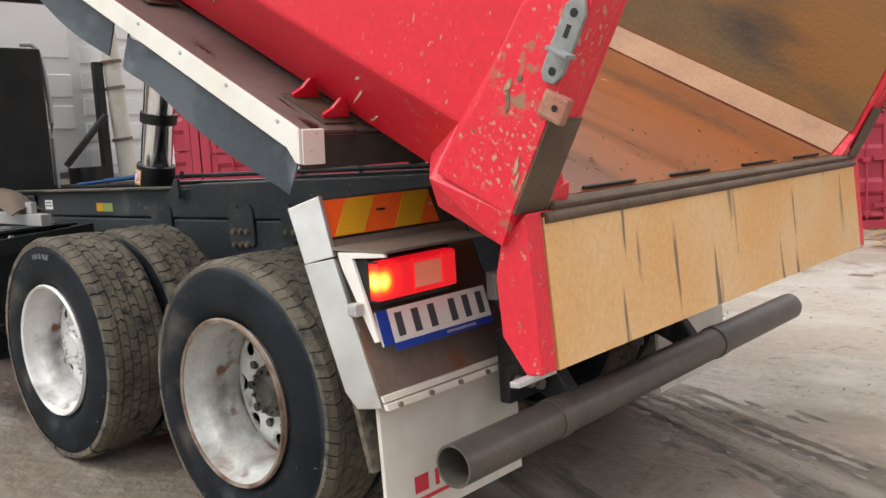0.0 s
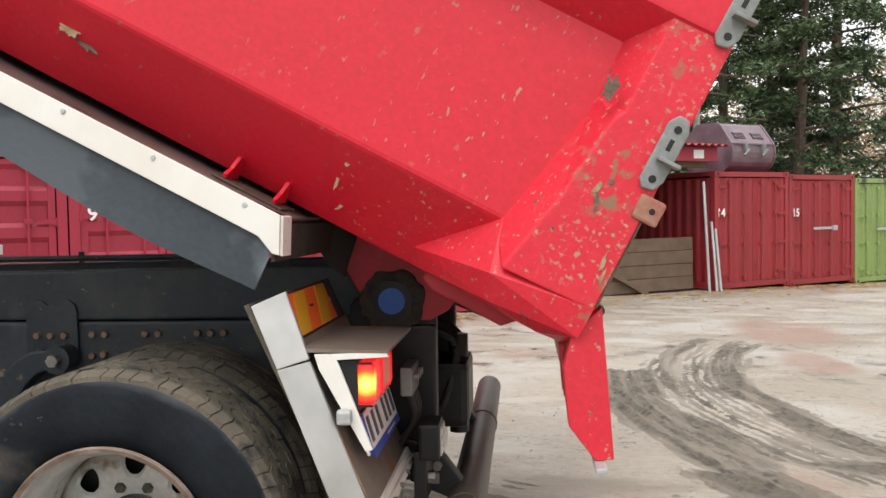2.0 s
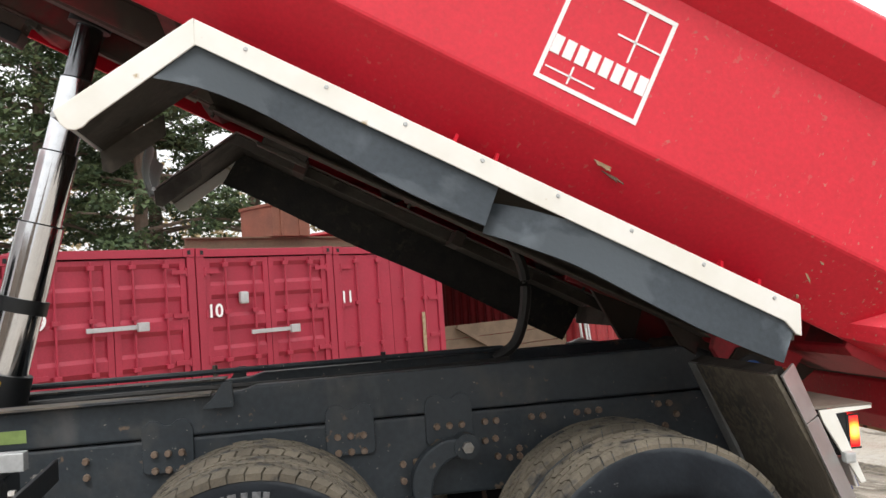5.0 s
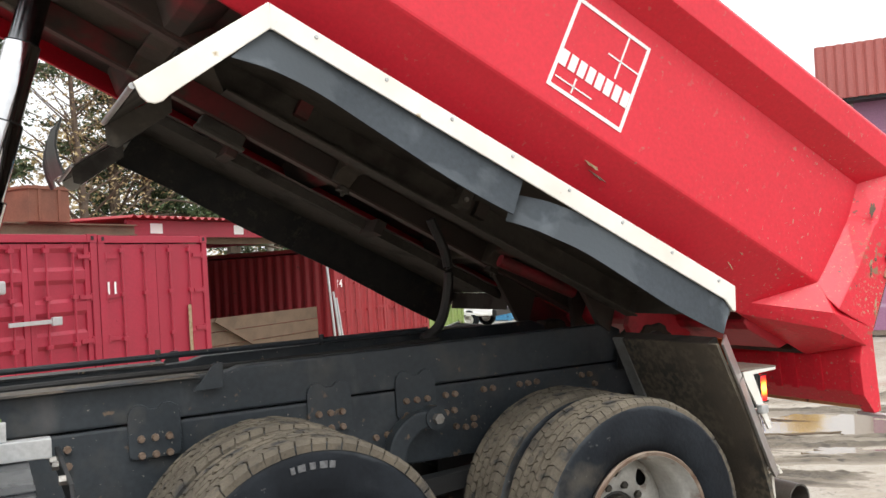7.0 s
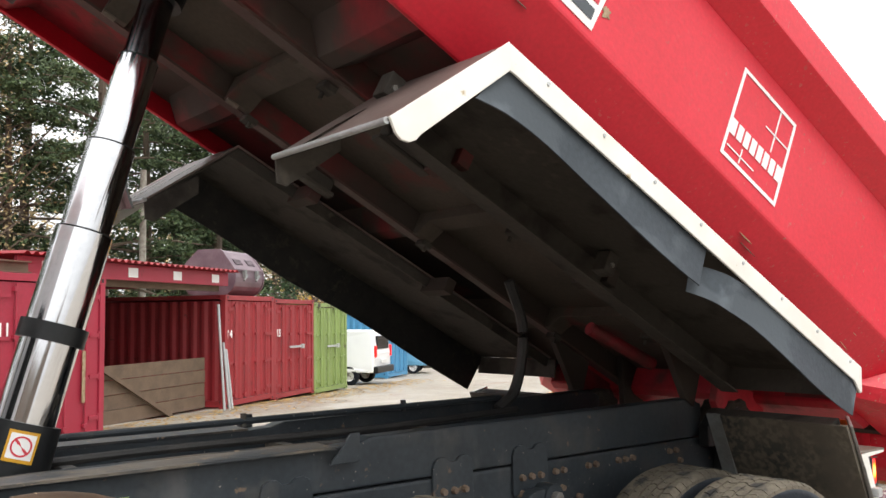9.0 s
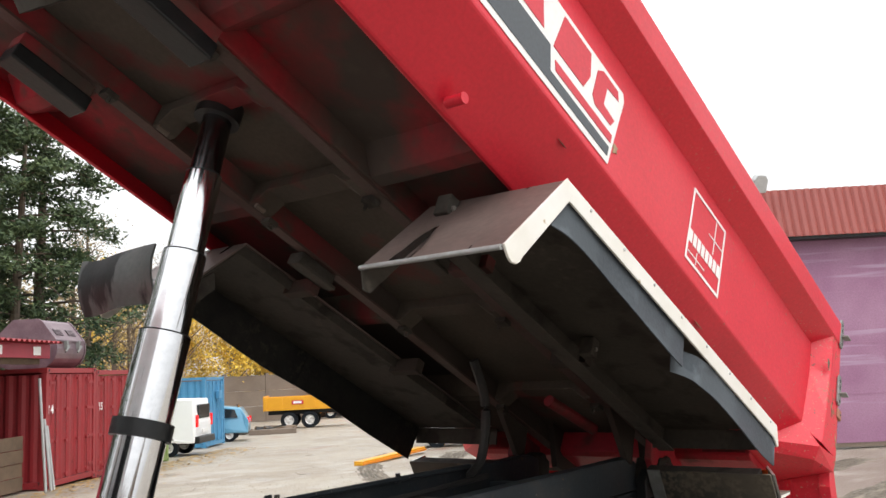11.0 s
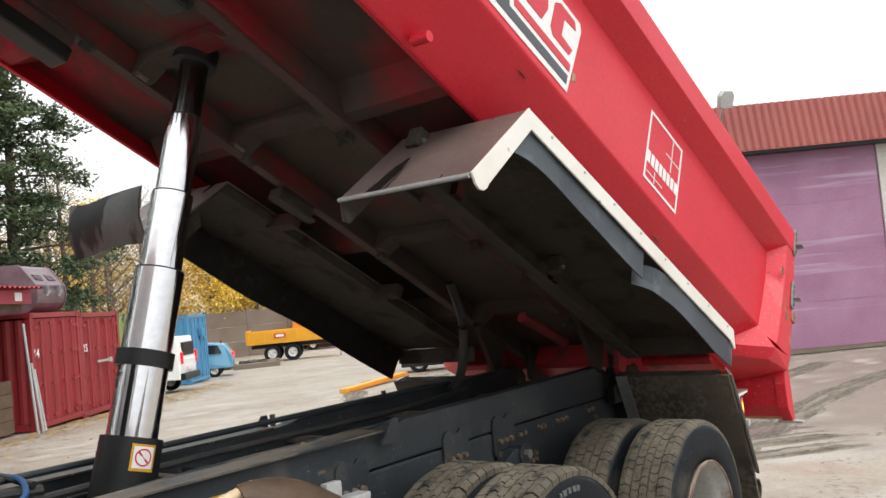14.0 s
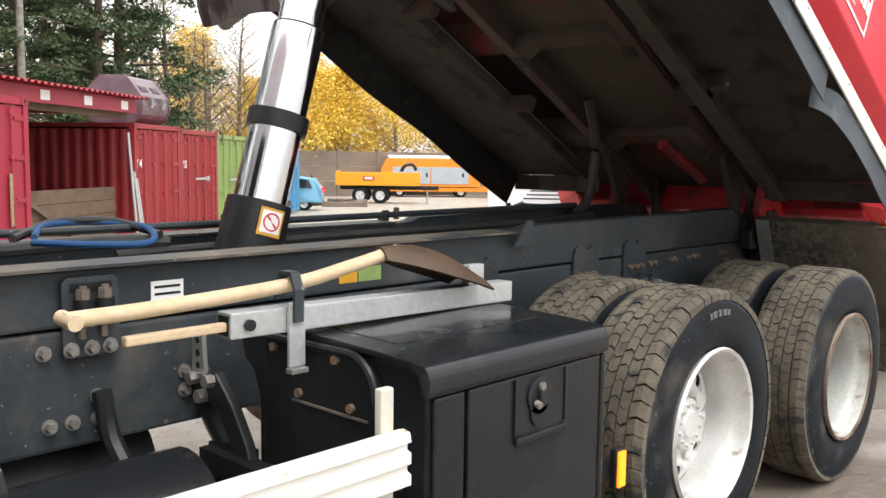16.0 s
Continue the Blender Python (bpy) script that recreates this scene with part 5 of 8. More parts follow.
def wall_far():
    a, b = Vector((19.985, 53.148, 0)), Vector((66.1, 34.5, 0))
    d = (b - a)
    turn = math.degrees(math.atan2(d.y, d.x))
    top = thing("concrete_wall", "brown-grey panelled concrete yard wall", "wall", "", pose(a.x, a.y, -1.12, 0, 0, turn), "structure")
    n = int(d.length / 3.0)
    panel = finish("wall_panel", (lambda bb: (box(bb, 0.02, 2.98, 0, 0.16, 0, 1.05), bb)[1])(bmesh.new()), CONCRETE, 0.012)
    postm = finish("wall_post", (lambda bb: (box(bb, -0.12, 0.12, -0.06, 0.22, 0, 3.35), bb)[1])(bmesh.new()), CONCRETE, 0.012)
    for i in range(n):
        for k in range(3):
            part("wall_panel", panel, CONCRETE, top, "", pose(i * 3.0, 0, k * 1.07))
        part("wall_post", postm, CONCRETE, top, "", pose(i * 3.0, 0, 0))


wall_far()
# unseen walls added behind the camera, so that the chrome reflects something dark
block("wall_west", None, CONCRETE, -16.3, -16.0, -30.0, -2.0, -0.3, 6.0)
tagged(bpy.data.objects["wall_west"], "unseen grey-brown wall added to darken reflections", "wall", "", "structure")
block("wall_south", None, CONCRETE, -15.9, -6.0, -30.3, -30.0, -0.3, 6.0)
tagged(bpy.data.objects["wall_south"], "unseen grey-brown wall added to darken reflections", "wall", "", "structure")


def ground_bits():
    b = thing("yellow_beam", "long flat yellow steel beam lying on the ground", "beam", "", stand(13.114, 13.061, 17, 0.04))
    block("beam_body", b, YELLOW, -1.9, 1.9, -0.12, 0.12, 0, 0.10, bevel=0.01)
    block("beam_lip", b, ORANGE, -1.9, 1.9, -0.16, -0.121, 0, 0.05)
    w = thing("white_machine", "low white machine with black stripes on its bonnet", "machine", "", stand(17.592, 14.705, -51.9))
    bm = bmesh.new()
    prism(bm, [(-1.0, 0.45), (-1.0, 1.75), (1.6, 1.75), (1.9, 1.2), (1.9, 0.45)], -0.8, 0.8, "y")
    part("bonnet", bm, WHITE, w, "", None, 0.04)
    for k in range(3):
        block("stripe", w, BLACK, 0.1 + 0.1 * k, 1.5, -0.808, -0.802, 0.86 + 0.12 * k, 0.90 + 0.12 * k)
    block("base_frame", w, BLACK, -0.95, 1.8, -0.75, 0.75, 0.2, 0.449, bevel=0.02)
    for x in (-0.4, 1.3):
        for s in (-1, 1):
            wheel_simple(w, x, s * 0.62, 0.3, 0.3, 0.24)
    for k, (r, w, a0, a1) in enumerate(((6.94, 0.74, 170, 204), (7.20, 0.60, 200, 216), (6.22, 1.5, 142, 214), (5.96, 0.46, 146, 212), (6.52, 0.30, 146, 186), (4.5, 0.40, 178, 222), (3.7, 0.36, 120, 205))):
        tyre_track(9.0, 4.3, r, w, a0, a1, 1.0 + k, (1.5, 1.5, 0.55, 1.2, 0.9, 0.8, 0.7)[k], (1.0, 1.0, 0.5, 1.0, 0.85, 0.8, 0.5)[k])
    for k, (r, w, a0, a1) in enumerate(((40.6, 0.8, 82, 96), (39.0, 0.7, 80, 94), (42.4, 0.8, 80, 93), (37.6, 0.6, 80, 92))):
        tyre_track(8.0, -40.0, r, w, a0, a1, 6.0 + k)
    tyre_track(24.0, -2.0, 17.0, 0.8, 118, 160, 11.0)
    tyre_track(24.0, -2.0, 19.0, 0.7, 116, 150, 12.0)
    for k, (r, w, a0, a1) in enumerate(((15.85, 0.75, 43, 58), (14.25, 0.65, 42, 59), (13.55, 0.5, 42, 57), (16.7, 0.6, 44, 56))):
        tyre_track(-4.54, -10.09, r, w, a0, a1, 21.0 + k, 1.4, (0.8, 0.95, 0.7, 0.5)[k])
    tyre_track(-8.2, -16.9, 20.0, 1.0, 57, 69, 31.0, 0.6, 0.75)
    tyre_track(-8.2, -16.9, 18.9, 0.7, 57, 67, 33.0, 0.6, 0.6)
    puddle(5.10, 1.42, 1.25, 0.55, -40, 1.0)
    puddle(4.55, 2.25, 0.5, 0.16, -35, 5.0)
    puddle(5.95, 0.52, 0.6, 0.2, -45, 6.0)
    puddle(3.85, 0.80, 0.35, 0.16, -40, 2.0)
    puddle(9.5, 6.2, 1.2, 0.5, 30, 3.0)
    rnd = random.Random(3)
    bm = bmesh.new()
    for i in range(2600):
        k = rnd.uniform(-17, 13)
        a = radians(ROW_TURN)
        off = -abs(rnd.gauss(0, 0.7)) - 0.05
        x, y = (ROW_B[0] + k * math.cos(a) - off * math.sin(a), ROW_B[1] + k * math.sin(a) + off * math.cos(a)) if k > -6 else (ROW_A[0] + (k + 13) * math.cos(a) - off * math.sin(a), ROW_A[1] + (k + 13) * math.sin(a) + off * math.cos(a))
        z = ground_height(x, y) + 0.02
        q = rnd.uniform(0, 6.28)
        s = rnd.uniform(0.03, 0.075)
        vs = [bm.verts.new((x + s * math.cos(q + j * 2.1), y + s * math.sin(q + j * 2.1), z + rnd.uniform(0, 0.02))) for j in range(3)]
        bm.faces.new(vs)
    tagged(part("leaf_litter", bm, LITTER), "fallen brown leaves along the containers", "leaves", "", "stuff")
    bm = bmesh.new()
    for i in range(2600):
        x, y = rnd.uniform(-5, 12), rnd.uniform(-1, 14)
        if -4.5 < x < 1.2 and abs(y) < 1.4:
            continue
        s = rnd.uniform(0.004, 0.014)
        z = ground_height(x, y)
        c = Vector((x, y, z + s * 0.3))
        vs = [bm.verts.new(c + Vector((rnd.uniform(-s, s), rnd.uniform(-s, s), q * s))) for q in (-1, -0.6, 0.2, 0.9)]
        for f in ((0, 1, 2), (0, 2, 3), (0, 3, 1), (1, 3, 2)):
            bm.faces.new([vs[j] for j in f])
    tagged(part("loose_gravel", bm, STONE), "loose gravel stones scattered over the yard", "gravel", "", "stuff")


ground_bits()

# ---- the tipper truck ----
TRUCK = thing("dump_truck", "red tipper truck with raised body and white cab", "truck")
BED = pose(0.55, 0, 1.18, 0, 28.2, 0)


def wheel(x, z, side, rim_mat, dual=True, edge=True):
    """Outer and inner tyre with tread blocks, a dished rim with hand holes, hub and nuts; side -1 is the truck's left."""
    w = new("wheel")
    w.parent = TRUCK
    w.matrix_local = pose(x, side * 1.224, z, 0, 0, 0 if side < 0 else 180)
    prof = [(0.292, 0.035), (0.31, 0.012), (0.332, 0.003), (0.340, 0.000), (0.365, -0.004), (0.40, -0.005), (0.43, -0.001), (0.452, 0.003), (0.460, 0.0045), (0.475, 0.010), (0.492, 0.020), (0.503, 0.034), (0.505, 0.048), (0.507, 0.15), (0.505, 0.252), (0.498, 0.272), (0.475, 0.288), (0.43, 0.300), (0.36, 0.304), (0.31, 0.288), (0.292, 0.265)]
    if "tyre" not in WHEEL_DATA:
        bm = bmesh.new()
        lathe(bm, prof, 64)
        WHEEL_DATA["tyre"] = finish("tyre", bm, TYRE, 0, True)
        rnd = random.Random(4)
        def tread(rows, count, R, zig, fill):
            """Rows of chevron-ended rubber blocks round the tyre, each worn a little differently."""
            bm = bmesh.new()
            first, last = rows[0][0], rows[-1][1]
            for row, (y0, y1) in enumerate(rows):
                lean = zig * (1 if row % 2 else -1)
                for i in range(count):
                    a = 2 * math.pi * (i + (0.5 if row % 2 else 0) + rnd.uniform(-0.03, 0.03)) / count
                    half = math.pi / count * rnd.uniform(*fill)
                    top = R - rnd.uniform(0, 0.005)
                    ym = (y0 + y1) / 2 + rnd.uniform(-0.003, 0.003)
                    ring = [(-1, y0, -lean), (-1, ym, lean), (-1, y1, -lean), (1, y1, -lean), (1, ym, lean), (1, y0, -lean)]
                    rim = []
                    for r in (0.480, top):
                        for k, y, z in ring:
                            rr = r - (0.014 if r == top and y in (first, last) else 0)
                            e = a + k * half * (0.97 if r == top else 1.03) + z * half
                            rim.append(bm.verts.new((rr * math.cos(e), y, rr * math.sin(e))))
                    low, up = rim[:6], rim[6:]
                    bm.faces.new((up[0], up[1], up[4], up[5]))
                    bm.faces.new((up[1], up[2], up[3], up[4]))
                    for j in range(6):
                        bm.faces.new((low[j], low[(j + 1) % 6], up[(j + 1) % 6], up[j]))
            return bm
        WHEEL_DATA["tread"] = finish("tread", tread(((0.008, 0.064), (0.070, 0.106), (0.111, 0.146), (0.151, 0.186), (0.191, 0.228), (0.234, 0.292)), 58, 0.520, 0.20, (0.88, 0.955)), TREAD)
        WHEEL_DATA["tread_worn"] = finish("tread", tread(((0.016, 0.076), (0.083, 0.123), (0.129, 0.166), (0.172, 0.212), (0.218, 0.284)), 74, 0.517, 0.24, (0.89, 0.965)), TREAD)
        bm = bmesh.new()
        lathe(bm, [(0.0, 0.262), (0.258, 0.262), (0.258, 0.30), (0.0, 0.30)], 40)
        WHEEL_DATA["drum"] = finish("brake_drum", bm, BLACK, 0, True)
        bm = bmesh.new()
        lathe(bm, [(0.292, 0.03), (0.306, 0.004), (0.300, -0.008), (0.289, -0.002), (0.284, 0.018), (0.283, 0.040), (0.270, 0.062), (0.264, 0.075), (0.261, 0.120), (0.262, 0.18), (0.263, 0.235), (0.27, 0.26), (0.292, 0.265)], 64)
        WHEEL_DATA["barrel"] = bm
        disc = bmesh.new()
        def dish(r):
            f = (r - 0.10) / 0.164
            return 0.243 - 0.030 * math.sin(math.pi * min(1, max(0, f))) - 0.018 * (1 - f)
        for k in range(8):
            mid = 2 * math.pi * k / 8
            loop = [(0.10, -22.5 + 45 * i / 6) for i in range(6)] + [(0.10 + 0.164 * i / 6, 22.5) for i in range(6)] + [(0.264, 22.5 - 45 * i / 12) for i in range(12)] + [(0.264 - 0.164 * i / 6, -22.5) for i in range(6)]
            rings = []
            for t in (0, 0.12, 0.4, 0.7, 1.0):
                ring = []
                for r, a in loop:
                    p = Vector((r * math.cos(radians(a)), r * math.sin(radians(a))))
                    h = Vector((0.205, 0))
                    q = h + (p - h).normalized() * 0.041
                    q = q.lerp(p, t)
                    rr, aa = q.length, math.atan2(q.y, q.x) + mid
                    ring.append(disc.verts.new((rr * math.cos(aa), dish(rr) + (0.006 if t == 0 else 0), rr * math.sin(aa))))
                rings.append(ring)
            n = len(loop)
            for r0, r1 in zip(rings, rings[1:]):
                for i in range(n):
                    disc.faces.new((r0[i], r0[(i + 1) % n], r1[(i + 1) % n], r1[i]))
        bmesh.ops.remove_doubles(disc, verts=disc.verts, dist=0.0005)
        bmesh.ops.recalc_face_normals(disc, faces=disc.faces)
        bmesh.ops.solidify(disc, geom=list(disc.faces), thickness=0.012)
        WHEEL_DATA["disc"] = finish("rim_disc", disc, RIM, 0, True)
        WHEEL_DATA["disc_old"] = WHEEL_DATA["disc"].copy()
        WHEEL_DATA["disc_old"].materials.clear()
        WHEEL_DATA["disc_old"].materials.append(RIM_OLD)
        WHEEL_DATA["rim"] = finish("rim", WHEEL_DATA.pop("barrel"), RIM, 0, True)
        WHEEL_DATA["rim_old"] = WHEEL_DATA["rim"].copy()
        WHEEL_DATA["rim_old"].materials.clear()
        WHEEL_DATA["rim_old"].materials.append(RIM_OLD)
        bm = bmesh.new()
        lathe(bm, [(0.0, 0.148), (0.048, 0.148), (0.056, 0.156), (0.066, 0.158), (0.088, 0.160), (0.096, 0.168), (0.100, 0.205), (0.122, 0.212), (0.122, 0.26)], 40)
        for i in range(12):
            a = 2 * math.pi * (i + 0.5) / 12
            tube(bm, (0.077 * math.cos(a), 0.160, 0.077 * math.sin(a)), (0.077 * math.cos(a), 0.146, 0.077 * math.sin(a)), 0.0075, 0.007, 6)
        WHEEL_DATA["hub_old"] = finish("hub", bm, HUB_MUD, 0, True)
        WHEEL_DATA["hub"] = WHEEL_DATA["hub_old"].copy()
        WHEEL_DATA["hub"].materials.clear()
        WHEEL_DATA["hub"].materials.append(RIM)
        bm = bmesh.new()
        tube(bm, (0, 0, 0), (0, -0.034, 0), 0.019, 0.016, 6)
        WHEEL_DATA["nut"] = finish("wheel_nut", bm, RIM)
        WHEEL_DATA["nut_old"] = WHEEL_DATA["nut"].copy()
        WHEEL_DATA["nut_old"].materials.clear()
        WHEEL_DATA["nut_old"].materials.append(HUB_MUD)
        bm = bmesh.new()
        lathe(bm, [(0.296, 0.006), (0.308, -0.004), (0.303, -0.012), (0.290, -0.008)], 56, None, True)
        WHEEL_DATA["edge"] = finish("rim_edge", bm, RIM_EDGE, 0, True)
    old = "_old" if rim_mat is RIM_OLD else ""
    part("tyre", WHEEL_DATA["tyre"], TYRE, w)
    part("tread", WHEEL_DATA["tread_worn" if old else "tread"], TREAD, w, "dusty worn tread blocks" if old else "dusty tread blocks")
    part("rim", WHEEL_DATA["rim" + old], RIM, w)
    out = 0.0 if old else -0.055
    part("brake_drum", WHEEL_DATA["drum"], BLACK, w, "", pose(0, out, 0))
    part("rim_disc", WHEEL_DATA["disc" + old], RIM, w, "", pose(0, out, 0))
    part("hub", WHEEL_DATA["hub" + old], RIM, w, "", pose(0, out, 0))
    if edge:
        part("rim_edge", WHEEL_DATA["edge"], RIM_EDGE, w, "rusty rim edge")
    if not old and dual and side < 0:
        for i, (a, wd) in enumerate(((82, 0.020), (86, 0.026), (91, 0.020), (96, 0.026), (100, 0.014))):
            block("sidewall_mark", w, WORN_MARK, -wd / 2, wd / 2, -0.0048, 0.002, 0.424, 0.446, "worn pale lettering bar", m=pose(0, 0, 0, 0, 90 - a, 0))
    for i in range(10):
        a = 2 * math.pi * i / 10
        part("wheel_nut", WHEEL_DATA["nut" + old], RIM, w, "", pose(0.138 * math.cos(a), 0.218 + out, 0.138 * math.sin(a)))
    if dual:
        part("inner_tyre", WHEEL_DATA["tyre"], TYRE, w, "", pose(0, 0.345, 0))
        part("inner_tread", WHEEL_DATA["tread_worn" if old else "tread"], TREAD, w, "", pose(0, 0.345, 0))
        part("inner_rim", WHEEL_DATA["rim" + old], RIM, w, "", pose(0, 0.345, 0))


WHEEL_DATA = {}
for sd in (-1, 1):
    wheel(0.0, 0.505, sd, RIM_OLD)
    wheel(-1.38, 0.542, sd, RIM, edge=False)
    wheel(-5.35, 0.52, sd, RIM, dual=False, edge=False)


# ---- chassis ----
def chassis():
    for s in (-1, 1):
        y0, y1 = (-0.380, -0.300) if s < 0 else (0.300, 0.380)
        lower = plate("frame_rail", TRUCK, CHASSIS, [(-6.0, 0.74), (-1.9, 0.74), (-1.7, 0.72), (0.62, 0.72), (0.78, 0.80), (0.78, 1.058), (-6.0, 1.058)], y0, y1, bevel=0.012)
        sub = plate("subframe_rail", TRUCK, CHASSIS, [(-3.95, 1.066), (0.60, 1.066), (0.60, 1.225), (0.52, 1.257), (-1.38, 1.243), (-1.44, 1.225), (-1.54, 1.220), (-3.95, 1.220)], y0 - 0.004, y1 + 0.004, bevel=0.010)
        plate("worn_flange", sub, FRAME_TOP, [(-3.9, 1.2205), (-1.56, 1.2205), (-1.56, 1.229), (-3.9, 1.229)], y0 - (0.045 if s < 0 else 0.02), y1 + (0.02 if s < 0 else 0.045), label="rust-worn top flange")
        plate("guide_hook", sub, CHASSIS, [(-1.59, 1.168), (-1.585, 1.182), (-1.555, 1.205), (-1.525, 1.245), (-1.505, 1.272), (-1.470, 1.272), (-1.468, 1.180), (-1.475, 1.170)], y0 - 0.060 if s < 0 else y1 + 0.046, y0 - 0.046 if s < 0 else y1 + 0.060, bevel=0.003)
        out = y0 - 0.012 if s < 0 else y1 + 0.004
        for x, z in ((-1.01, 0.971), (-0.596, 0.976), (-1.737, 0.971)):
            top = [(x + dx + 0.045 * math.cos(radians(t)), z + 0.122 + 0.045 * math.sin(radians(t))) for dx, a0, a1 in ((0.055, 0, 150), (-0.055, 30, 180)) for t in (a0, a0 + (a1 - a0) * 0.25, (a0 + a1) / 2, a0 + (a1 - a0) * 0.75, a1)]
            g = plate("gusset_plate", TRUCK, CHASSIS, [(x - 0.085, z - 0.045), (x + 0.085, z - 0.045), (x + 0.10, z - 0.03)] + top + [(x - 0.10, z - 0.03)], out - 0.004, out + 0.010, bevel=0.003)
    bolt = finish("bolt", (lambda b: (tube(b, (0, 0, 0), (0, -0.018, 0), 0.0155, 0.012, 8), b)[1])(bmesh.new()), BOLT, 0, True)
    gbolt = finish("bolt", (lambda b: (tube(b, (0, 0.002, 0), (0, -0.005, 0), 0.021, 0.021, 12), tube(b, (0, -0.005, 0), (0, -0.024, 0), 0.0155, 0.013, 6), b)[2])(bmesh.new()), GREYBOLT, 0, True)
    for x, z in ((-1.01, 0.971), (-0.596, 0.976), (-1.737, 0.971)):
        for k in (-0.053, 0, 0.053):
            for dz in (0.033, -0.032):
                part("bolt", bolt, BOLT, TRUCK, "", pose(x + k, -0.396, z + dz))
    for x, z in ((-0.441, 1.01), (-0.392, 1.01), (-0.237, 1.012), (-0.187, 1.012), (-0.036, 1.013), (0.014, 1.013), (0.064, 1.014), (0.335, 1.016), (0.385, 1.016), (-0.445, 0.93), (-0.40, 0.935), (-0.395, 0.86), (-0.345, 0.85), (-0.30, 0.852), (-0.30, 0.885), (-0.80, 0.865), (-0.80, 0.795), (-0.745, 0.87), (0.30, 0.92), (0.36, 0.92), (0.30, 0.855), (0.36, 0.855), (0.415, 0.965), (-2.054, 1.0), (-2.053, 0.937)):
        part("bolt", bolt, BOLT, TRUCK, "", pose(x, -0.381, z))
    for x in (-3.3, -2.2, -1.2, -0.2, 0.45):
        block("cross_member", TRUCK, CHASSIS, x - 0.05, x + 0.05, -0.299, 0.299, 0.80, 1.00, bevel=0.01)
    for x, z in ((-2.85, 1.13), (-2.05, 1.13), (0.1, 1.13)):
        block("cross_member", TRUCK, CHASSIS, x - 0.04, x + 0.04, -0.297, 0.297, z - 0.06, z + 0.02, bevel=0.01)
    block("rear_beam", TRUCK, BLACK, 0.62, 0.78, -0.299, 0.299, 0.70, 1.08, bevel=0.015)
    block("rear_bracket", TRUCK, BLACK, 0.66, 0.86, -0.49, -0.40, 0.50, 1.05, bevel=0.012)
    block("rear_bracket", TRUCK, BLACK, 0.66, 0.86, 0.40, 0.49, 0.50, 1.05, bevel=0.012)
    hose("long_pipe", TRUCK, CHASSIS, [(-3.4, 0.25, 1.265), (-2.2, 0.24, 1.265), (-1.0, 0.24, 1.268), (-0.2, 0.24, 1.27)], 0.014)
    hose("brake_pipe", TRUCK, FRAME_TOP, [(-3.9, -0.22, 1.18), (-3.0, -0.22, 1.195), (-2.4, -0.20, 1.21), (-1.4, -0.21, 1.21), (-0.3, -0.22, 1.22)], 0.012)
    hose("brake_pipe", TRUCK, HOSE, [(-3.0, 0.10, 1.19), (-2.0, 0.14, 1.20), (-1.0, 0.08, 1.205), (-0.2, 0.12, 1.22)], 0.016)
    for x in (-2.3, -1.45, -0.7):
        block("cross_bar", TRUCK, FRAME_TOP, x - 0.025, x + 0.025, -0.297, 0.297, 1.14, 1.17, "mud-stained cross bar", bevel=0.004)
    for x in (-2.5, -1.6, -0.8):
        rod("pipe_clip", TRUCK, FRAME_TOP, (x, 0.24, 1.245), (x, 0.24, 1.298), 0.013, label="small pipe clip", n=8)
    # pivot of the raised body
    for s in (-1, 1):
        bm = bmesh.new()
        rnd = random.Random(17)
        ring = [(0.713 + r * math.cos(a), 1.14 + r * math.sin(a)) for a, r in ((2 * math.pi * k / 30, 0.112 + rnd.uniform(-0.012, 0.012)) for k in range(30))]
        prism(bm, ring, min(s * 0.36, s * 0.519), max(s * 0.36, s * 0.519), "y")
        part("pivot_pin", bm, BOSS_MUD, TRUCK, "pivot boss caked in mud", None, 0.012)
        rod("pivot_ring", TRUCK, BLACK, (0.713, s * 0.519, 1.14), (0.713, s * 0.526, 1.14), 0.070, n=28)
        rod("pivot_cap", TRUCK, BLUECAP, (0.713, s * 0.515, 1.14), (0.713, s * 0.535, 1.14), 0.046, label="blue pivot cap", n=24)
        plate("pivot_bracket", TRUCK, BLACK, [(0.55, 1.02), (0.86, 1.02), (0.86, 1.15), (0.80, 1.23), (0.66, 1.23), (0.55, 1.12)], s * 0.43 - 0.03, s * 0.43 + 0.03, bevel=0.01)
    # suspension arm between the axles
    mid = smooth_path([(-0.540, 0, 0.928), (-0.635, 0, 0.915), (-0.710, 0, 0.850), (-0.735, 0, 0.77), (-0.722, 0, 0.695)], 5)
    left, right = [], []
    for i, p in enumerate(mid):
        d = (mid[min(i + 1, len(mid) - 1)] - mid[max(i - 1, 0)]).normalized()
        w = 0.034 + 0.012 * math.sin(math.pi * i / (len(mid) - 1))
        left.append((p.x - d.z * w, p.z + d.x * w))
        right.append((p.x + d.z * w, p.z - d.x * w))
    arm = plate("suspension_arm", TRUCK, CHASSIS, left + right[::-1], -0.468, -0.398, bevel=0.010)
    rod("arm_eye", arm, CHASSIS, (-0.540, -0.390, 0.928), (-0.540, -0.478, 0.928), 0.052, n=24)
    rod("arm_eye", arm, CHASSIS, (-0.724, -0.390, 0.687), (-0.724, -0.478, 0.687), 0.052, n=24)
    rod("arm_pin", arm, GREYBOLT, (-0.540, -0.479, 0.928), (-0.540, -0.508, 0.928), 0.024, label="worn steel pin", n=6)
    rod("arm_bush", arm, STEEL, (-0.724, -0.479, 0.687), (-0.724, -0.495, 0.687), 0.036, label="worn steel bush")
    rod("bush_bolt", arm, GREYBOLT, (-0.724, -0.496, 0.687), (-0.724, -0.508, 0.687), 0.015, n=6)
    bm = bmesh.new()
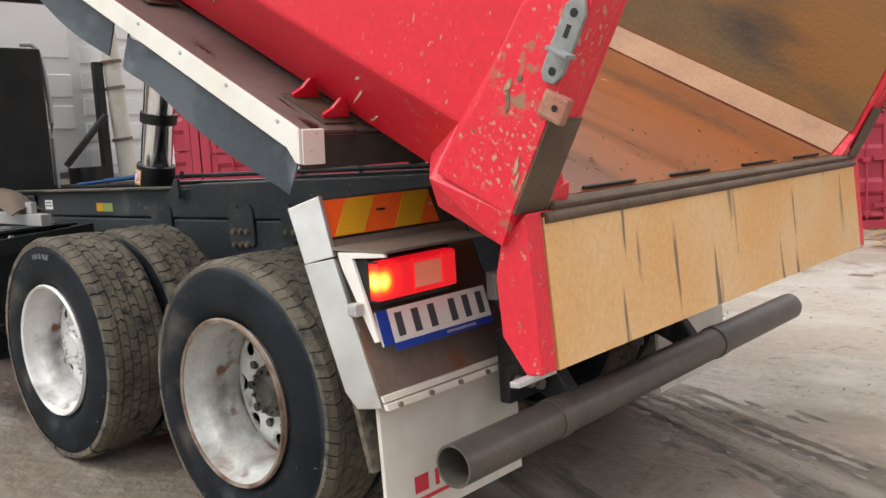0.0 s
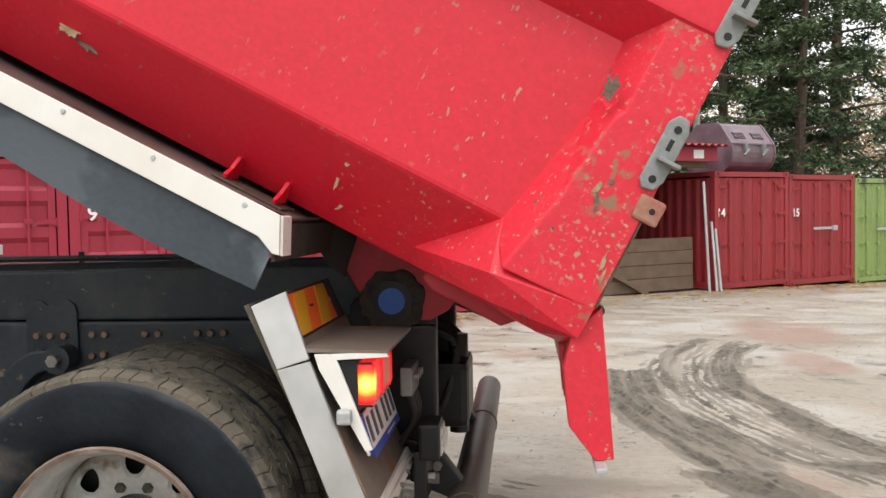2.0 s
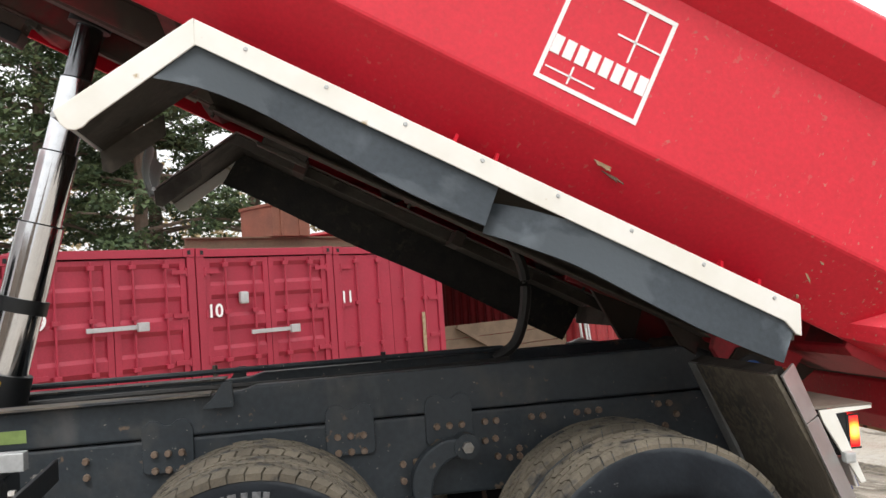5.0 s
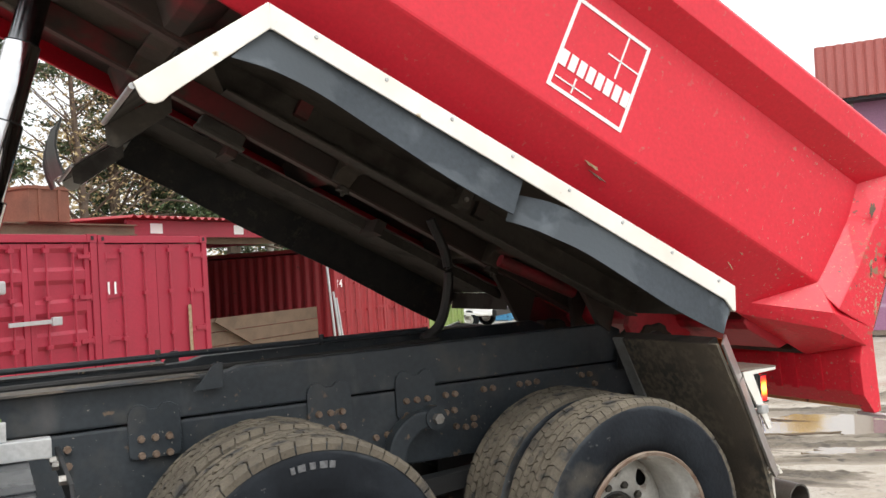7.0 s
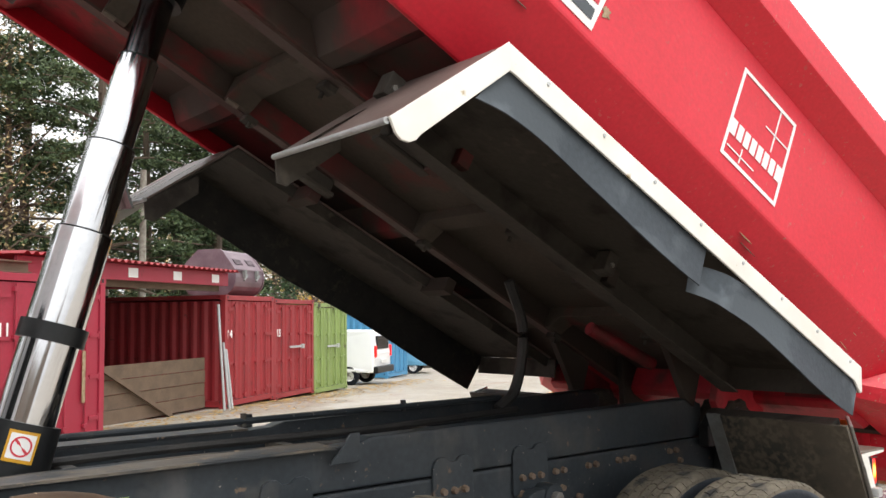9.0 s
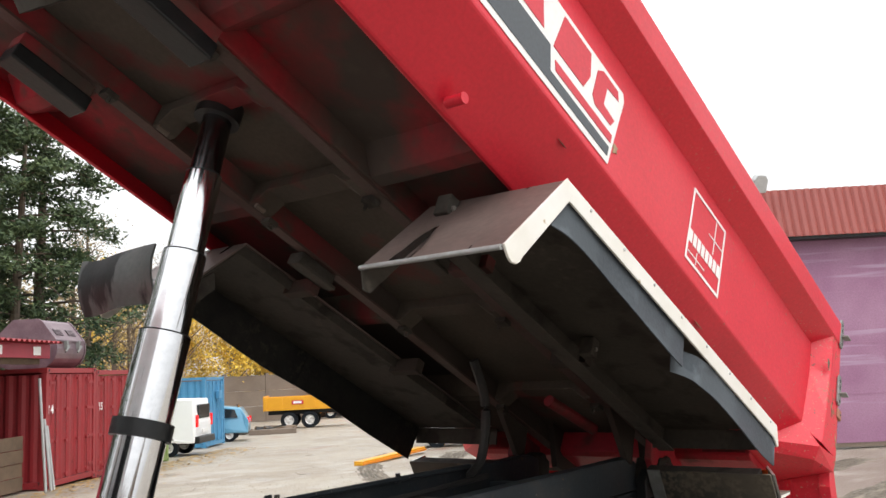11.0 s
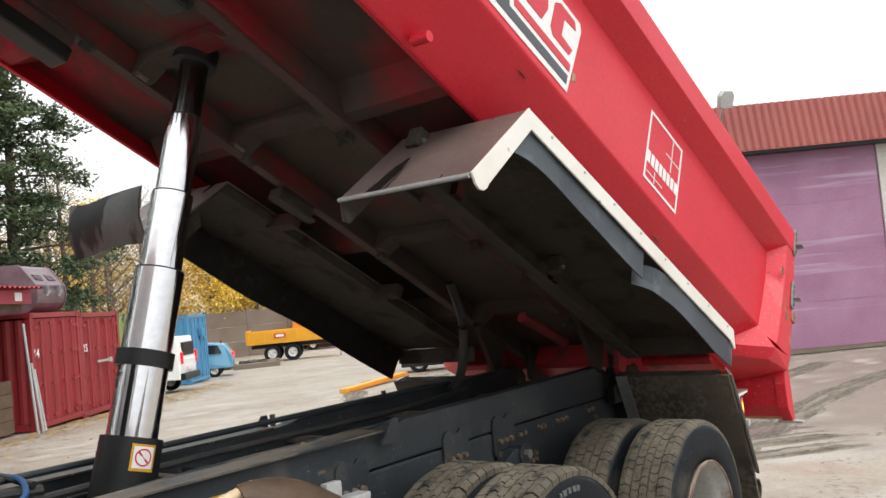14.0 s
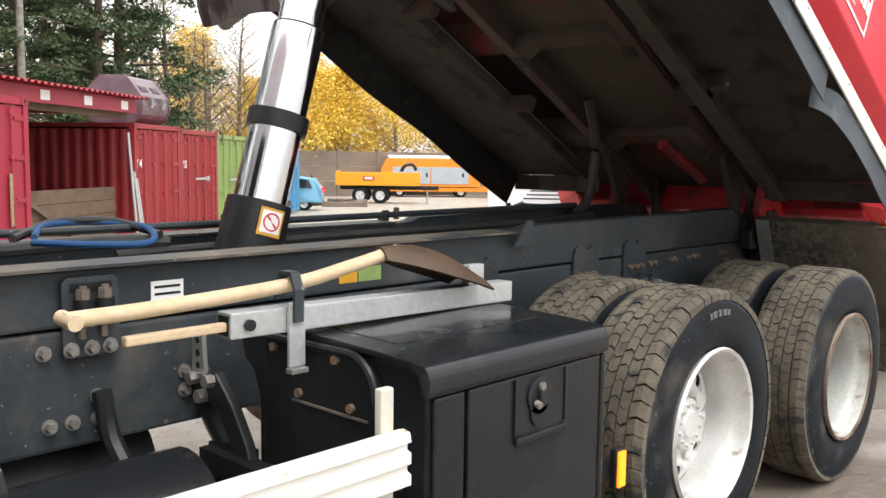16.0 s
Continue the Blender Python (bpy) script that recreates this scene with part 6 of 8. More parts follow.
    lathe(bm, [(0.0, -0.700), (0.10, -0.697), (0.15, -0.680), (0.17, -0.64), (0.172, -0.58), (0.155, -0.53), (0.14, -0.45), (0.0, -0.45)], 28)
    part("spring_saddle", bm, LATCH, TRUCK, "dusty grey spring saddle", pose(-0.575, -0.5, 0, 90, 0, 0), 0, True)
    for x in (0, -1.37):
        rod("axle", TRUCK, BLACK, (x, -1.0, 0.52), (x, 1.0, 0.52), 0.075)
        rod("differential", TRUCK, BLACK, (x, -0.22, 0.52), (x, 0.22, 0.52), 0.2, label="black axle housing")
    for s in (-1, 1):
        plate("leaf_spring", TRUCK, BLACK, [(-1.5, 0.66), (-0.68, 0.60), (0.15, 0.66), (0.15, 0.72), (-0.68, 0.68), (-1.5, 0.72)], s * 0.5 - 0.04, s * 0.5 + 0.04)
    # front side plates
    front = pose(0.06, 0.032, 0.02)
    p = plate("side_plate", TRUCK, CHASSIS, [(-3.46, 0.965), (-3.32, 0.965), (-3.305, 0.985), (-3.305, 1.165), (-3.32, 1.18), (-3.445, 1.18), (-3.46, 1.165)], -0.442, -0.430, bevel=0.004, m=front)
    block("plate_slot", p, BLACK, -3.44, -3.325, -0.4445, -0.443, 1.140, 1.164)
    for x in (-3.415, -3.355):
        rod("plate_stud", p, BLACK, (x, -0.466, 1.07), (x, -0.466, 1.125), 0.024)
        rod("stud_nut", p, RUSTY, (x, -0.466, 1.125), (x, -0.466, 1.150), 0.019, n=6)
        rod("stud_end", p, RUSTY, (x, -0.466, 1.150), (x, -0.466, 1.158), 0.010, n=8)
        rod("stud_tail", p, RUSTY, (x, -0.455, 1.02), (x, -0.455, 1.07), 0.010, n=8)
    for x, z in ((-3.44, 0.99), (-3.385, 0.99), (-3.335, 0.99), (-3.50, 0.985), (-3.49, 0.79), (-3.43, 0.79), (-3.36, 0.85), (-3.36, 0.79), (-3.10, 0.875), (-3.04, 0.87), (-3.10, 0.82), (-3.04, 0.815)):
        part("bolt", gbolt, GREYBOLT, TRUCK, "", front @ pose(x, -0.442 if z > 0.988 else -0.4135, z))
    block("maker_plate", TRUCK, DECAL, -3.20, -3.10, -0.4190, -0.4145, 1.085, 1.145, "pale sticker", m=front)
    for k in range(2):
        block("sticker_bar", TRUCK, BLACK, -3.19, -3.11, -0.4205, -0.4193, 1.105 + 0.02 * k, 1.112 + 0.02 * k, m=front)
    s2 = block("warning_sticker", TRUCK, YELLOW_R, -2.52, -2.44, -0.4190, -0.4145, 1.075, 1.125, "yellow warning sticker", m=front)
    block("rescue_sticker", TRUCK, C_GREEN, -2.435, -2.33, -0.4190, -0.4145, 1.075, 1.125, "green sticker", m=front)
    for x in (-3.36, -3.06):
        bm = bmesh.new()
        path_tube(bm, smooth_path([(x, -0.44, 0.87), (x + 0.01, -0.46, 0.76), (x + 0.02, -0.52, 0.68), (x + 0.03, -0.6, 0.62)]), 0.026, 8)
        box(bm, x - 0.015, x + 0.045, -0.66, -0.50, 0.56, 0.68)
        part("tank_strap", bm, BLACK, TRUCK, "", front, 0, True)
    rod("air_tank", TRUCK, PLASTIC, (-4.1, -0.60, 0.555), (-3.16, -0.60, 0.555), 0.19, label="dark grey air tank", n=28)
    # second tank is added as dark backing for the gap under the frame
    rod("air_tank", TRUCK, BLACK, (-4.3, -0.12, 0.56), (-3.10, -0.12, 0.56), 0.22, label="black tank added as dark backing between the rails", n=28)
    block("battery_cover", TRUCK, PLASTIC, -4.25, -3.80, -1.15, -0.50, 0.45, 1.0, "dark grey plastic cover", bevel=0.05)
    hose("air_hose", TRUCK, HOSE, [(-3.9, 0.05, 1.22), (-3.4, 0.12, 1.225), (-3.0, 0.15, 1.23), (-2.8, 0.12, 1.22)], 0.022)
    hose("blue_hose", TRUCK, BLUEHOSE, [(-3.26, 0.10, 1.262), (-3.14, 0.32, 1.278), (-2.98, 0.38, 1.282), (-2.86, 0.22, 1.275), (-2.92, 0.0, 1.265), (-3.04, -0.18, 1.252), (-3.18, -0.10, 1.25), (-3.28, 0.06, 1.25)], 0.011, "blue air hose")
    hose("grey_hose", TRUCK, HOSE, [(-3.30, 0.16, 1.255), (-3.08, 0.38, 1.285), (-2.90, 0.32, 1.285), (-2.84, 0.10, 1.25)], 0.014)
    hose("hydraulic_hose", TRUCK, HOSE, [(-0.25, 0.2, 1.22), (-0.14, 0.2, 1.30), (-0.08, 0.2, 1.48), (-0.08, 0.2, 1.66), (-0.16, 0.2, 1.86)], 0.028)


chassis()


def rear_end(s):
    """The rear mudguard with its lamp, board and flap; s -1 is the left side."""
    def span(y0, y1):
        return (y0, y1) if s < 0 else (-y1, -y0)
    g = plate("rear_mudguard", TRUCK, SHADE, [(0.47, 1.205), (0.53, 1.225), (0.60, 1.06), (0.665, 0.90), (0.775, 0.60), (0.735, 0.58), (0.63, 0.88), (0.555, 1.04)], *span(-1.165, -0.53), label="dirty rear mudguard", bevel=0.004, m=pose(-0.038, 0, 0))
    plate("inner_liner", g, MUDLINER, [(0.455, 1.20), (0.468, 1.205), (0.553, 1.03), (0.628, 0.87), (0.70, 0.66), (0.765, 0.40), (0.745, 0.40), (0.68, 0.66), (0.61, 0.86), (0.535, 1.02)], *span(-1.235, -0.62), label="mud-spattered black liner")
    e1 = plate("edge_strip", g, STRIP, [(0.455, 1.20), (0.535, 1.235), (0.60, 1.05), (0.525, 1.03)], *span(-1.252, -1.236), label="pale upper edge strip", bevel=0.003)
    e2 = plate("edge_strip", g, STRIP, [(0.525, 1.029), (0.602, 1.044), (0.690, 0.845), (0.80, 0.60), (0.735, 0.60), (0.695, 0.65)], *span(-1.254, -1.236), label="bare steel edge strip", bevel=0.003)
    for e in (e1, e2):
        for v in e.data.vertices:
            v.co.y -= s * 0.62 * (v.co.x - 0.455 - (1.20 - v.co.z) * 0.4667)
            v.co.x += 0.024 * min(1.0, max(0.0, (v.co.z - 0.6) / 0.45))
    plate("side_plate", g, LATCH, [(0.455, 1.20), (0.468, 1.205), (0.68, 0.70), (0.66, 0.70)], *span(-0.619, -0.545), label="grey inner edge")
    # reflective board, leaning with the mudguard
    def on_back(u, y, off=0.0):
        return (0.53 + 0.4 * u + off, y, 1.225 - 0.92 * u)
    def sheet(name, mat, u0, u1, y0, y1, off, th, label="", shear=0.0):
        bm = bmesh.new()
        vs = []
        for o in (off, off + th):
            for u, y in ((u0, y0), (u0, y1), (u1, y1 + shear), (u1, y0 + shear)):
                vs.append(bm.verts.new(on_back(u, (y if s < 0 else -y), o)))
        for f in ((0, 1, 2, 3), (4, 7, 6, 5), (0, 4, 5, 1), (1, 5, 6, 2), (2, 6, 7, 3), (3, 7, 4, 0)):
            bm.faces.new([vs[i] for i in f])
        return part(name, bm, mat, g, label)
    sheet("reflector_board", ORANGE_R, 0.008, 0.130, -1.190, -0.675, 0.004, 0.006, "orange and amber striped board")
    for y in (-1.065, -0.80):
        sheet("amber_stripe", YELLOW_R, 0.010, 0.128, y, y + 0.125, 0.011, 0.002, "amber stripe", shear=-0.10)
    sheet("board_mark", BLACK, 0.055, 0.062, -0.955, -0.915, 0.014, 0.002)
    for y in (-1.19, -0.69):
        rod("board_rivet", g, GALV, on_back(0.065, y if s < 0 else -y, 0.010), on_back(0.062, y if s < 0 else -y, 0.015), 0.006, n=8)
    sheet("back_panel", RUSTY, 0.14, 0.66, -1.205, -0.55, 0.003, 0.004, "rust-stained steel panel")
    for u, th in ((0.640, 0.010), (0.664, 0.016)):
        sheet("flap_bar", CREAM, u, u + 0.019, -1.21, -0.545, 0.006, th, "pale clamping strip")
    for k in range(5):
        y = -1.16 + 0.14 * k
        rod("bar_bolt", g, RUSTY, on_back(0.675, y if s < 0 else -y, 0.02), on_back(0.672, y if s < 0 else -y, 0.032), 0.009, n=6)
    # lamp box
    side = plate("lamp_side", g, TRIM, [(0.635, 1.062), (0.835, 1.068), (0.84, 1.054), (0.698, 1.046), (0.792, 0.80), (0.772, 0.795), (0.648, 1.02)], *span(-1.199, -1.187), label="pale steel lamp bracket", bevel=0.002)
    plate("lamp_hood", g, RUSTY, [(0.60, 1.078), (0.84, 1.072), (0.84, 1.064), (0.60, 1.068)], *span(-1.199, -0.70), label="stained lamp hood")
    block("lamp_frame", g, BLACK, 0.70, 0.752, *span(-1.185, -0.815), 0.895, 1.044, "black lamp surround", bevel=0.006)
    block("lamp_back", g, BLACK, 0.68, 0.744, *span(-1.18, -0.83), 0.918, 1.04, bevel=0.01)
    lens = block("tail_lamp", g, LIT_LENS, 0.745, 0.796, *span(-1.184, -0.832), 0.917, 1.036, "lit red tail lamp", bevel=0.012)
    for x0, x1, z0, z1 in ((0.744, 0.753, 0.918, 1.035), (0.7535, 0.7935, 0.915, 0.921), (0.7535, 0.7935, 1.032, 1.038)):
        block("lens_bezel", lens, BLACK, x0, x1, *span(-1.1875, -1.1845), z0, z1, "black lens surround")
    for y in (-1.040, -0.905):
        block("lens_divider", lens, LENS_RED, 0.7965, 0.7995, *span(y - 0.004, y + 0.004), 0.922, 1.031)
    block("lamp_clear", lens, LENS_CLEAR, 0.7965, 0.799, *span(-1.034, -0.911), 0.938, 1.014, "pale reversing lens")
    # plate: bars instead of characters
    def on_plate(name, mat, x0, x1, y0, y1, z0, z1, parent, label=""):
        bm = bmesh.new()
        box(bm, x0, x1, min(y0, y1), max(y0, y1), z0, z1)
        return part(name, bm, mat, parent, label, pose(0.762, -0.907, 0.826, 0, -16, 0))
    if s < 0:
        np_ = on_plate("number_plate", DECAL, -0.004, 0.004, -0.26, 0.26, -0.052, 0.056, g, "white number plate with blue edge")
        def child(name, mat, y0, y1, z0, z1, label=""):
            bm = bmesh.new()
            box(bm, 0.0045, 0.0065, y0, y1, z0, z1)
            return part(name, bm, mat, np_, label)
        child("blue_band", PLATEBLUE, -0.26, -0.215, -0.052, 0.056, "blue band")
        child("blue_strip", PLATEBLUE, -0.214, 0.26, -0.075, -0.050, "blue strip")
        for k, y in enumerate((-0.20, -0.125, -0.05, 0.05, 0.12, 0.19)):
            child("plate_bar", DGREY, y + 0.012, y + 0.042, -0.034, 0.040)
        child("strip_bar", DECAL, 0.02, 0.17, -0.066, -0.058)
    block("plate_lamp", g, GALV, 0.70, 0.74, *span(-1.235, -1.200), 0.875, 0.915, "small side lamp", bevel=0.008)
    f = plate("mudflap", TRUCK, CREAM, [(0.722, 0.600), (0.738, 0.600), (0.744, 0.40), (0.748, 0.20), (0.734, 0.20), (0.729, 0.40)], *span(-1.205, -0.525), label="cream rubber mudflap", bevel=0.003)
    if s < 0:
        for y, w in ((-1.08, 0.062), (-0.985, 0.018), (-0.950, 0.040)):
            block("flap_mark", f, RDECAL, 0.738, 0.7475, y, y + w, 0.285, 0.340, "red mark on the flap")
        block("flap_line", f, RDECAL, 0.738, 0.7485, -1.075, -0.90, 0.255, 0.268, "red line on the flap")


rear_end(-1)
rear_end(1)


def underrun():
    bm = bmesh.new()
    lathe(bm, [(0.066, -1.14), (0.066, 1.5), (0.058, 1.5), (0.058, -1.14)], 28, None, True)
    t = part("underrun_tube", bm, TUBE, TRUCK, "dirty steel rear guard tube", pose(0.965, 0, 0.44), 0, True)
    for y in (-0.62, 0.62):
        bm = bmesh.new()
        lathe(bm, [(0.0665, y - 0.03), (0.071, y - 0.03), (0.071, y + 0.03), (0.0665, y + 0.03)], 28)
        part("tube_clamp", bm, TUBE, t, "", None, 0, True)
    for s in (-1, 1):
        plate("guard_arm", TRUCK, BLACK, [(0.74, 0.66), (0.86, 0.62), (0.95, 0.50), (0.90, 0.44), (0.76, 0.50)], s * 0.47 - 0.03, s * 0.47 + 0.03, bevel=0.01)
        for x, z in ((0.80, 0.58), (0.86, 0.56), (0.82, 0.53)):
            rod("arm_bolt", TRUCK, GREYBOLT, (x, s * 0.505, z), (x, s * 0.52, z), 0.018, n=6)
    w = block("work_lamp", TRUCK, BLACK, 0.82, 0.89, -0.725, -0.575, 0.635, 0.755, "square black work lamp", bevel=0.012)
    block("lamp_lens", w, GALV, 0.891, 0.895, -0.705, -0.595, 0.648, 0.742, "clear lamp lens")
    for i in range(3):
        for j in range(3):
            block("led", w, DECAL, 0.8955, 0.898, -0.698 + 0.035 * i, -0.672 + 0.035 * i, 0.655 + 0.029 * j, 0.677 + 0.029 * j)
    block("tow_plate", TRUCK, STEEL, 0.79, 0.80, -0.36, -0.18, 0.83, 0.97, "bare steel plate with holes", bevel=0.004)
    for y in (-0.31, -0.23):
        for z in (0.86, 0.94):
            rod("plate_hole", TRUCK, BLACK, (0.799, y, z), (0.803, y, z), 0.012, n=10)
    block("tow_block", TRUCK, BLACK, 0.79, 0.95, -0.14, 0.2, 0.60, 0.86, bevel=0.03)
    rod("tow_pin", TRUCK, BLACK, (0.90, 0.03, 0.55), (0.90, 0.03, 0.95), 0.04)
    for y in (-0.66, -0.60, -0.54):
        rod("arm_stud", TRUCK, GREYBOLT, (0.845, y, 0.545 - 0.02 * (y + 0.6) / 0.06), (0.868, y, 0.545 - 0.02 * (y + 0.6) / 0.06), 0.020, n=6)
    block("stud_plate", TRUCK, BLACK, 0.80, 0.845, -0.70, -0.46, 0.49, 0.66, "oily bracket plate", bevel=0.008)
    bx = block("valve_block", TRUCK, LATCH, 0.76, 0.80, -0.69, -0.50, 0.84, 0.935, "grimy aluminium valve block", bevel=0.006)
    for y in (-0.66, -0.60, -0.54):
        rod("valve_cap", bx, GREYBOLT, (0.801, y, 0.90), (0.818, y, 0.90), 0.014, n=8)
        hose("valve_hose", TRUCK, HOSE, [(0.79, y, 0.84), (0.80, y + 0.02, 0.76), (0.76, y + 0.05, 0.68), (0.70, y + 0.06, 0.62)], 0.011)
    for k in range(3):
        hose("rear_hose", TRUCK, HOSE, [(0.78, -0.1 + 0.12 * k, 1.0), (0.90, -0.1 + 0.12 * k, 0.92), (0.86, -0.14 + 0.14 * k, 0.72), (0.80, -0.1 + 0.12 * k, 0.62)], 0.016)


underrun()


# ---- raised tipper body, in its own leaning axes ----
def tipper_body():
    U0, U1 = -4.35, 0.69
    sec = [(-0.98, 0.235), (-1.20, 0.48), (-1.20, 1.05), (-1.15, 1.05), (-1.15, 0.50), (-1.05, 0.40), (1.05, 0.40), (1.15, 0.50), (1.15, 1.05), (1.20, 1.05), (1.20, 0.48), (0.98, 0.235), (0.955, 0.238), (1.045, 0.358), (-1.045, 0.358), (-0.955, 0.238)]
    bm = bmesh.new()
    prism(bm, sec, U0, U1, "x")
    body = part("tipper_body", bm, RED, TRUCK, "chipped red steel tipper body", BED, 0.012)
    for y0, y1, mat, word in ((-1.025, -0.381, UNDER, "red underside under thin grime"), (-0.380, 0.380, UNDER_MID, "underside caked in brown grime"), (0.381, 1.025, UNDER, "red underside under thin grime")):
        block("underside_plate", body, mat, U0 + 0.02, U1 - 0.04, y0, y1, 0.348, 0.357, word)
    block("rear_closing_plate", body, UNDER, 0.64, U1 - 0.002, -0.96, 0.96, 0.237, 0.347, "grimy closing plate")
    block("headboard", body, RED, U0 - 0.05, U0 - 0.001, -1.2, 1.2, 0.24, 1.45, bevel=0.01)
    block("floor_plate", body, FLOOR_RUST, U0 + 0.06, U1 - 0.02, -1.04, 1.04, 0.4005, 0.406, "rust orange floor plate")
    for s in (-1, 1):
        bm = bmesh.new()
        prism(bm, [(s * 1.050, 0.4065), (s * 1.146, 0.503), (s * 1.142, 0.507), (s * 1.044, 0.4105)], U0 + 0.06, U1 - 0.03, "x")
        part("floor_edge_strip", bm, CHAMFER_RUST, body, "scoured tan edge strip")
        block("wall_liner", body, WALL_RUST, U0 + 0.06, U1 - 0.02, min(s * 1.149, s * 1.143), max(s * 1.149, s * 1.143), 0.510, 1.26, "brown scoured inner wall")
        bm = bmesh.new()
        prism(bm, [(s * 1.198, 1.03), (s * 1.31, 1.125), (s * 1.315, 1.26), (s * 1.30, 1.28), (s * 1.16, 1.28), (s * 1.15, 1.26), (s * 1.15, 1.03)], U0, U1, "x")
        part("top_rail", bm, RED, body, "red box-section top rail", None, 0.008)
        # rear post, widening down to a knee
        O = [(0.44, 0.37), (0.49, 0.60), (0.52, 0.84), (0.535, 0.86), (0.535, 1.13), (0.695, 1.13), (0.695, 0.38)]
        B = [(0.37, 0.46), (0.41, 0.64), (0.45, 0.84), (0.45, 0.88), (0.44, 1.10), (0.695, 1.13), (0.695, 0.38)]
        bm = bmesh.new()
        vo = [bm.verts.new((u, s * 1.302, v)) for u, v in O]
        vb = [bm.verts.new((u, s * 1.19, v)) for u, v in B]
        bm.faces.new(vo)
        bm.faces.new(vb[::-1])
        for i in range(len(O)):
            j = (i + 1) % len(O)
            bm.faces.new((vo[i], vo[j], vb[j], vb[i]))
        part("rear_post", bm, POST, body, "red rear post with scraped paint", None, 0.006)
        bm = bmesh.new()
        for u, y, v in ((0.19, 1.03, 0.29), (0.20, 1.02, 0.30), (0.383, 1.202, 0.482), (0.42, 1.295, 0.345), (0.695, 1.302, 0.385), (0.695, 1.29, 0.30), (0.45, 1.26, 0.275), (0.19, 0.97, 0.236), (0.695, 0.97, 0.236), (0.695, 1.1, 0.46), (0.60, 1.20, 0.255)):
            bm.verts.new((u, s * y, v))
        bmesh.ops.convex_hull(bm, input=bm.verts)
        part("rear_knee", bm, POST, body, "red folded knee under the rear post")
        part("knee_end", (lambda b: (box(b, 0.69, 0.705, min(s * 1.26, s * 1.16), max(s * 1.26, s * 1.16), 0.29, 0.36), b)[1])(bmesh.new()), BLACK, body)
        # latch plates on the rear edge of the post
        for v in (0.74, 1.13):
            l = plate("latch_plate", body, LATCH, [(0.640, v - 0.01), (0.655, v - 0.030), (0.685, v - 0.025), (0.699, v + 0.005), (0.699, v + 0.14), (0.685, v + 0.168), (0.658, v + 0.170), (0.640, v + 0.145)], min(s * 1.304, s * 1.316), max(s * 1.304, s * 1.316), label="galvanised latch plate", bevel=0.004)
            block("latch_slot", l, BLACK, 0.664, 0.676, min(s * 1.315, s * 1.3172), max(s * 1.315, s * 1.3172), v + 0.078, v + 0.108)
            block("latch_tab", l, LATCH, 0.655, 0.715, min(s * 1.317, s * 1.355), max(s * 1.317, s * 1.355), v + 0.045, v + 0.055, bevel=0.002)
            for dv in (0.0, 0.135):
                rod("latch_hole", l, BLACK, (0.670, s * 1.315, v + dv), (0.670, s * 1.3175, v + dv), 0.010, n=14)
        st = block("striker", body, STRIKER, 0.665, 0.735, min(s * 1.285, s * 1.312), max(s * 1.285, s * 1.312), 0.635, 0.70, "scraped striker plate", bevel=0.008)
        rod("striker_hole", st, BLACK, (0.708, s * 1.311, 0.668), (0.708, s * 1.3135, 0.668), 0.008, n=14)
        block("worn_edge", body, SILL, 0.6955, 0.701, min(s * 1.165, s * 1.30), max(s * 1.165, s * 1.30), 0.39, 0.64, "rusty worn rear edge", bevel=0.002)
        # small lugs above the mudguard
        for u in (-0.38, -0.22, -1.46, -1.30):
            horn = [(s * y, v) for y, v in ((0.99, 0.225), (1.10, 0.222), (1.105, 0.235), (1.075, 0.255), (1.050, 0.290), (1.030, 0.292))]
            plate("lug", body, RED, horn, u, u + 0.012, "x", bevel=0.002)
        for u in (-0.38, -1.46):
            block("lug_base", body, SILL, u - 0.03, u + 0.20, min(s * 0.985, s * 1.12), max(s * 0.985, s * 1.12), 0.2165, 0.2215, "rust-brown lug base")
        # long beams under the floor: a web with a turned flange, red ribs out to the folded side
        web = block("floor_beam", body, UNDER, -4.2, 0.35, min(s * 0.345, s * 0.415), max(s * 0.345, s * 0.415), 0.236, 0.347, "grimy red floor beam", bevel=0.006)
        block("beam_flange", web, FLANGE, -4.2, 0.35, min(s * 0.335, s * 0.398), max(s * 0.335, s * 0.398), 0.224, 0.2355, "worn beam flange")
        pad = block("wear_pad", body, UNDER, -3.80, -3.47, min(s * 0.36, s * 0.47), max(s * 0.36, s * 0.47), 0.165, 0.2235, "red pad holder", bevel=0.004)
        block("pad_rubber", pad, BLACK, -3.80, -3.46, min(s * 0.35, s * 0.475), max(s * 0.35, s * 0.475), 0.095, 0.1645, "black rubber pad", bevel=0.008)
        pad = block("wear_pad", body, SHADE, -2.22, -1.98, min(s * 0.355, s * 0.455), max(s * 0.355, s * 0.455), 0.165, 0.2235, "grimy pad holder", bevel=0.008)
        block("pad_lip", pad, SHADE, -2.235, -1.965, min(s * 0.34, s * 0.40), max(s * 0.34, s * 0.40), 0.145, 0.1645, bevel=0.006)
        for u in (-3.50, -2.56, -1.5, -0.5):
            bm = bmesh.new()
            # a trough-shaped rib: wide at the floor, narrow below
            vs = []
            for y, low in ((0.416, 0.240), (0.62, 0.240), (0.965, 0.252)):
                vs.append([bm.verts.new((u + du, s * y, v)) for du, v in ((-0.13, 0.347), (-0.035, low), (0.035, low), (0.13, 0.347))])
            for a, b in zip(vs, vs[1:]):
                for i in range(4):
                    bm.faces.new((a[i], a[(i + 1) % 4], b[(i + 1) % 4], b[i]))
            bm.faces.new(vs[0])
            bm.faces.new(vs[-1][::-1])
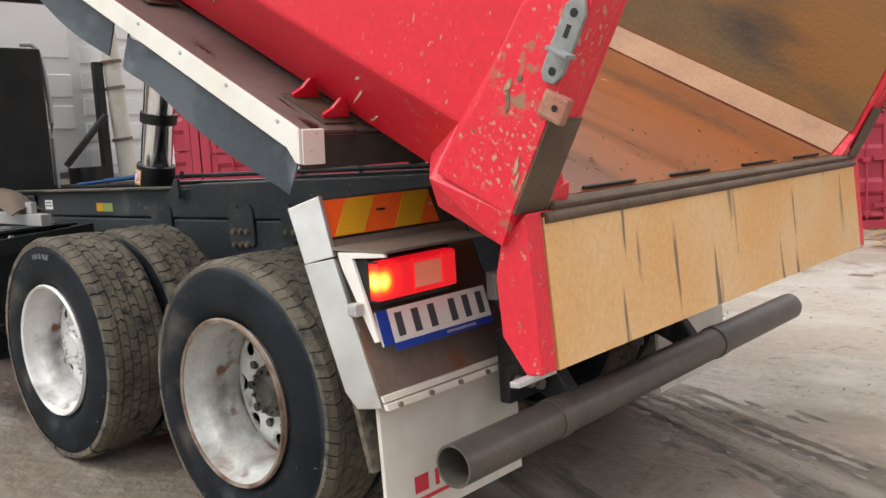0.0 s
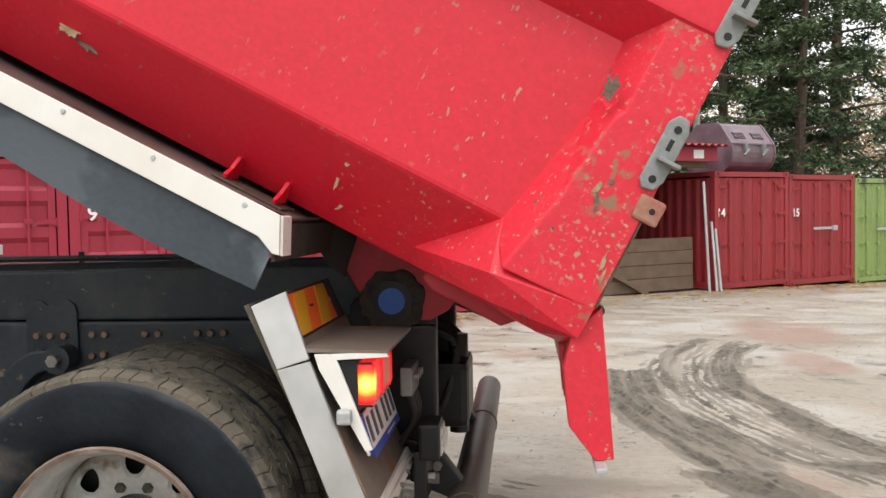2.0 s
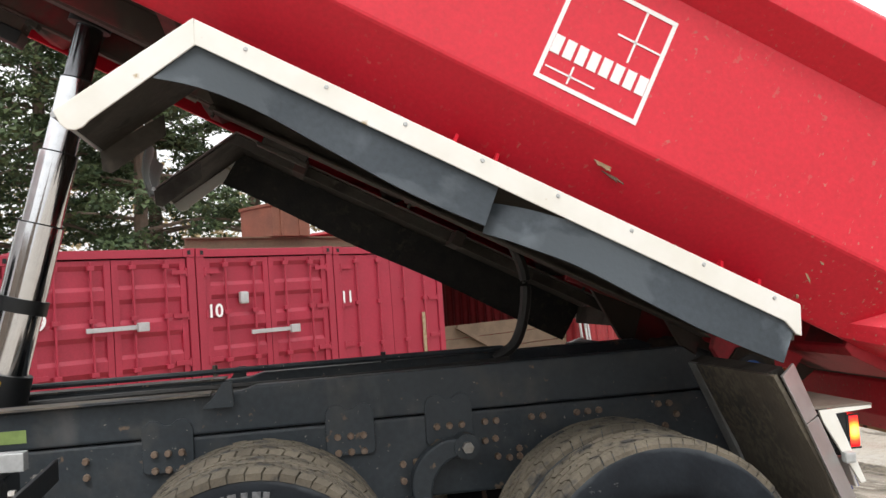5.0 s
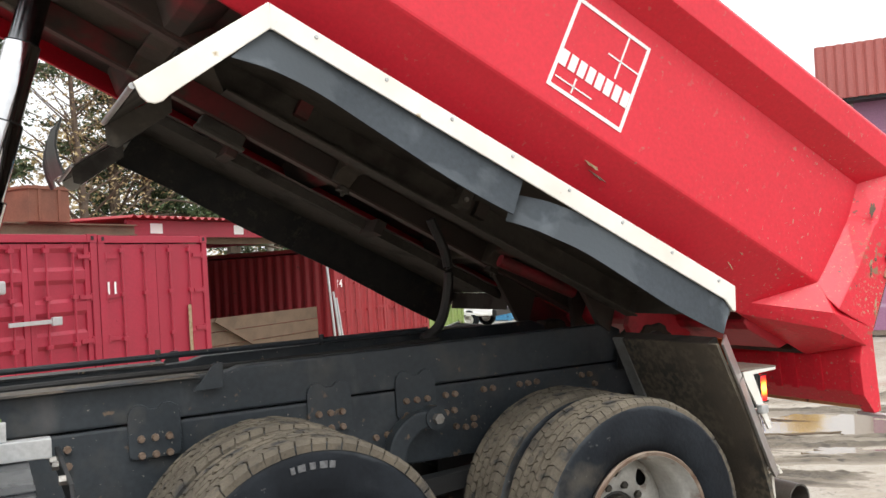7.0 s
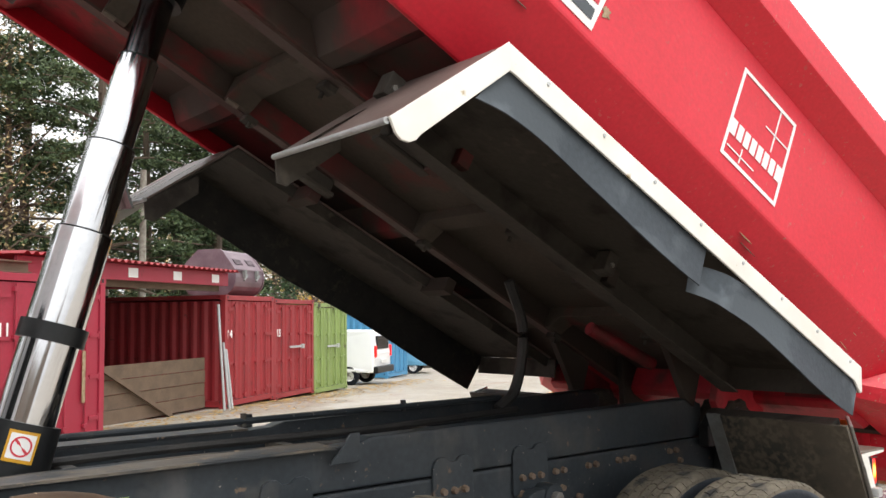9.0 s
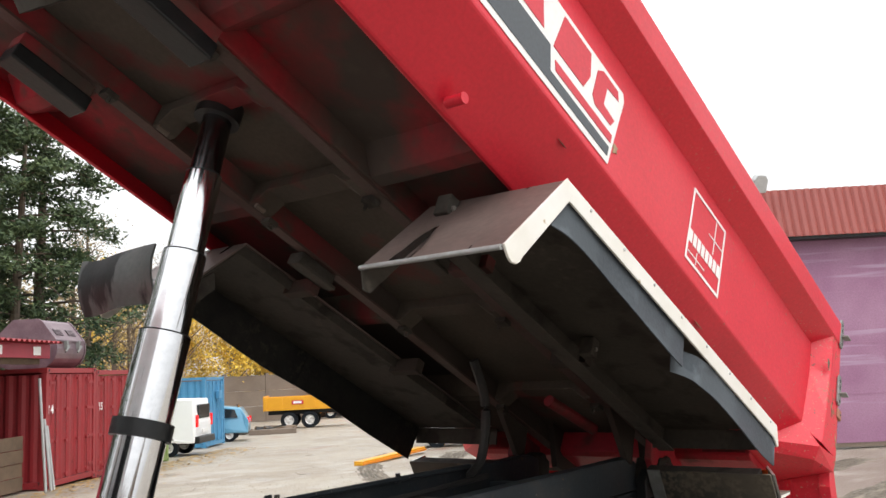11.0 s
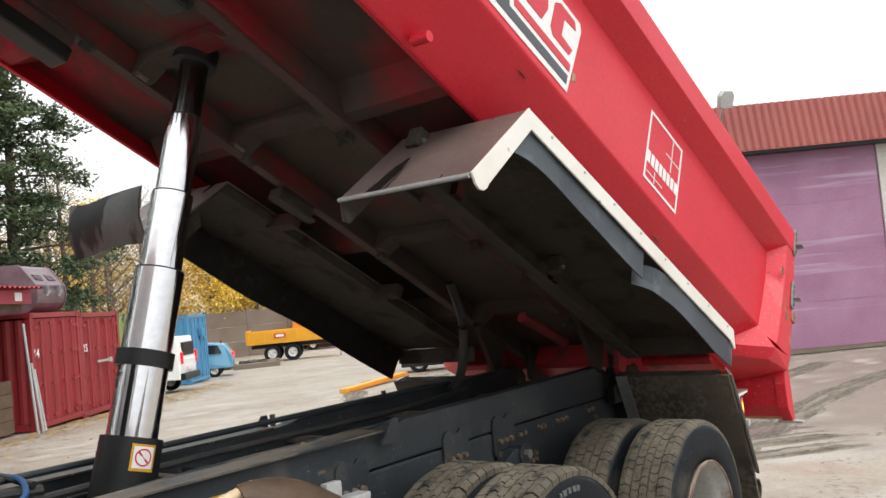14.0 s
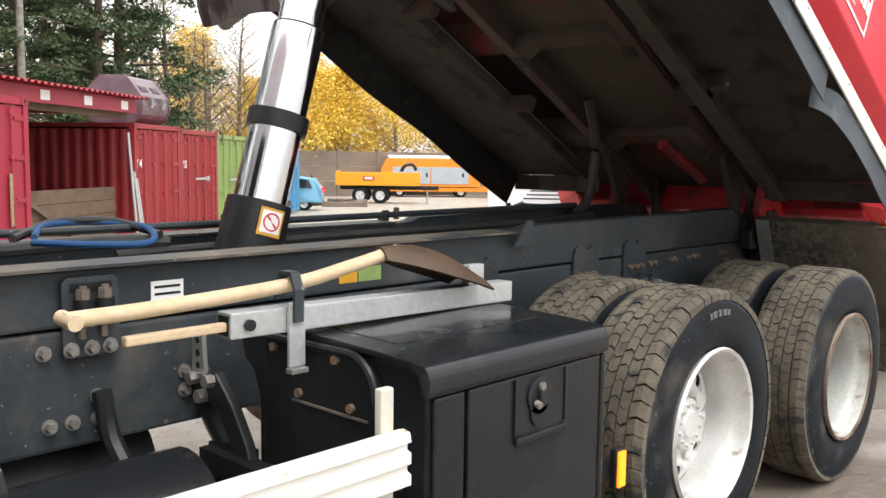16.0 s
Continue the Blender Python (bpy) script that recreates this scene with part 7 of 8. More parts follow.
            # rear ribs take the browner, darker material
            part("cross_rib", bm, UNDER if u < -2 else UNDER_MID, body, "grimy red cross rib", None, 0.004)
            br = block("pipe_bracket", body, SHADE, u + 0.05, u + 0.11, min(s * 0.30, s * 0.36), max(s * 0.30, s * 0.36), 0.196, 0.2238, bevel=0.004)
            rod("bracket_stud", br, SHADE, (u + 0.08, s * 0.31, 0.17), (u + 0.08, s * 0.31, 0.1955), 0.009, n=8)
        # far web and gussets take darker reds in place of the shade there
        web2 = plate("pivot_web", body, WEB if s < 0 else GRIMY_SHADED_RED, [(-0.06, 0.2345), (0.46, 0.2345), (0.37, 0.195), (0.35, 0.10), (0.31, 0.04), (0.22, 0.0), (0.06, 0.0), (-0.03, 0.06)], min(s * 0.463, s * 0.505), max(s * 0.463, s * 0.505), label="red pivot web", bevel=0.006)
        plate("web_gusset", web2, UNDER, [(-0.40, 0.223), (-0.07, 0.223), (-0.04, 0.02), (-0.12, 0.03)], min(s * 0.36, s * 0.40), max(s * 0.36, s * 0.40), label="dull red gusset", bevel=0.006)
        plate("rear_brace", body, UNDER, [(0.10, 0.346), (0.62, 0.346), (0.50, 0.12), (0.25, 0.10)], min(s * 0.30, s * 0.34), max(s * 0.30, s * 0.34))
    for u, wide in ((-3.20, 0.10), (-2.62, 0.12), (-1.5, 0.10), (-0.5, 0.10)):
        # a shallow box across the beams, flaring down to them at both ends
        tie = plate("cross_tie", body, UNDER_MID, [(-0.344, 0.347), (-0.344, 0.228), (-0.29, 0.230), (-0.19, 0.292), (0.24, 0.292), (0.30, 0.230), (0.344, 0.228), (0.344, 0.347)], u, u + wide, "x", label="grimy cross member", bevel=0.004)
        if u < -2:
            rod("tie_pin", tie, RUSTY, (u - 0.004, 0.27, 0.205), (u + 0.05, 0.27, 0.205), 0.012, n=8)
    beam = plate("rear_cross_member", body, WEB, [(0.25, 0.3465), (0.25, 0.215), (0.29, 0.195), (0.52, 0.195), (0.56, 0.236), (0.56, 0.3465)], -0.965, 0.965, label="red rear cross member", bevel=0.008)
    for q in (-1, 1):
        # flat darker plates that draw the shade of pressed recesses
        block("pressed_recess", beam, GRIMY_SHADED_RED, 0.2485, 0.2497, min(q * 0.68, q * 0.94), max(q * 0.68, q * 0.94), 0.228, 0.300, "darker red panel standing in for a recess")
    rod("ram_head_ring", body, BLACK, (-3.09, 0.045, 0.265), (-3.10, 0.045, 0.3465), 0.095, label="dark ram head", n=28)
    rod("stay_bar", body, GRIMY_SHADED_RED, (-0.66, -0.165, 0.14), (-0.20, -0.20, 0.17), 0.033, label="red safety stay")
    fl = rod("filter_can", body, SHADE, (-4.02, 0.02, 0.27), (-3.86, 0.04, 0.17), 0.10, label="pale canister with orange cover")
    rod("canister_band", fl, ORANGE, (-3.95, 0.029, 0.226), (-3.91, 0.033, 0.201), 0.104, label="orange band")
    rod("side_pin", body, RED, (-2.86, -1.02, 0.245), (-2.86, -1.10, 0.245), 0.022, label="red pin")
    block("rear_sill", body, SILL, 0.676, 0.712, -1.15, 1.15, 0.385, 0.411, "mud-caked rear sill", bevel=0.008)
    rod("gate_hinge", body, SILL, (0.722, -1.2, 0.382), (0.722, 1.2, 0.382), 0.015)
    for y in (-0.95, -0.45, 0.1, 0.6):
        block("sill_slot", body, BLACK, 0.655, 0.662, y, y + 0.28, 0.408, 0.4165)
    rnd = random.Random(12)
    bm = bmesh.new()
    for k in range(150):
        far = rnd.random() ** 3
        c = Vector((0.66 - 1.6 * far, rnd.uniform(-1.1, 1.1), 0.409))
        q = rnd.uniform(0.003, 0.011) * (1 - 0.5 * far)
        vs = [bm.verts.new(c + Vector((rnd.uniform(-q, q), rnd.uniform(-q, q), h * q))) for h in (-0.2, 0.1, 0.4, 0.8)]
        for f in ((0, 1, 2), (0, 2, 3), (0, 3, 1), (1, 3, 2)):
            bm.faces.new([vs[j] for j in f])
    tagged(part("grit", bm, MUD, body, "scattered grit on the floor"), kind="stuff")
    # tail lip, swung open about its hinge
    lip = pose(0.715, 0, 0.375, 0, -32.7, 0)
    gate = plate("tail_lip", body, POST, [(0.0, 0.02), (-0.055, -0.03), (-0.085, -0.12), (-0.085, -0.27), (-0.03, -0.352), (0.0, -0.352)], -1.21, 1.21, label="red tail lip swung open on its hinge", bevel=0.006, m=lip)
    block("lip_face", gate, GATE_IN, 0.0005, 0.012, -1.205, 1.205, -0.376, 0.004, "scoured tan inner face")
    for s in (-1, 1):
        plate("lip_ear", gate, POST, [(0.012, 0.02), (-0.07, -0.04), (-0.10, -0.13), (-0.10, -0.28), (-0.04, -0.375), (0.008, -0.375)], min(s * 1.211, s * 1.275), max(s * 1.211, s * 1.275), label="red lip end plate", bevel=0.004)
        block("lip_latch", gate, GALV, -0.045, -0.015, min(s * 1.18, s * 1.34), max(s * 1.18, s * 1.34), -0.392, -0.376, "bare steel latch tongue", bevel=0.004)
    for y in (-1.05, -0.9, -0.8):
        block("lip_rib", gate, POST, -0.095, -0.086, y, y + 0.04, -0.28, -0.10)
    # bare and muddy patches where the paint is gone
    def patch(u, v, ru, rv, face, mat, seed, turn=0.0):
        bm = bmesh.new()
        n = 34
        pts = []
        for i in range(n):
            a = 2 * math.pi * i / n
            k = 0.75 + 0.55 * noise.noise((math.cos(a) * 1.6, math.sin(a) * 1.6, seed)) + 0.35 * noise.noise((math.cos(a) * 6, math.sin(a) * 6, seed + 9))
            p, q = ru * k * math.cos(a), rv * k * math.sin(a)
            c, d = math.cos(radians(turn)), math.sin(radians(turn))
            pts.append((p * c - q * d, p * d + q * c))
        prism(bm, pts, -0.0012, 0.0012, "y")
        if face == "chamfer":
            m = pose(u, -0.98 - (v - 0.235) * 0.22 / 0.245 - 0.0012, v, -41.9, 0, 0)
        else:
            m = pose(u, -1.2020 if face == "side" else -1.3030, v)
        part("paint_scar", bm, mat, body, "bare patch where the red paint is gone", m)
    patch(-0.945, 0.40, 0.045, 0.035, "chamfer", TAN_SCAR, 1.0)
    patch(-0.905, 0.380, 0.060, 0.018, "chamfer", MUD, 2.0, -22)
    patch(0.475, 0.90, 0.024, 0.034, "post", MUD, 3.0)
    patch(0.66, 0.50, 0.006, 0.035, "post", TAN_SCAR, 4.0, 8)
    patch(0.675, 0.47, 0.005, 0.03, "post", TAN_SCAR, 14.0, 4)
    patch(0.56, 0.66, 0.010, 0.020, "post", TAN_SCAR, 5.0, -14)
    patch(0.585, 0.69, 0.009, 0.012, "post", MUD, 16.0, 30)
    patch(0.575, 0.63, 0.010, 0.028, "post", MUD, 6.0, 20)
    patch(-2.35, 0.43, 0.035, 0.022, "chamfer", MUD, 7.0)
    patch(-0.08, 0.37, 0.008, 0.05, "chamfer", TAN_SCAR, 8.0, 14)
    patch(-0.05, 0.30, 0.006, 0.035, "chamfer", TAN_SCAR, 9.0, -10)
    patch(-0.065, 0.42, 0.010, 0.014, "chamfer", TAN_SCAR, 18.0)
    patch(-2.05, 0.62, 0.030, 0.024, "side", TAN_SCAR, 10.0)
    # lettering-free emblem: a white square outline with bars
    Y = -1.2015
    def mark(x0, x1, z0, z1, mat=DECAL, label="", y=Y):
        return block("emblem_bar", body, mat, x0, x1, y - 0.002, y, z0, z1, label)
    a0, a1, b0, b1 = -1.315, -0.916, 0.551, 0.953
    for x0, x1, z0, z1 in ((a0, a1, b0, b0 + 0.016), (a0, a1, b1 - 0.016, b1), (a0, a0 + 0.016, b0 + 0.0165, b1 - 0.0165), (a1 - 0.016, a1, b0 + 0.0165, b1 - 0.0165)):
        mark(x0, x1, z0, z1, DECAL, "white emblem outline")
    for k in range(8):
        mark(-1.298 + 0.047 * k, -1.263 + 0.047 * k, 0.655, 0.722)
    mark(-1.29, -1.10, 0.600, 0.606)
    mark(-1.20, -1.193, 0.575, 0.640)
    mark(-1.035, -1.027, 0.74, 0.936)
    mark(-1.10, -0.932, 0.815, 0.822)
    plate("emblem_panel", body, DECAL, [(-3.15, 0.515), (-2.081, 0.515), (-2.055, 0.87), (-2.075, 0.905), (-3.15, 0.905)], Y - 0.002, Y, label="white emblem panel")
    def inlay(pts, mat):
        plate("emblem_shape", body, mat, pts, Y - 0.0045, Y - 0.0025)
    inlay([(-3.12, 0.545), (-2.10, 0.545), (-2.10, 0.59), (-2.58, 0.59), (-2.62, 0.69), (-3.12, 0.69)], DGREY)
    inlay([(-2.55, 0.615), (-2.095, 0.615), (-2.095, 0.655), (-2.57, 0.655)], RDECAL)
    inlay([(-2.60, 0.70), (-2.36, 0.70), (-2.33, 0.78), (-2.36, 0.88), (-2.58, 0.88)], RDECAL)
    inlay([(-2.29, 0.72), (-2.26, 0.69), (-2.12, 0.69), (-2.10, 0.73), (-2.20, 0.74), (-2.20, 0.83), (-2.10, 0.84), (-2.12, 0.88), (-2.25, 0.88), (-2.29, 0.85)], RDECAL)
    inlay([(-3.10, 0.72), (-2.68, 0.72), (-2.75, 0.88), (-3.10, 0.88)], RDECAL)
    return body


tipper_body()


def mudguard(s):
    """Long mudguard hung under the body: top sheet, folded front, edge trim and rubber skirts."""
    def span(y0, y1):
        return (y0, y1) if s < 0 else (-y1, -y0)
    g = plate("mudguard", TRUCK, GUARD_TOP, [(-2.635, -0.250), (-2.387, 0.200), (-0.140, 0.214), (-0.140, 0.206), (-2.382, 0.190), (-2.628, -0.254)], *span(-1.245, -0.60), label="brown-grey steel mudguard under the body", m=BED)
    # the lower skin is darker than the top sheet: grime plus painted shade
    plate("inner_skin", g, SHADE, [(-2.625, -0.252), (-2.379, 0.187), (-0.145, 0.203), (-0.145, 0.197), (-2.374, 0.181), (-2.618, -0.255)], *span(-1.236, -0.61), label="grimy mudguard lining, darkened for shade")
    plate("edge_trim", g, TRIM, [(-2.384, 0.206), (-0.143, 0.221), (-0.097, 0.124), (-0.118, 0.120), (-0.172, 0.144), (-2.33, 0.132), (-2.352, 0.130)], *span(-1.256, -1.246), label="pale aluminium edge trim", bevel=0.003)
    plate("edge_trim", g, TRIM, [(-2.387, 0.208), (-2.345, 0.131), (-2.528, -0.228), (-2.535, -0.252), (-2.552, -0.272), (-2.576, -0.280), (-2.600, -0.274), (-2.637, -0.246)], *span(-1.258, -1.247), label="pale aluminium edge trim", bevel=0.003)
    plate("trim_end", g, TRIM, [(-0.143, 0.220), (-0.135, 0.220), (-0.090, 0.125), (-0.098, 0.123)], *span(-1.245, -1.16), label="pale trim end")
    rv = finish("rivet", (lambda b: (tube(b, (0, 0, 0), (0, -0.004, 0), 0.008, 0.006, 8), b)[1])(bmesh.new()), GALV)
    for k in range(8):
        u = -2.2 + 0.28 * k
        part("rivet", rv, GALV, g, "", pose(u, s * 1.256, 0.188 + 0.0065 * (u + 2.38), 0, 0, 0 if s < 0 else 180))
    rod("front_lip", g, GALV, (-2.634, s * 0.60, -0.254), (-2.634, s * 1.245, -0.254), 0.010, label="rolled front edge")
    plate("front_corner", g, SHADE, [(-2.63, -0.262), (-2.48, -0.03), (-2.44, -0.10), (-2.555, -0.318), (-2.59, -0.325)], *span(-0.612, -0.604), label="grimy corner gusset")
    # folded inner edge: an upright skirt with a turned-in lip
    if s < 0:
        plate("inner_skirt", g, SHADE, [(-2.40, 0.150), (-2.372, 0.184), (-0.146, 0.198), (-0.146, 0.075), (-2.30, 0.060)], *span(-0.622, -0.612), label="grimy inner skirt, darkened for shade")
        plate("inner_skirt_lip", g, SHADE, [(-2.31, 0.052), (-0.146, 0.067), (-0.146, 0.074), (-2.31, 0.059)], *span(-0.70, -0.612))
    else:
        plate("inner_skirt", g, SHADE, [(-2.40, 0.130), (-2.372, 0.184), (-0.146, 0.198), (-0.146, 0.150), (-2.35, 0.135)], *span(-0.622, -0.612), label="grimy inner skirt, darkened for shade")
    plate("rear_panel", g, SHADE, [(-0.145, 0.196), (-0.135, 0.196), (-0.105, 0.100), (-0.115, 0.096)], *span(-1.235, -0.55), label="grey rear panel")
    for u in (-2.0, -1.1):
        block("hanger", g, UNDER, u - 0.03, u + 0.03, *span(-0.66, -0.45), 0.12, 0.198, bevel=0.004)
    # clamps that hold the lining to its hanger tube
    for u in ((-2.44, -1.25) if s < 0 else ()):
        cl = block("clamp", g, SHADE, u - 0.03, u + 0.03, *span(-0.78, -0.71), 0.085, 0.175, bevel=0.006)
        rod("clamp_bolt", cl, GREYBOLT, (u, s * 0.70, 0.12), (u, s * 0.79, 0.12), 0.011, n=8)
    mat = FLAP if s < 0 else BLACKFLAP
    def skirt(top_edge, low_edge, y, label, curl=0.0):
        bm = bmesh.new()
        rows = []
        for (u, v), (p, q) in zip(top_edge, low_edge):
            b = 0.008 * math.sin(u * 7)
            c = curl * max(0.0, 1 - (u - top_edge[0][0]) / 0.16) ** 2
            rows.append([bm.verts.new((u + (p - u) * t, s * (y - c + t * t * (0.010 + b)), v + (q - v) * t)) for t in (0, 0.33, 0.66, 1)])
        for r0, r1 in zip(rows, rows[1:]):
            for k in range(3):
                bm.faces.new((r0[k], r1[k], r1[k + 1], r0[k + 1]))
        bmesh.ops.recalc_face_normals(bm, faces=bm.faces)
        bmesh.ops.solidify(bm, geom=list(bm.faces), thickness=0.006)
        part("rubber_skirt", bm, mat, g, label, None, 0, True)
    def edge(pts, n=5):
        return [(p.x, p.y) for p in smooth_path([(u, v, 0) for u, v in pts], n)]
    word = "grey rubber skirt" if s < 0 else "black rubber skirt"
    if s < 0:
        skirt(edge([(-2.345, 0.150), (-2.24, 0.152), (-2.06, 0.154), (-1.83, 0.156), (-1.6, 0.158), (-1.42, 0.16), (-1.275, 0.16)]), edge([(-2.415, -0.020), (-2.28, 0.014), (-2.10, 0.028), (-1.86, 0.013), (-1.60, -0.005), (-1.42, -0.006), (-1.262, 0.002)]), 1.238, word)
        skirt(edge([(-1.262, 0.095), (-1.1, 0.125), (-0.92, 0.152), (-0.7, 0.165), (-0.5, 0.168), (-0.3, 0.17), (-0.125, 0.172)]), edge([(-1.252, -0.014), (-1.1, -0.002), (-0.92, 0.011), (-0.66, 0.000), (-0.45, -0.006), (-0.25, 0.002), (-0.117, 0.010)]), 1.243, word, 0.065)
    else:
        for a, b, y in ((-2.40, -1.27, 1.238), (-1.275, -0.13, 1.234)):
            us = [a + (b - a) * i / 8 for i in range(9)]
            skirt([(u, 0.197) for u in us], [(u - 0.02, -0.032 + 0.006 * math.sin(u * 5)) for u in us], y, word)
        bm = bmesh.new()
        rows = []
        for i in range(9):
            t = i / 8
            rows.append([bm.verts.new((-1.925 - 0.035 * math.sin(3.1 * q) - 0.02 * t + 0.012 * math.sin(9 * t), 0.66 + 0.61 * t + 0.02 * q, 2.165 + 0.275 * q + 0.015 * math.sin(5 * t + q))) for q in (0, 0.25, 0.5, 0.75, 1)])
        for r0, r1 in zip(rows, rows[1:]):
            for k in range(4):
                bm.faces.new((r0[k], r1[k], r1[k + 1], r0[k + 1]))
        bmesh.ops.recalc_face_normals(bm, faces=bm.faces)
        bmesh.ops.solidify(bm, geom=list(bm.faces), thickness=0.010)
        bmesh.ops.transform(bm, matrix=BED.inverted(), verts=bm.verts)
        part("loose_flap", bm, FLAP_OLD, g, "upright dark rubber flap", None, 0, True)


mudguard(-1)
mudguard(1)


def ram():
    """Telescopic cylinder from the chassis to the body."""
    a, b = Vector((-2.545, 0.045, 1.10)), Vector((-2.023, 0.045, 2.95))
    d = (b - a).normalized()
    def at(z):
        return a + d * ((z - a.z) / d.z)
    base = rod("ram_base", TRUCK, BLACK, at(1.02), at(1.352), 0.125, 0.118, "black ram base collar", n=36)
    for i, (z0, z1, r) in enumerate(((1.352, 1.988, 0.097), (1.988, 2.303, 0.084), (2.303, 2.632, 0.072), (2.632, 2.96, 0.061))):
        # the last stage takes the chrome darkened for reflections
        st = rod("ram_stage", TRUCK, CHROME if i < 3 else CHROME_DARK, at(z0), at(z1), r, label="polished chrome ram stage" if i < 3 else "top ram stage in chrome darkened for its reflections", n=48)
        rod("stage_ring", st, BLACK, at(z1), at(z1 + 0.006), r * 0.985, n=36)
    rod("ram_band", TRUCK, BLACK, at(1.612), at(1.672), 0.112, label="black rubber band", n=36)
    rod("ram_socket", TRUCK, BLACK, at(2.93), at(3.02), 0.066, label="dark ram socket", n=28)
    # warning sticker wrapped on the collar
    bm = bmesh.new()
    q = d.to_track_quat("Z", "Y").to_matrix().to_4x4()
    def wrap(bm, r, a0, a1, z0, z1):
        pts = []
        for k in range(9):
            t = radians(a0 + (a1 - a0) * k / 8)
            pts.append([bm.verts.new((r * math.cos(t), r * math.sin(t), z)) for z in (z0, z1)])
        for p0, p1 in zip(pts, pts[1:]):
            bm.faces.new((p0[0], p1[0], p1[1], p0[1]))
        return [v for p in pts for v in p]
    vs = wrap(bm, 0.1245, 150, 194, 0.055, 0.155)
    m = Matrix.Translation(at(1.18)) @ q
    part("warning_sticker", bm, YELLOW_R, base, "orange warning sticker", m)
    bm = bmesh.new()
    wrap(bm, 0.1255, 154, 190, 0.066, 0.146)
    part("sticker_field", bm, DECAL, base, "white sticker field", m)
    bm = bmesh.new()
    for k in range(28):
        t0, t1 = 2 * math.pi * k / 28, 2 * math.pi * (k + 1) / 28
        vs = []
        for t, r in ((t0, 0.033), (t1, 0.033), (t1, 0.027), (t0, 0.027)):
            ang = radians(172) + r * math.cos(t) / 0.1265
            vs.append(bm.verts.new((0.1265 * math.cos(ang), 0.1265 * math.sin(ang), 0.106 + r * math.sin(t))))
        bm.faces.new(vs)
    vs = []
    for t, w in ((0.75, 0.004), (0.75, -0.004), (0.75 + math.pi, 0.004), (0.75 + math.pi, -0.004)):
        x, z = 0.028 * math.cos(t) - w * math.sin(t), 0.028 * math.sin(t) + w * math.cos(t)
        ang = radians(172) - x / 0.1265
        vs.append(bm.verts.new((0.1268 * math.cos(ang), 0.1268 * math.sin(ang), 0.106 + z)))
    bm.faces.new(vs)
    part("prohibition_ring", bm, RDECAL, base, "red prohibition ring", m)
    for s in (-1, 1):
        block("ram_cradle_plate", TRUCK, BLACK, -2.80, -2.42, s * 0.2 - 0.02, s * 0.2 + 0.02, 0.85, 1.16, bevel=0.01)
    block("ram_cradle_beam", TRUCK, BLACK, -2.82, -2.72, -0.34, 0.34, 0.95, 1.12, bevel=0.01)


ram()


# ---- cab and side equipment ----
def cab():
    c = plate("cab_shell", TRUCK, WHITE, [(-4.12, 1.28), (-4.10, 3.05), (-4.35, 3.35), (-5.9, 3.30), (-6.25, 2.4), (-6.35, 1.2), (-6.3, 0.6), (-5.9, 0.6), (-5.85, 1.05), (-4.85, 1.05), (-4.8, 1.28)], -1.22, 1.22, label="white truck cab", bevel=0.05)
    for k in range(8):
        block("pressed_rib", c, WHITE, -4.118, -4.096, 0.44, 1.08, 1.36 + k * 0.20, 1.50 + k * 0.20, bevel=0.010)
    for z0, z1 in ((1.66, 1.84), (1.90, 2.08), (2.20, 2.75)):
        block("pressed_panel", c, WHITE, -4.118, -4.098, -1.08, 0.36, z0, z1, bevel=0.010)
    rod("cab_stud", c, BLACK, (-4.10, -0.10, 2.62), (-4.08, -0.10, 2.62), 0.02, n=10)
    for s in (-1, 1):
        plate("side_window", c, GLASSY, [(-4.6, 2.1), (-4.6, 2.75), (-5.5, 2.75), (-5.95, 2.1)], s * 1.222 - 0.004, s * 1.222 + 0.004)
        block("door_handle", c, BLACK, -4.75, -4.6, s * 1.225 - 0.012, s * 1.225 + 0.012, 1.85, 1.9)
    plate("windscreen", c, GLASSY, [(-6.28, 2.4), (-6.0, 3.15), (-5.98, 3.13), (-6.26, 2.38)], -1.05, 1.05)
    b = block("intake_box", TRUCK, BLACK, -3.98, -3.75, -0.60, -0.02, 1.20, 2.22, "black box behind the cab", bevel=0.02)
    hose("grab_rail", TRUCK, GALV, [(-3.80, 0.02, 1.22), (-3.80, 0.02, 1.9), (-3.82, -0.02, 2.22), (-3.85, -0.12, 2.26)], 0.018, "thin steel grab rail")
    hose("grab_rail", TRUCK, GALV, [(-3.90, 0.0, 1.22), (-3.90, 0.0, 1.9), (-3.90, -0.02, 2.2)], 0.014)
    rod("stack_pipe", TRUCK, CREAM, (-3.92, 0.66, 1.12), (-3.92, 0.58, 2.55), 0.07, 0.062, "tan pipe behind the cab", n=24)
    for z in (1.55, 1.95, 2.15):
        rod("pipe_clamp", TRUCK, RUSTY, (-3.92, 0.635 - 0.05 * (z - 1.5), z), (-3.92, 0.632 - 0.05 * (z - 1.5), z + 0.025), 0.078)
    block("pipe_post", TRUCK, BLACK, -3.98, -3.92, 0.46, 0.53, 1.10, 2.16, bevel=0.006)
    rod("cab_strut", TRUCK, BLACK, (-3.9, 0.5, 1.75), (-3.9, 0.15, 1.38), 0.025)
    rod("cab_damper", TRUCK, BLACK, (-4.0, 0.36, 1.10), (-4.0, 0.36, 1.36), 0.14, label="black cab damper")
    block("cab_support", TRUCK, CHASSIS, -4.05, -3.75, -0.8, 1.0, 1.06, 1.12, bevel=0.01)


cab()


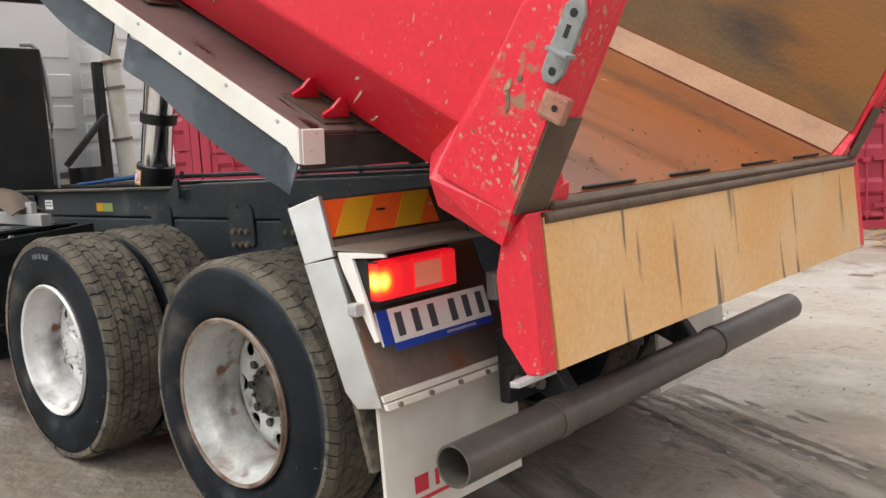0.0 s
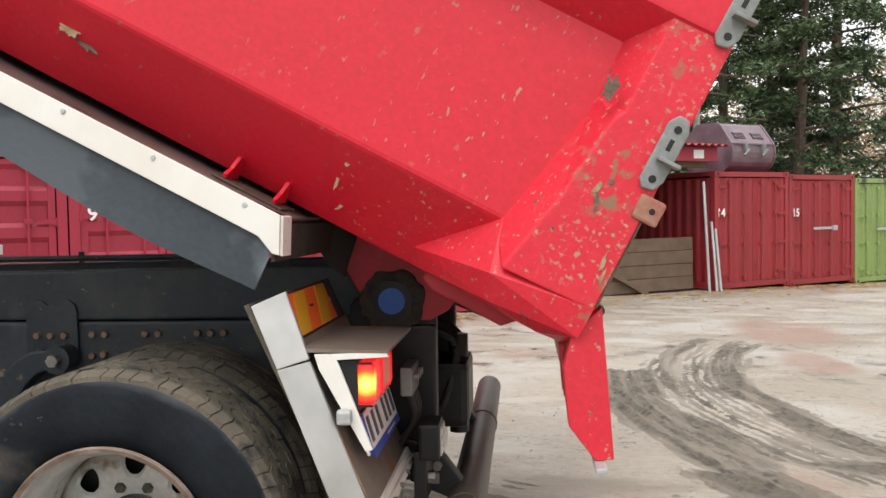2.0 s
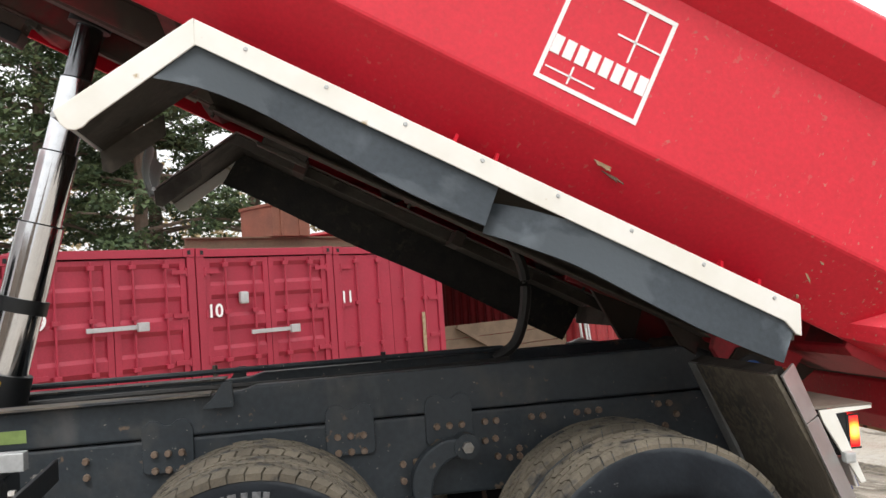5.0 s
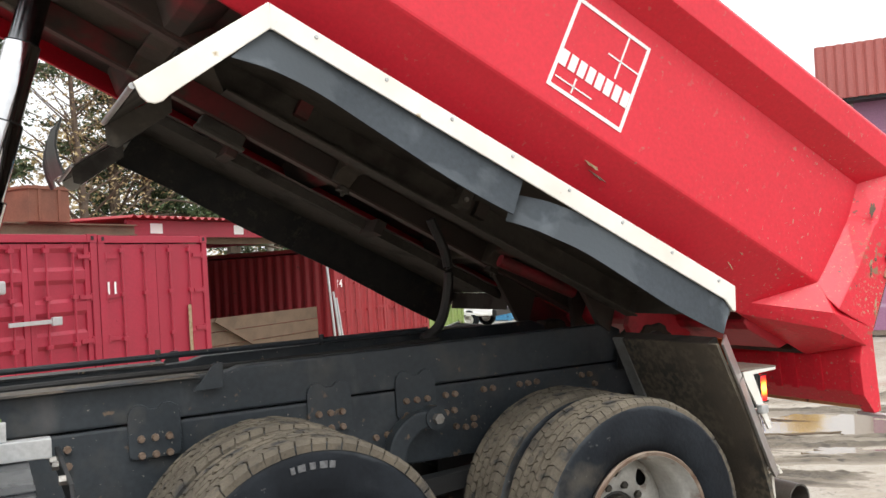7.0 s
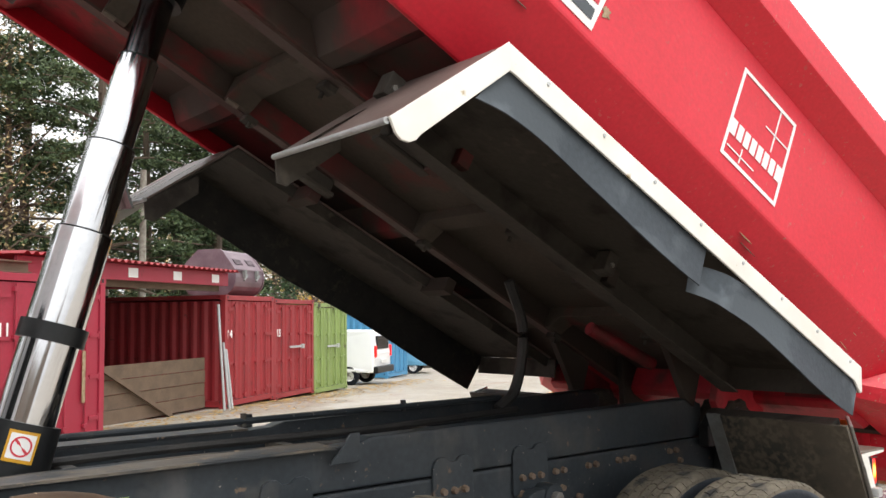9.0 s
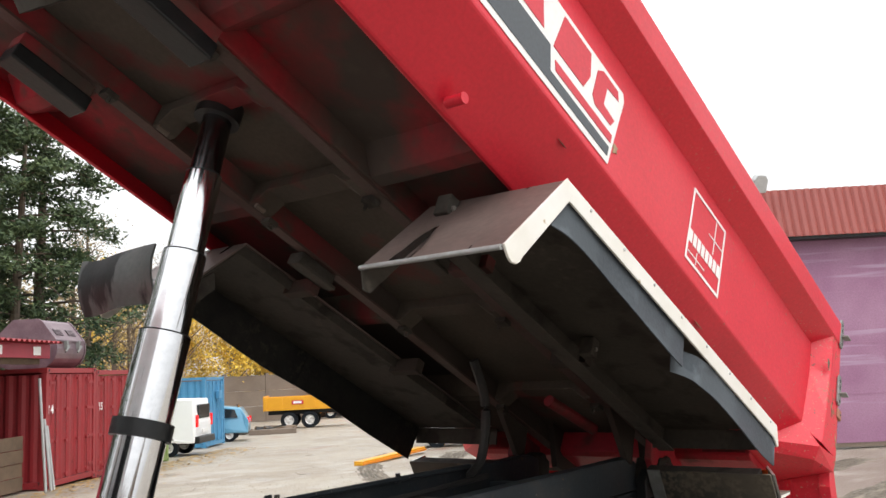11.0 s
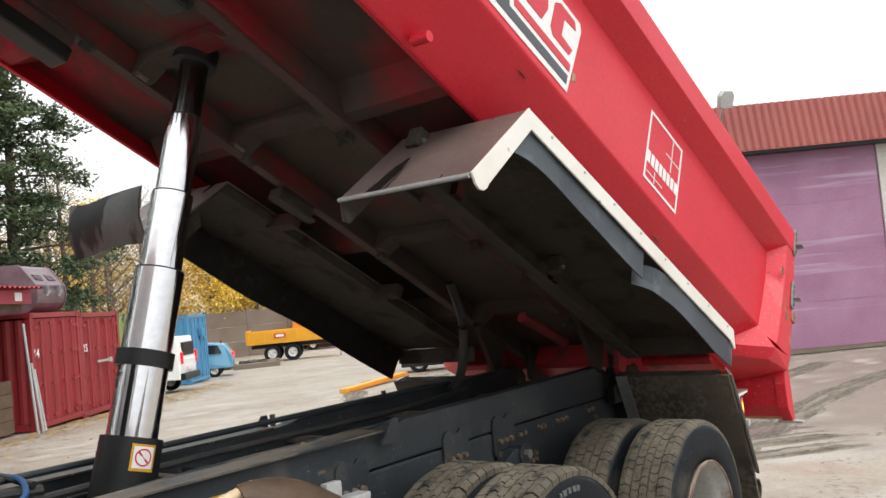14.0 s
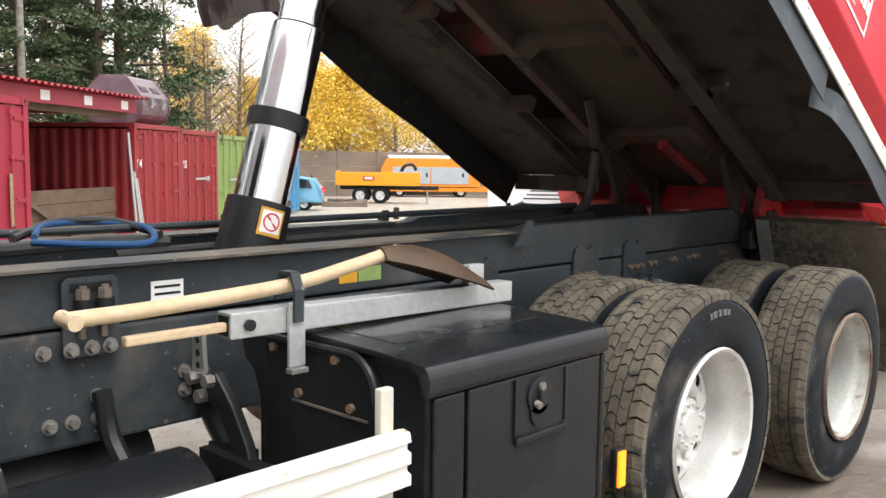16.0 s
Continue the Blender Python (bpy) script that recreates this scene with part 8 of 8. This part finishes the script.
def side_gear():
    t = TRUCK
    gear = pose(0.037, -0.04, 0.034)
    bm = bmesh.new()
    prism(bm, [(-1.218, 0.34), (-1.222, 0.95), (-1.19, 0.985), (-1.12, 1.000), (-0.62, 1.010), (-0.60, 0.99), (-0.60, 0.34)], -2.96, -2.255, "x")
    tb = part("tool_box", bm, PLASTIC, t, "black plastic tool box", gear, 0.014)
    # lid: a domed sheet with a rolled front edge and a raised field
    bm = bmesh.new()
    roll = [(-1.247 + 0.034 * (1 - math.cos(radians(q))), 0.972 + 0.040 * math.sin(radians(q))) for q in range(0, 91, 15)]
    prism(bm, [(-1.243, 0.936), (-1.247, 0.95)] + roll + [(-1.10, 1.019), (-0.80, 1.028), (-0.60, 1.026), (-0.59, 1.0125), (-1.15, 1.004), (-1.21, 0.985), (-1.223, 0.936)], -2.985, -2.245, "x")
    lid = part("box_lid", bm, PLASTIC, tb, "glossy wet black lid", None, 0.004)
    prev = [(-1.05, 1.0225), (-0.80, 1.0305), (-0.66, 1.029), (-0.66, 1.020), (-1.05, 1.010)]
    plate("lid_field", lid, PLASTIC, prev, -2.90, -2.33, "x", bevel=0.006)
    for x0, x1 in ((-2.955, -2.852), (-2.838, -2.272)):
        block("box_front", tb, PLASTIC, x0, x1, -1.236, -1.2235, 0.40, 0.930, "moulded front panel", bevel=0.010)
    block("corner_post", tb, PLASTIC, -2.270, -2.248, -1.240, -1.2235, 0.36, 0.932, bevel=0.008)
    # latch: a sunken tray with a lower ledge, a dial and its key
    latch = plate("latch_panel", tb, BLACK, [(-2.66, 0.79), (-2.64, 0.765), (-2.47, 0.765), (-2.45, 0.79), (-2.45, 0.925), (-2.66, 0.925)], -1.2385, -1.2362, label="sunken latch tray")
    block("latch_ledge", latch, PLASTIC, -2.665, -2.445, -1.250, -1.2386, 0.750, 0.772, bevel=0.006)
    for x in (-2.668, -2.452):
        block("latch_rim", latch, PLASTIC, x, x + 0.010, -1.244, -1.2386, 0.775, 0.925, bevel=0.003)
    for z, r in ((0.868, 0.050), (0.822, 0.036)):
        rod("latch_dial", latch, PLASTIC, (-2.565, -1.2386, z), (-2.565, -1.2450, z), r, n=28)
    rod("dial_cup", latch, BLACK, (-2.565, -1.2451, 0.865), (-2.565, -1.2462, 0.865), 0.034, n=24)
    block("latch_grip", latch, PLASTIC, -2.578, -2.552, -1.258, -1.2463, 0.838, 0.885, bevel=0.006)
    rod("latch_key", latch, GREYBOLT, (-2.585, -1.247, 0.850), (-2.585, -1.262, 0.846), 0.010)
    rod("key_bow", latch, GREYBOLT, (-2.565, -1.247, 0.893), (-2.565, -1.256, 0.893), 0.011)
    # open bracket in front of the box, a plate with a rounded outer corner
    arc = [(-0.97 - 0.10 * math.sin(radians(q)), 0.900 + 0.10 * math.cos(radians(q))) for q in range(0, 91, 15)]
    g = plate("end_bracket", t, BLACK, [(-0.61, 0.45), (-0.61, 0.995)] + arc + [(-1.07, 0.45)], -2.985, -2.965, "x", "black end bracket", bevel=0.004, m=gear)
    lip = [(y * 1.0, z) for y, z in [(-0.61, 0.996)] + arc + [(-1.07, 0.60)]]
    bm = bmesh.new()
    path_tube(bm, [Vector((-2.99, y, z)) for y, z in lip], 0.011, 8)
    part("bracket_lip", bm, BLACK, g, "rolled plate edge", None, 0, True)
    block("bracket_fold", g, RUSTY, -2.991, -2.9855, -1.04, -0.74, 0.836, 0.842, "rusty crease")
    for y, z in ((-0.92, 0.975), (-0.98, 0.862), (-0.77, 0.862), (-0.66, 0.97)):
        rod("bracket_bolt", g, BOLT, (-2.986, y, z), (-2.998, y, z), 0.012)
    d = plate("arc_bracket", t, BLACK, [(-0.60, 0.60), (-0.60, 0.985), (-0.47, 0.985), (-0.44, 0.96), (-0.455, 0.90), (-0.50, 0.87), (-0.53, 0.80), (-0.53, 0.60)], -2.945, -2.930, "x", "black bracket with a round cut-out", bevel=0.004, m=gear)
    b2 = plate("hanger_plate", t, STRIP, [(-0.36, 0.86), (-0.37, 0.985), (-0.40, 0.992), (-0.415, 0.985), (-0.425, 0.86)], -3.062, -3.048, "x", "worn steel hanger strip", m=gear)
    for k in range(3):
        rod("hanger_hole", b2, BLACK, (-3.0625, -0.395, 0.885 + 0.036 * k), (-3.0645, -0.395, 0.885 + 0.036 * k), 0.010, n=10)
    for y, z in ((-0.46, 0.850), (-0.42, 0.80), (-0.375, 0.845)):
        rod("hanger_bolt", b2, GREYBOLT, (-3.050, y, z), (-3.085, y, z), 0.020, n=6)
    strut = plate("bent_strut", t, BLACK, [(-0.40, 0.86), (-0.47, 0.875), (-0.55, 0.80), (-0.62, 0.70), (-0.70, 0.50), (-0.63, 0.50), (-0.55, 0.67), (-0.49, 0.76), (-0.40, 0.80)], -3.058, -3.025, "x", "black cast strut", bevel=0.008, m=gear)
    # carrier beam with clamps
    m = gear @ pose(-3.235, -0.80, 1.078, 0, 1.0, 0)
    cb = block("carrier_beam", t, GALV, 0.0, 1.06, -0.03, 0.03, -0.032, 0.032, "grey steel carrier beam", bevel=0.004, m=m)
    block("beam_slot", cb, BLACK, -0.002, 0.012, -0.022, 0.022, -0.024, 0.024)
    rod("beam_bolt", cb, BLACK, (0.05, -0.03, 0), (0.05, -0.042, 0), 0.014)
    block("beam_tab", cb, GALV, 0.86, 0.93, -0.02, 0.012, 0.033, 0.095, bevel=0.004)
    st = block("beam_stay", t, GALV, -3.075, -3.025, -0.845, -0.834, 0.955, 1.12, "grey clamp stay", bevel=0.003, m=gear)
    for p0, p1 in (((-0.851, 1.07), (-0.853, 1.15)), ((-0.853, 1.15), (-0.835, 1.192)), ((-0.835, 1.192), (-0.79, 1.192)), ((-0.79, 1.192), (-0.77, 1.12))):
        bm = bmesh.new()
        n = Vector((0, p1[1] - p0[1], p0[0] - p1[0])).normalized() * 0.004
        prism(bm, [(p0[0] - n.y, p0[1] - n.z), (p1[0] - n.y, p1[1] - n.z), (p1[0] + n.y, p1[1] + n.z), (p0[0] + n.y, p0[1] + n.z)], -3.066, -3.038, "x")
        part("clamp_strap", bm, CHASSIS, st, "dark rubber strap")
    block("stay_foot", st, LATCH, -3.080, -3.028, -0.862, -0.834, 0.940, 0.954, "grey stay foot", bevel=0.003)
    bb = plate("box_brace", t, BLACK, [(-0.56, 1.02), (-1.08, 0.985), (-1.12, 0.95), (-1.12, 0.90), (-0.56, 0.94)], -2.150, -2.135, "x", "black hanger behind the tool box", bevel=0.004, m=gear)
    for y in (-0.64, -0.74, -1.0):
        rod("brace_bolt", bb, GREYBOLT, (-2.151, y, 0.985), (-2.172, y, 0.985), 0.016, n=6)
    # ribbed side guard
    bm = bmesh.new()
    prof = [(-1.255, 0.735), (-1.275, 0.74), (-1.275, 0.765), (-1.262, 0.770), (-1.262, 0.785), (-1.275, 0.79), (-1.275, 0.815), (-1.262, 0.82), (-1.262, 0.835), (-1.275, 0.84), (-1.27, 0.862), (-1.25, 0.866), (-1.23, 0.86), (-1.23, 0.735)]
    prism(bm, [(y + 0.04, z + 0.005) for y, z in prof], -4.9, -3.03, "x")
    gr = part("side_guard", bm, TRIM, t, "ribbed aluminium side guard", gear)
    for x in (-3.06, -4.2):
        block("guard_post", t, CREAM, x - 0.02, x + 0.02, -1.188, -1.165, 0.55, 0.965, "pale guard post", bevel=0.005, m=gear)
        block("guard_bracket", t, BLACK, x - 0.03, x + 0.03, -1.164, -0.44, 0.60, 0.66, m=gear)
    mk = block("side_marker", t, BLACK, -2.135, -2.090, -1.215, -1.19, 0.485, 0.61, "side marker lamp", bevel=0.006, m=gear)
    block("marker_lens", mk, AMBER, -2.131, -2.094, -1.225, -1.2155, 0.492, 0.603, "lit amber marker lens", bevel=0.003)
    block("marker_stay", t, BLACK, -2.23, -2.10, -1.189, -1.1, 0.52, 0.55, m=gear)
    # shovel and short stick carried on the beam
    sh = thing("shovel", "worn shovel with pale wooden handle strapped on the truck", "shovel", m=gear)
    bm = bmesh.new()
    path_tube(bm, smooth_path([(-3.62, -0.81, 1.138), (-3.40, -0.81, 1.142), (-3.05, -0.81, 1.160), (-2.85, -0.81, 1.190), (-2.68, -0.81, 1.222)]), 0.0185, 12)
    part("handle", bm, ASH, sh, "pale wooden handle", None, 0, True)
    rod("grip", sh, ASH, (-3.612, -0.845, 1.136), (-3.612, -0.775, 1.140), 0.017)
    bm = bmesh.new()
    rows = []
    for i in range(7):
        f = i / 6
        w = 0.035 + 0.062 * min(1, f * 2.6)
        rows.append([bm.verts.new((-2.74 + 0.385 * f, -0.81 + w * q, 1.238 + 0.010 * math.sin(f * 3.1) - 0.110 * f * f - (0.035 + 0.035 * math.sin(f * 3.1)) * q * q)) for q in (-1, -0.75, -0.5, -0.25, 0, 0.25, 0.5, 0.75, 1)])
    for r0, r1 in zip(rows, rows[1:]):
        for k in range(8):
            bm.faces.new((r0[k], r1[k], r1[k + 1], r0[k + 1]))
    bmesh.ops.recalc_face_normals(bm, faces=bm.faces)
    bmesh.ops.solidify(bm, geom=list(bm.faces), thickness=0.007)
    part("blade", bm, BLADE, sh, "rusty steel blade", None, 0, True)
    k = thing("wooden_stick", "short pale wooden stick in the carrier beam", "stick", m=gear)
    block("stick_body", k, ASH, -3.49, -3.22, -0.815, -0.790, 1.064, 1.086, bevel=0.005)


side_gear()
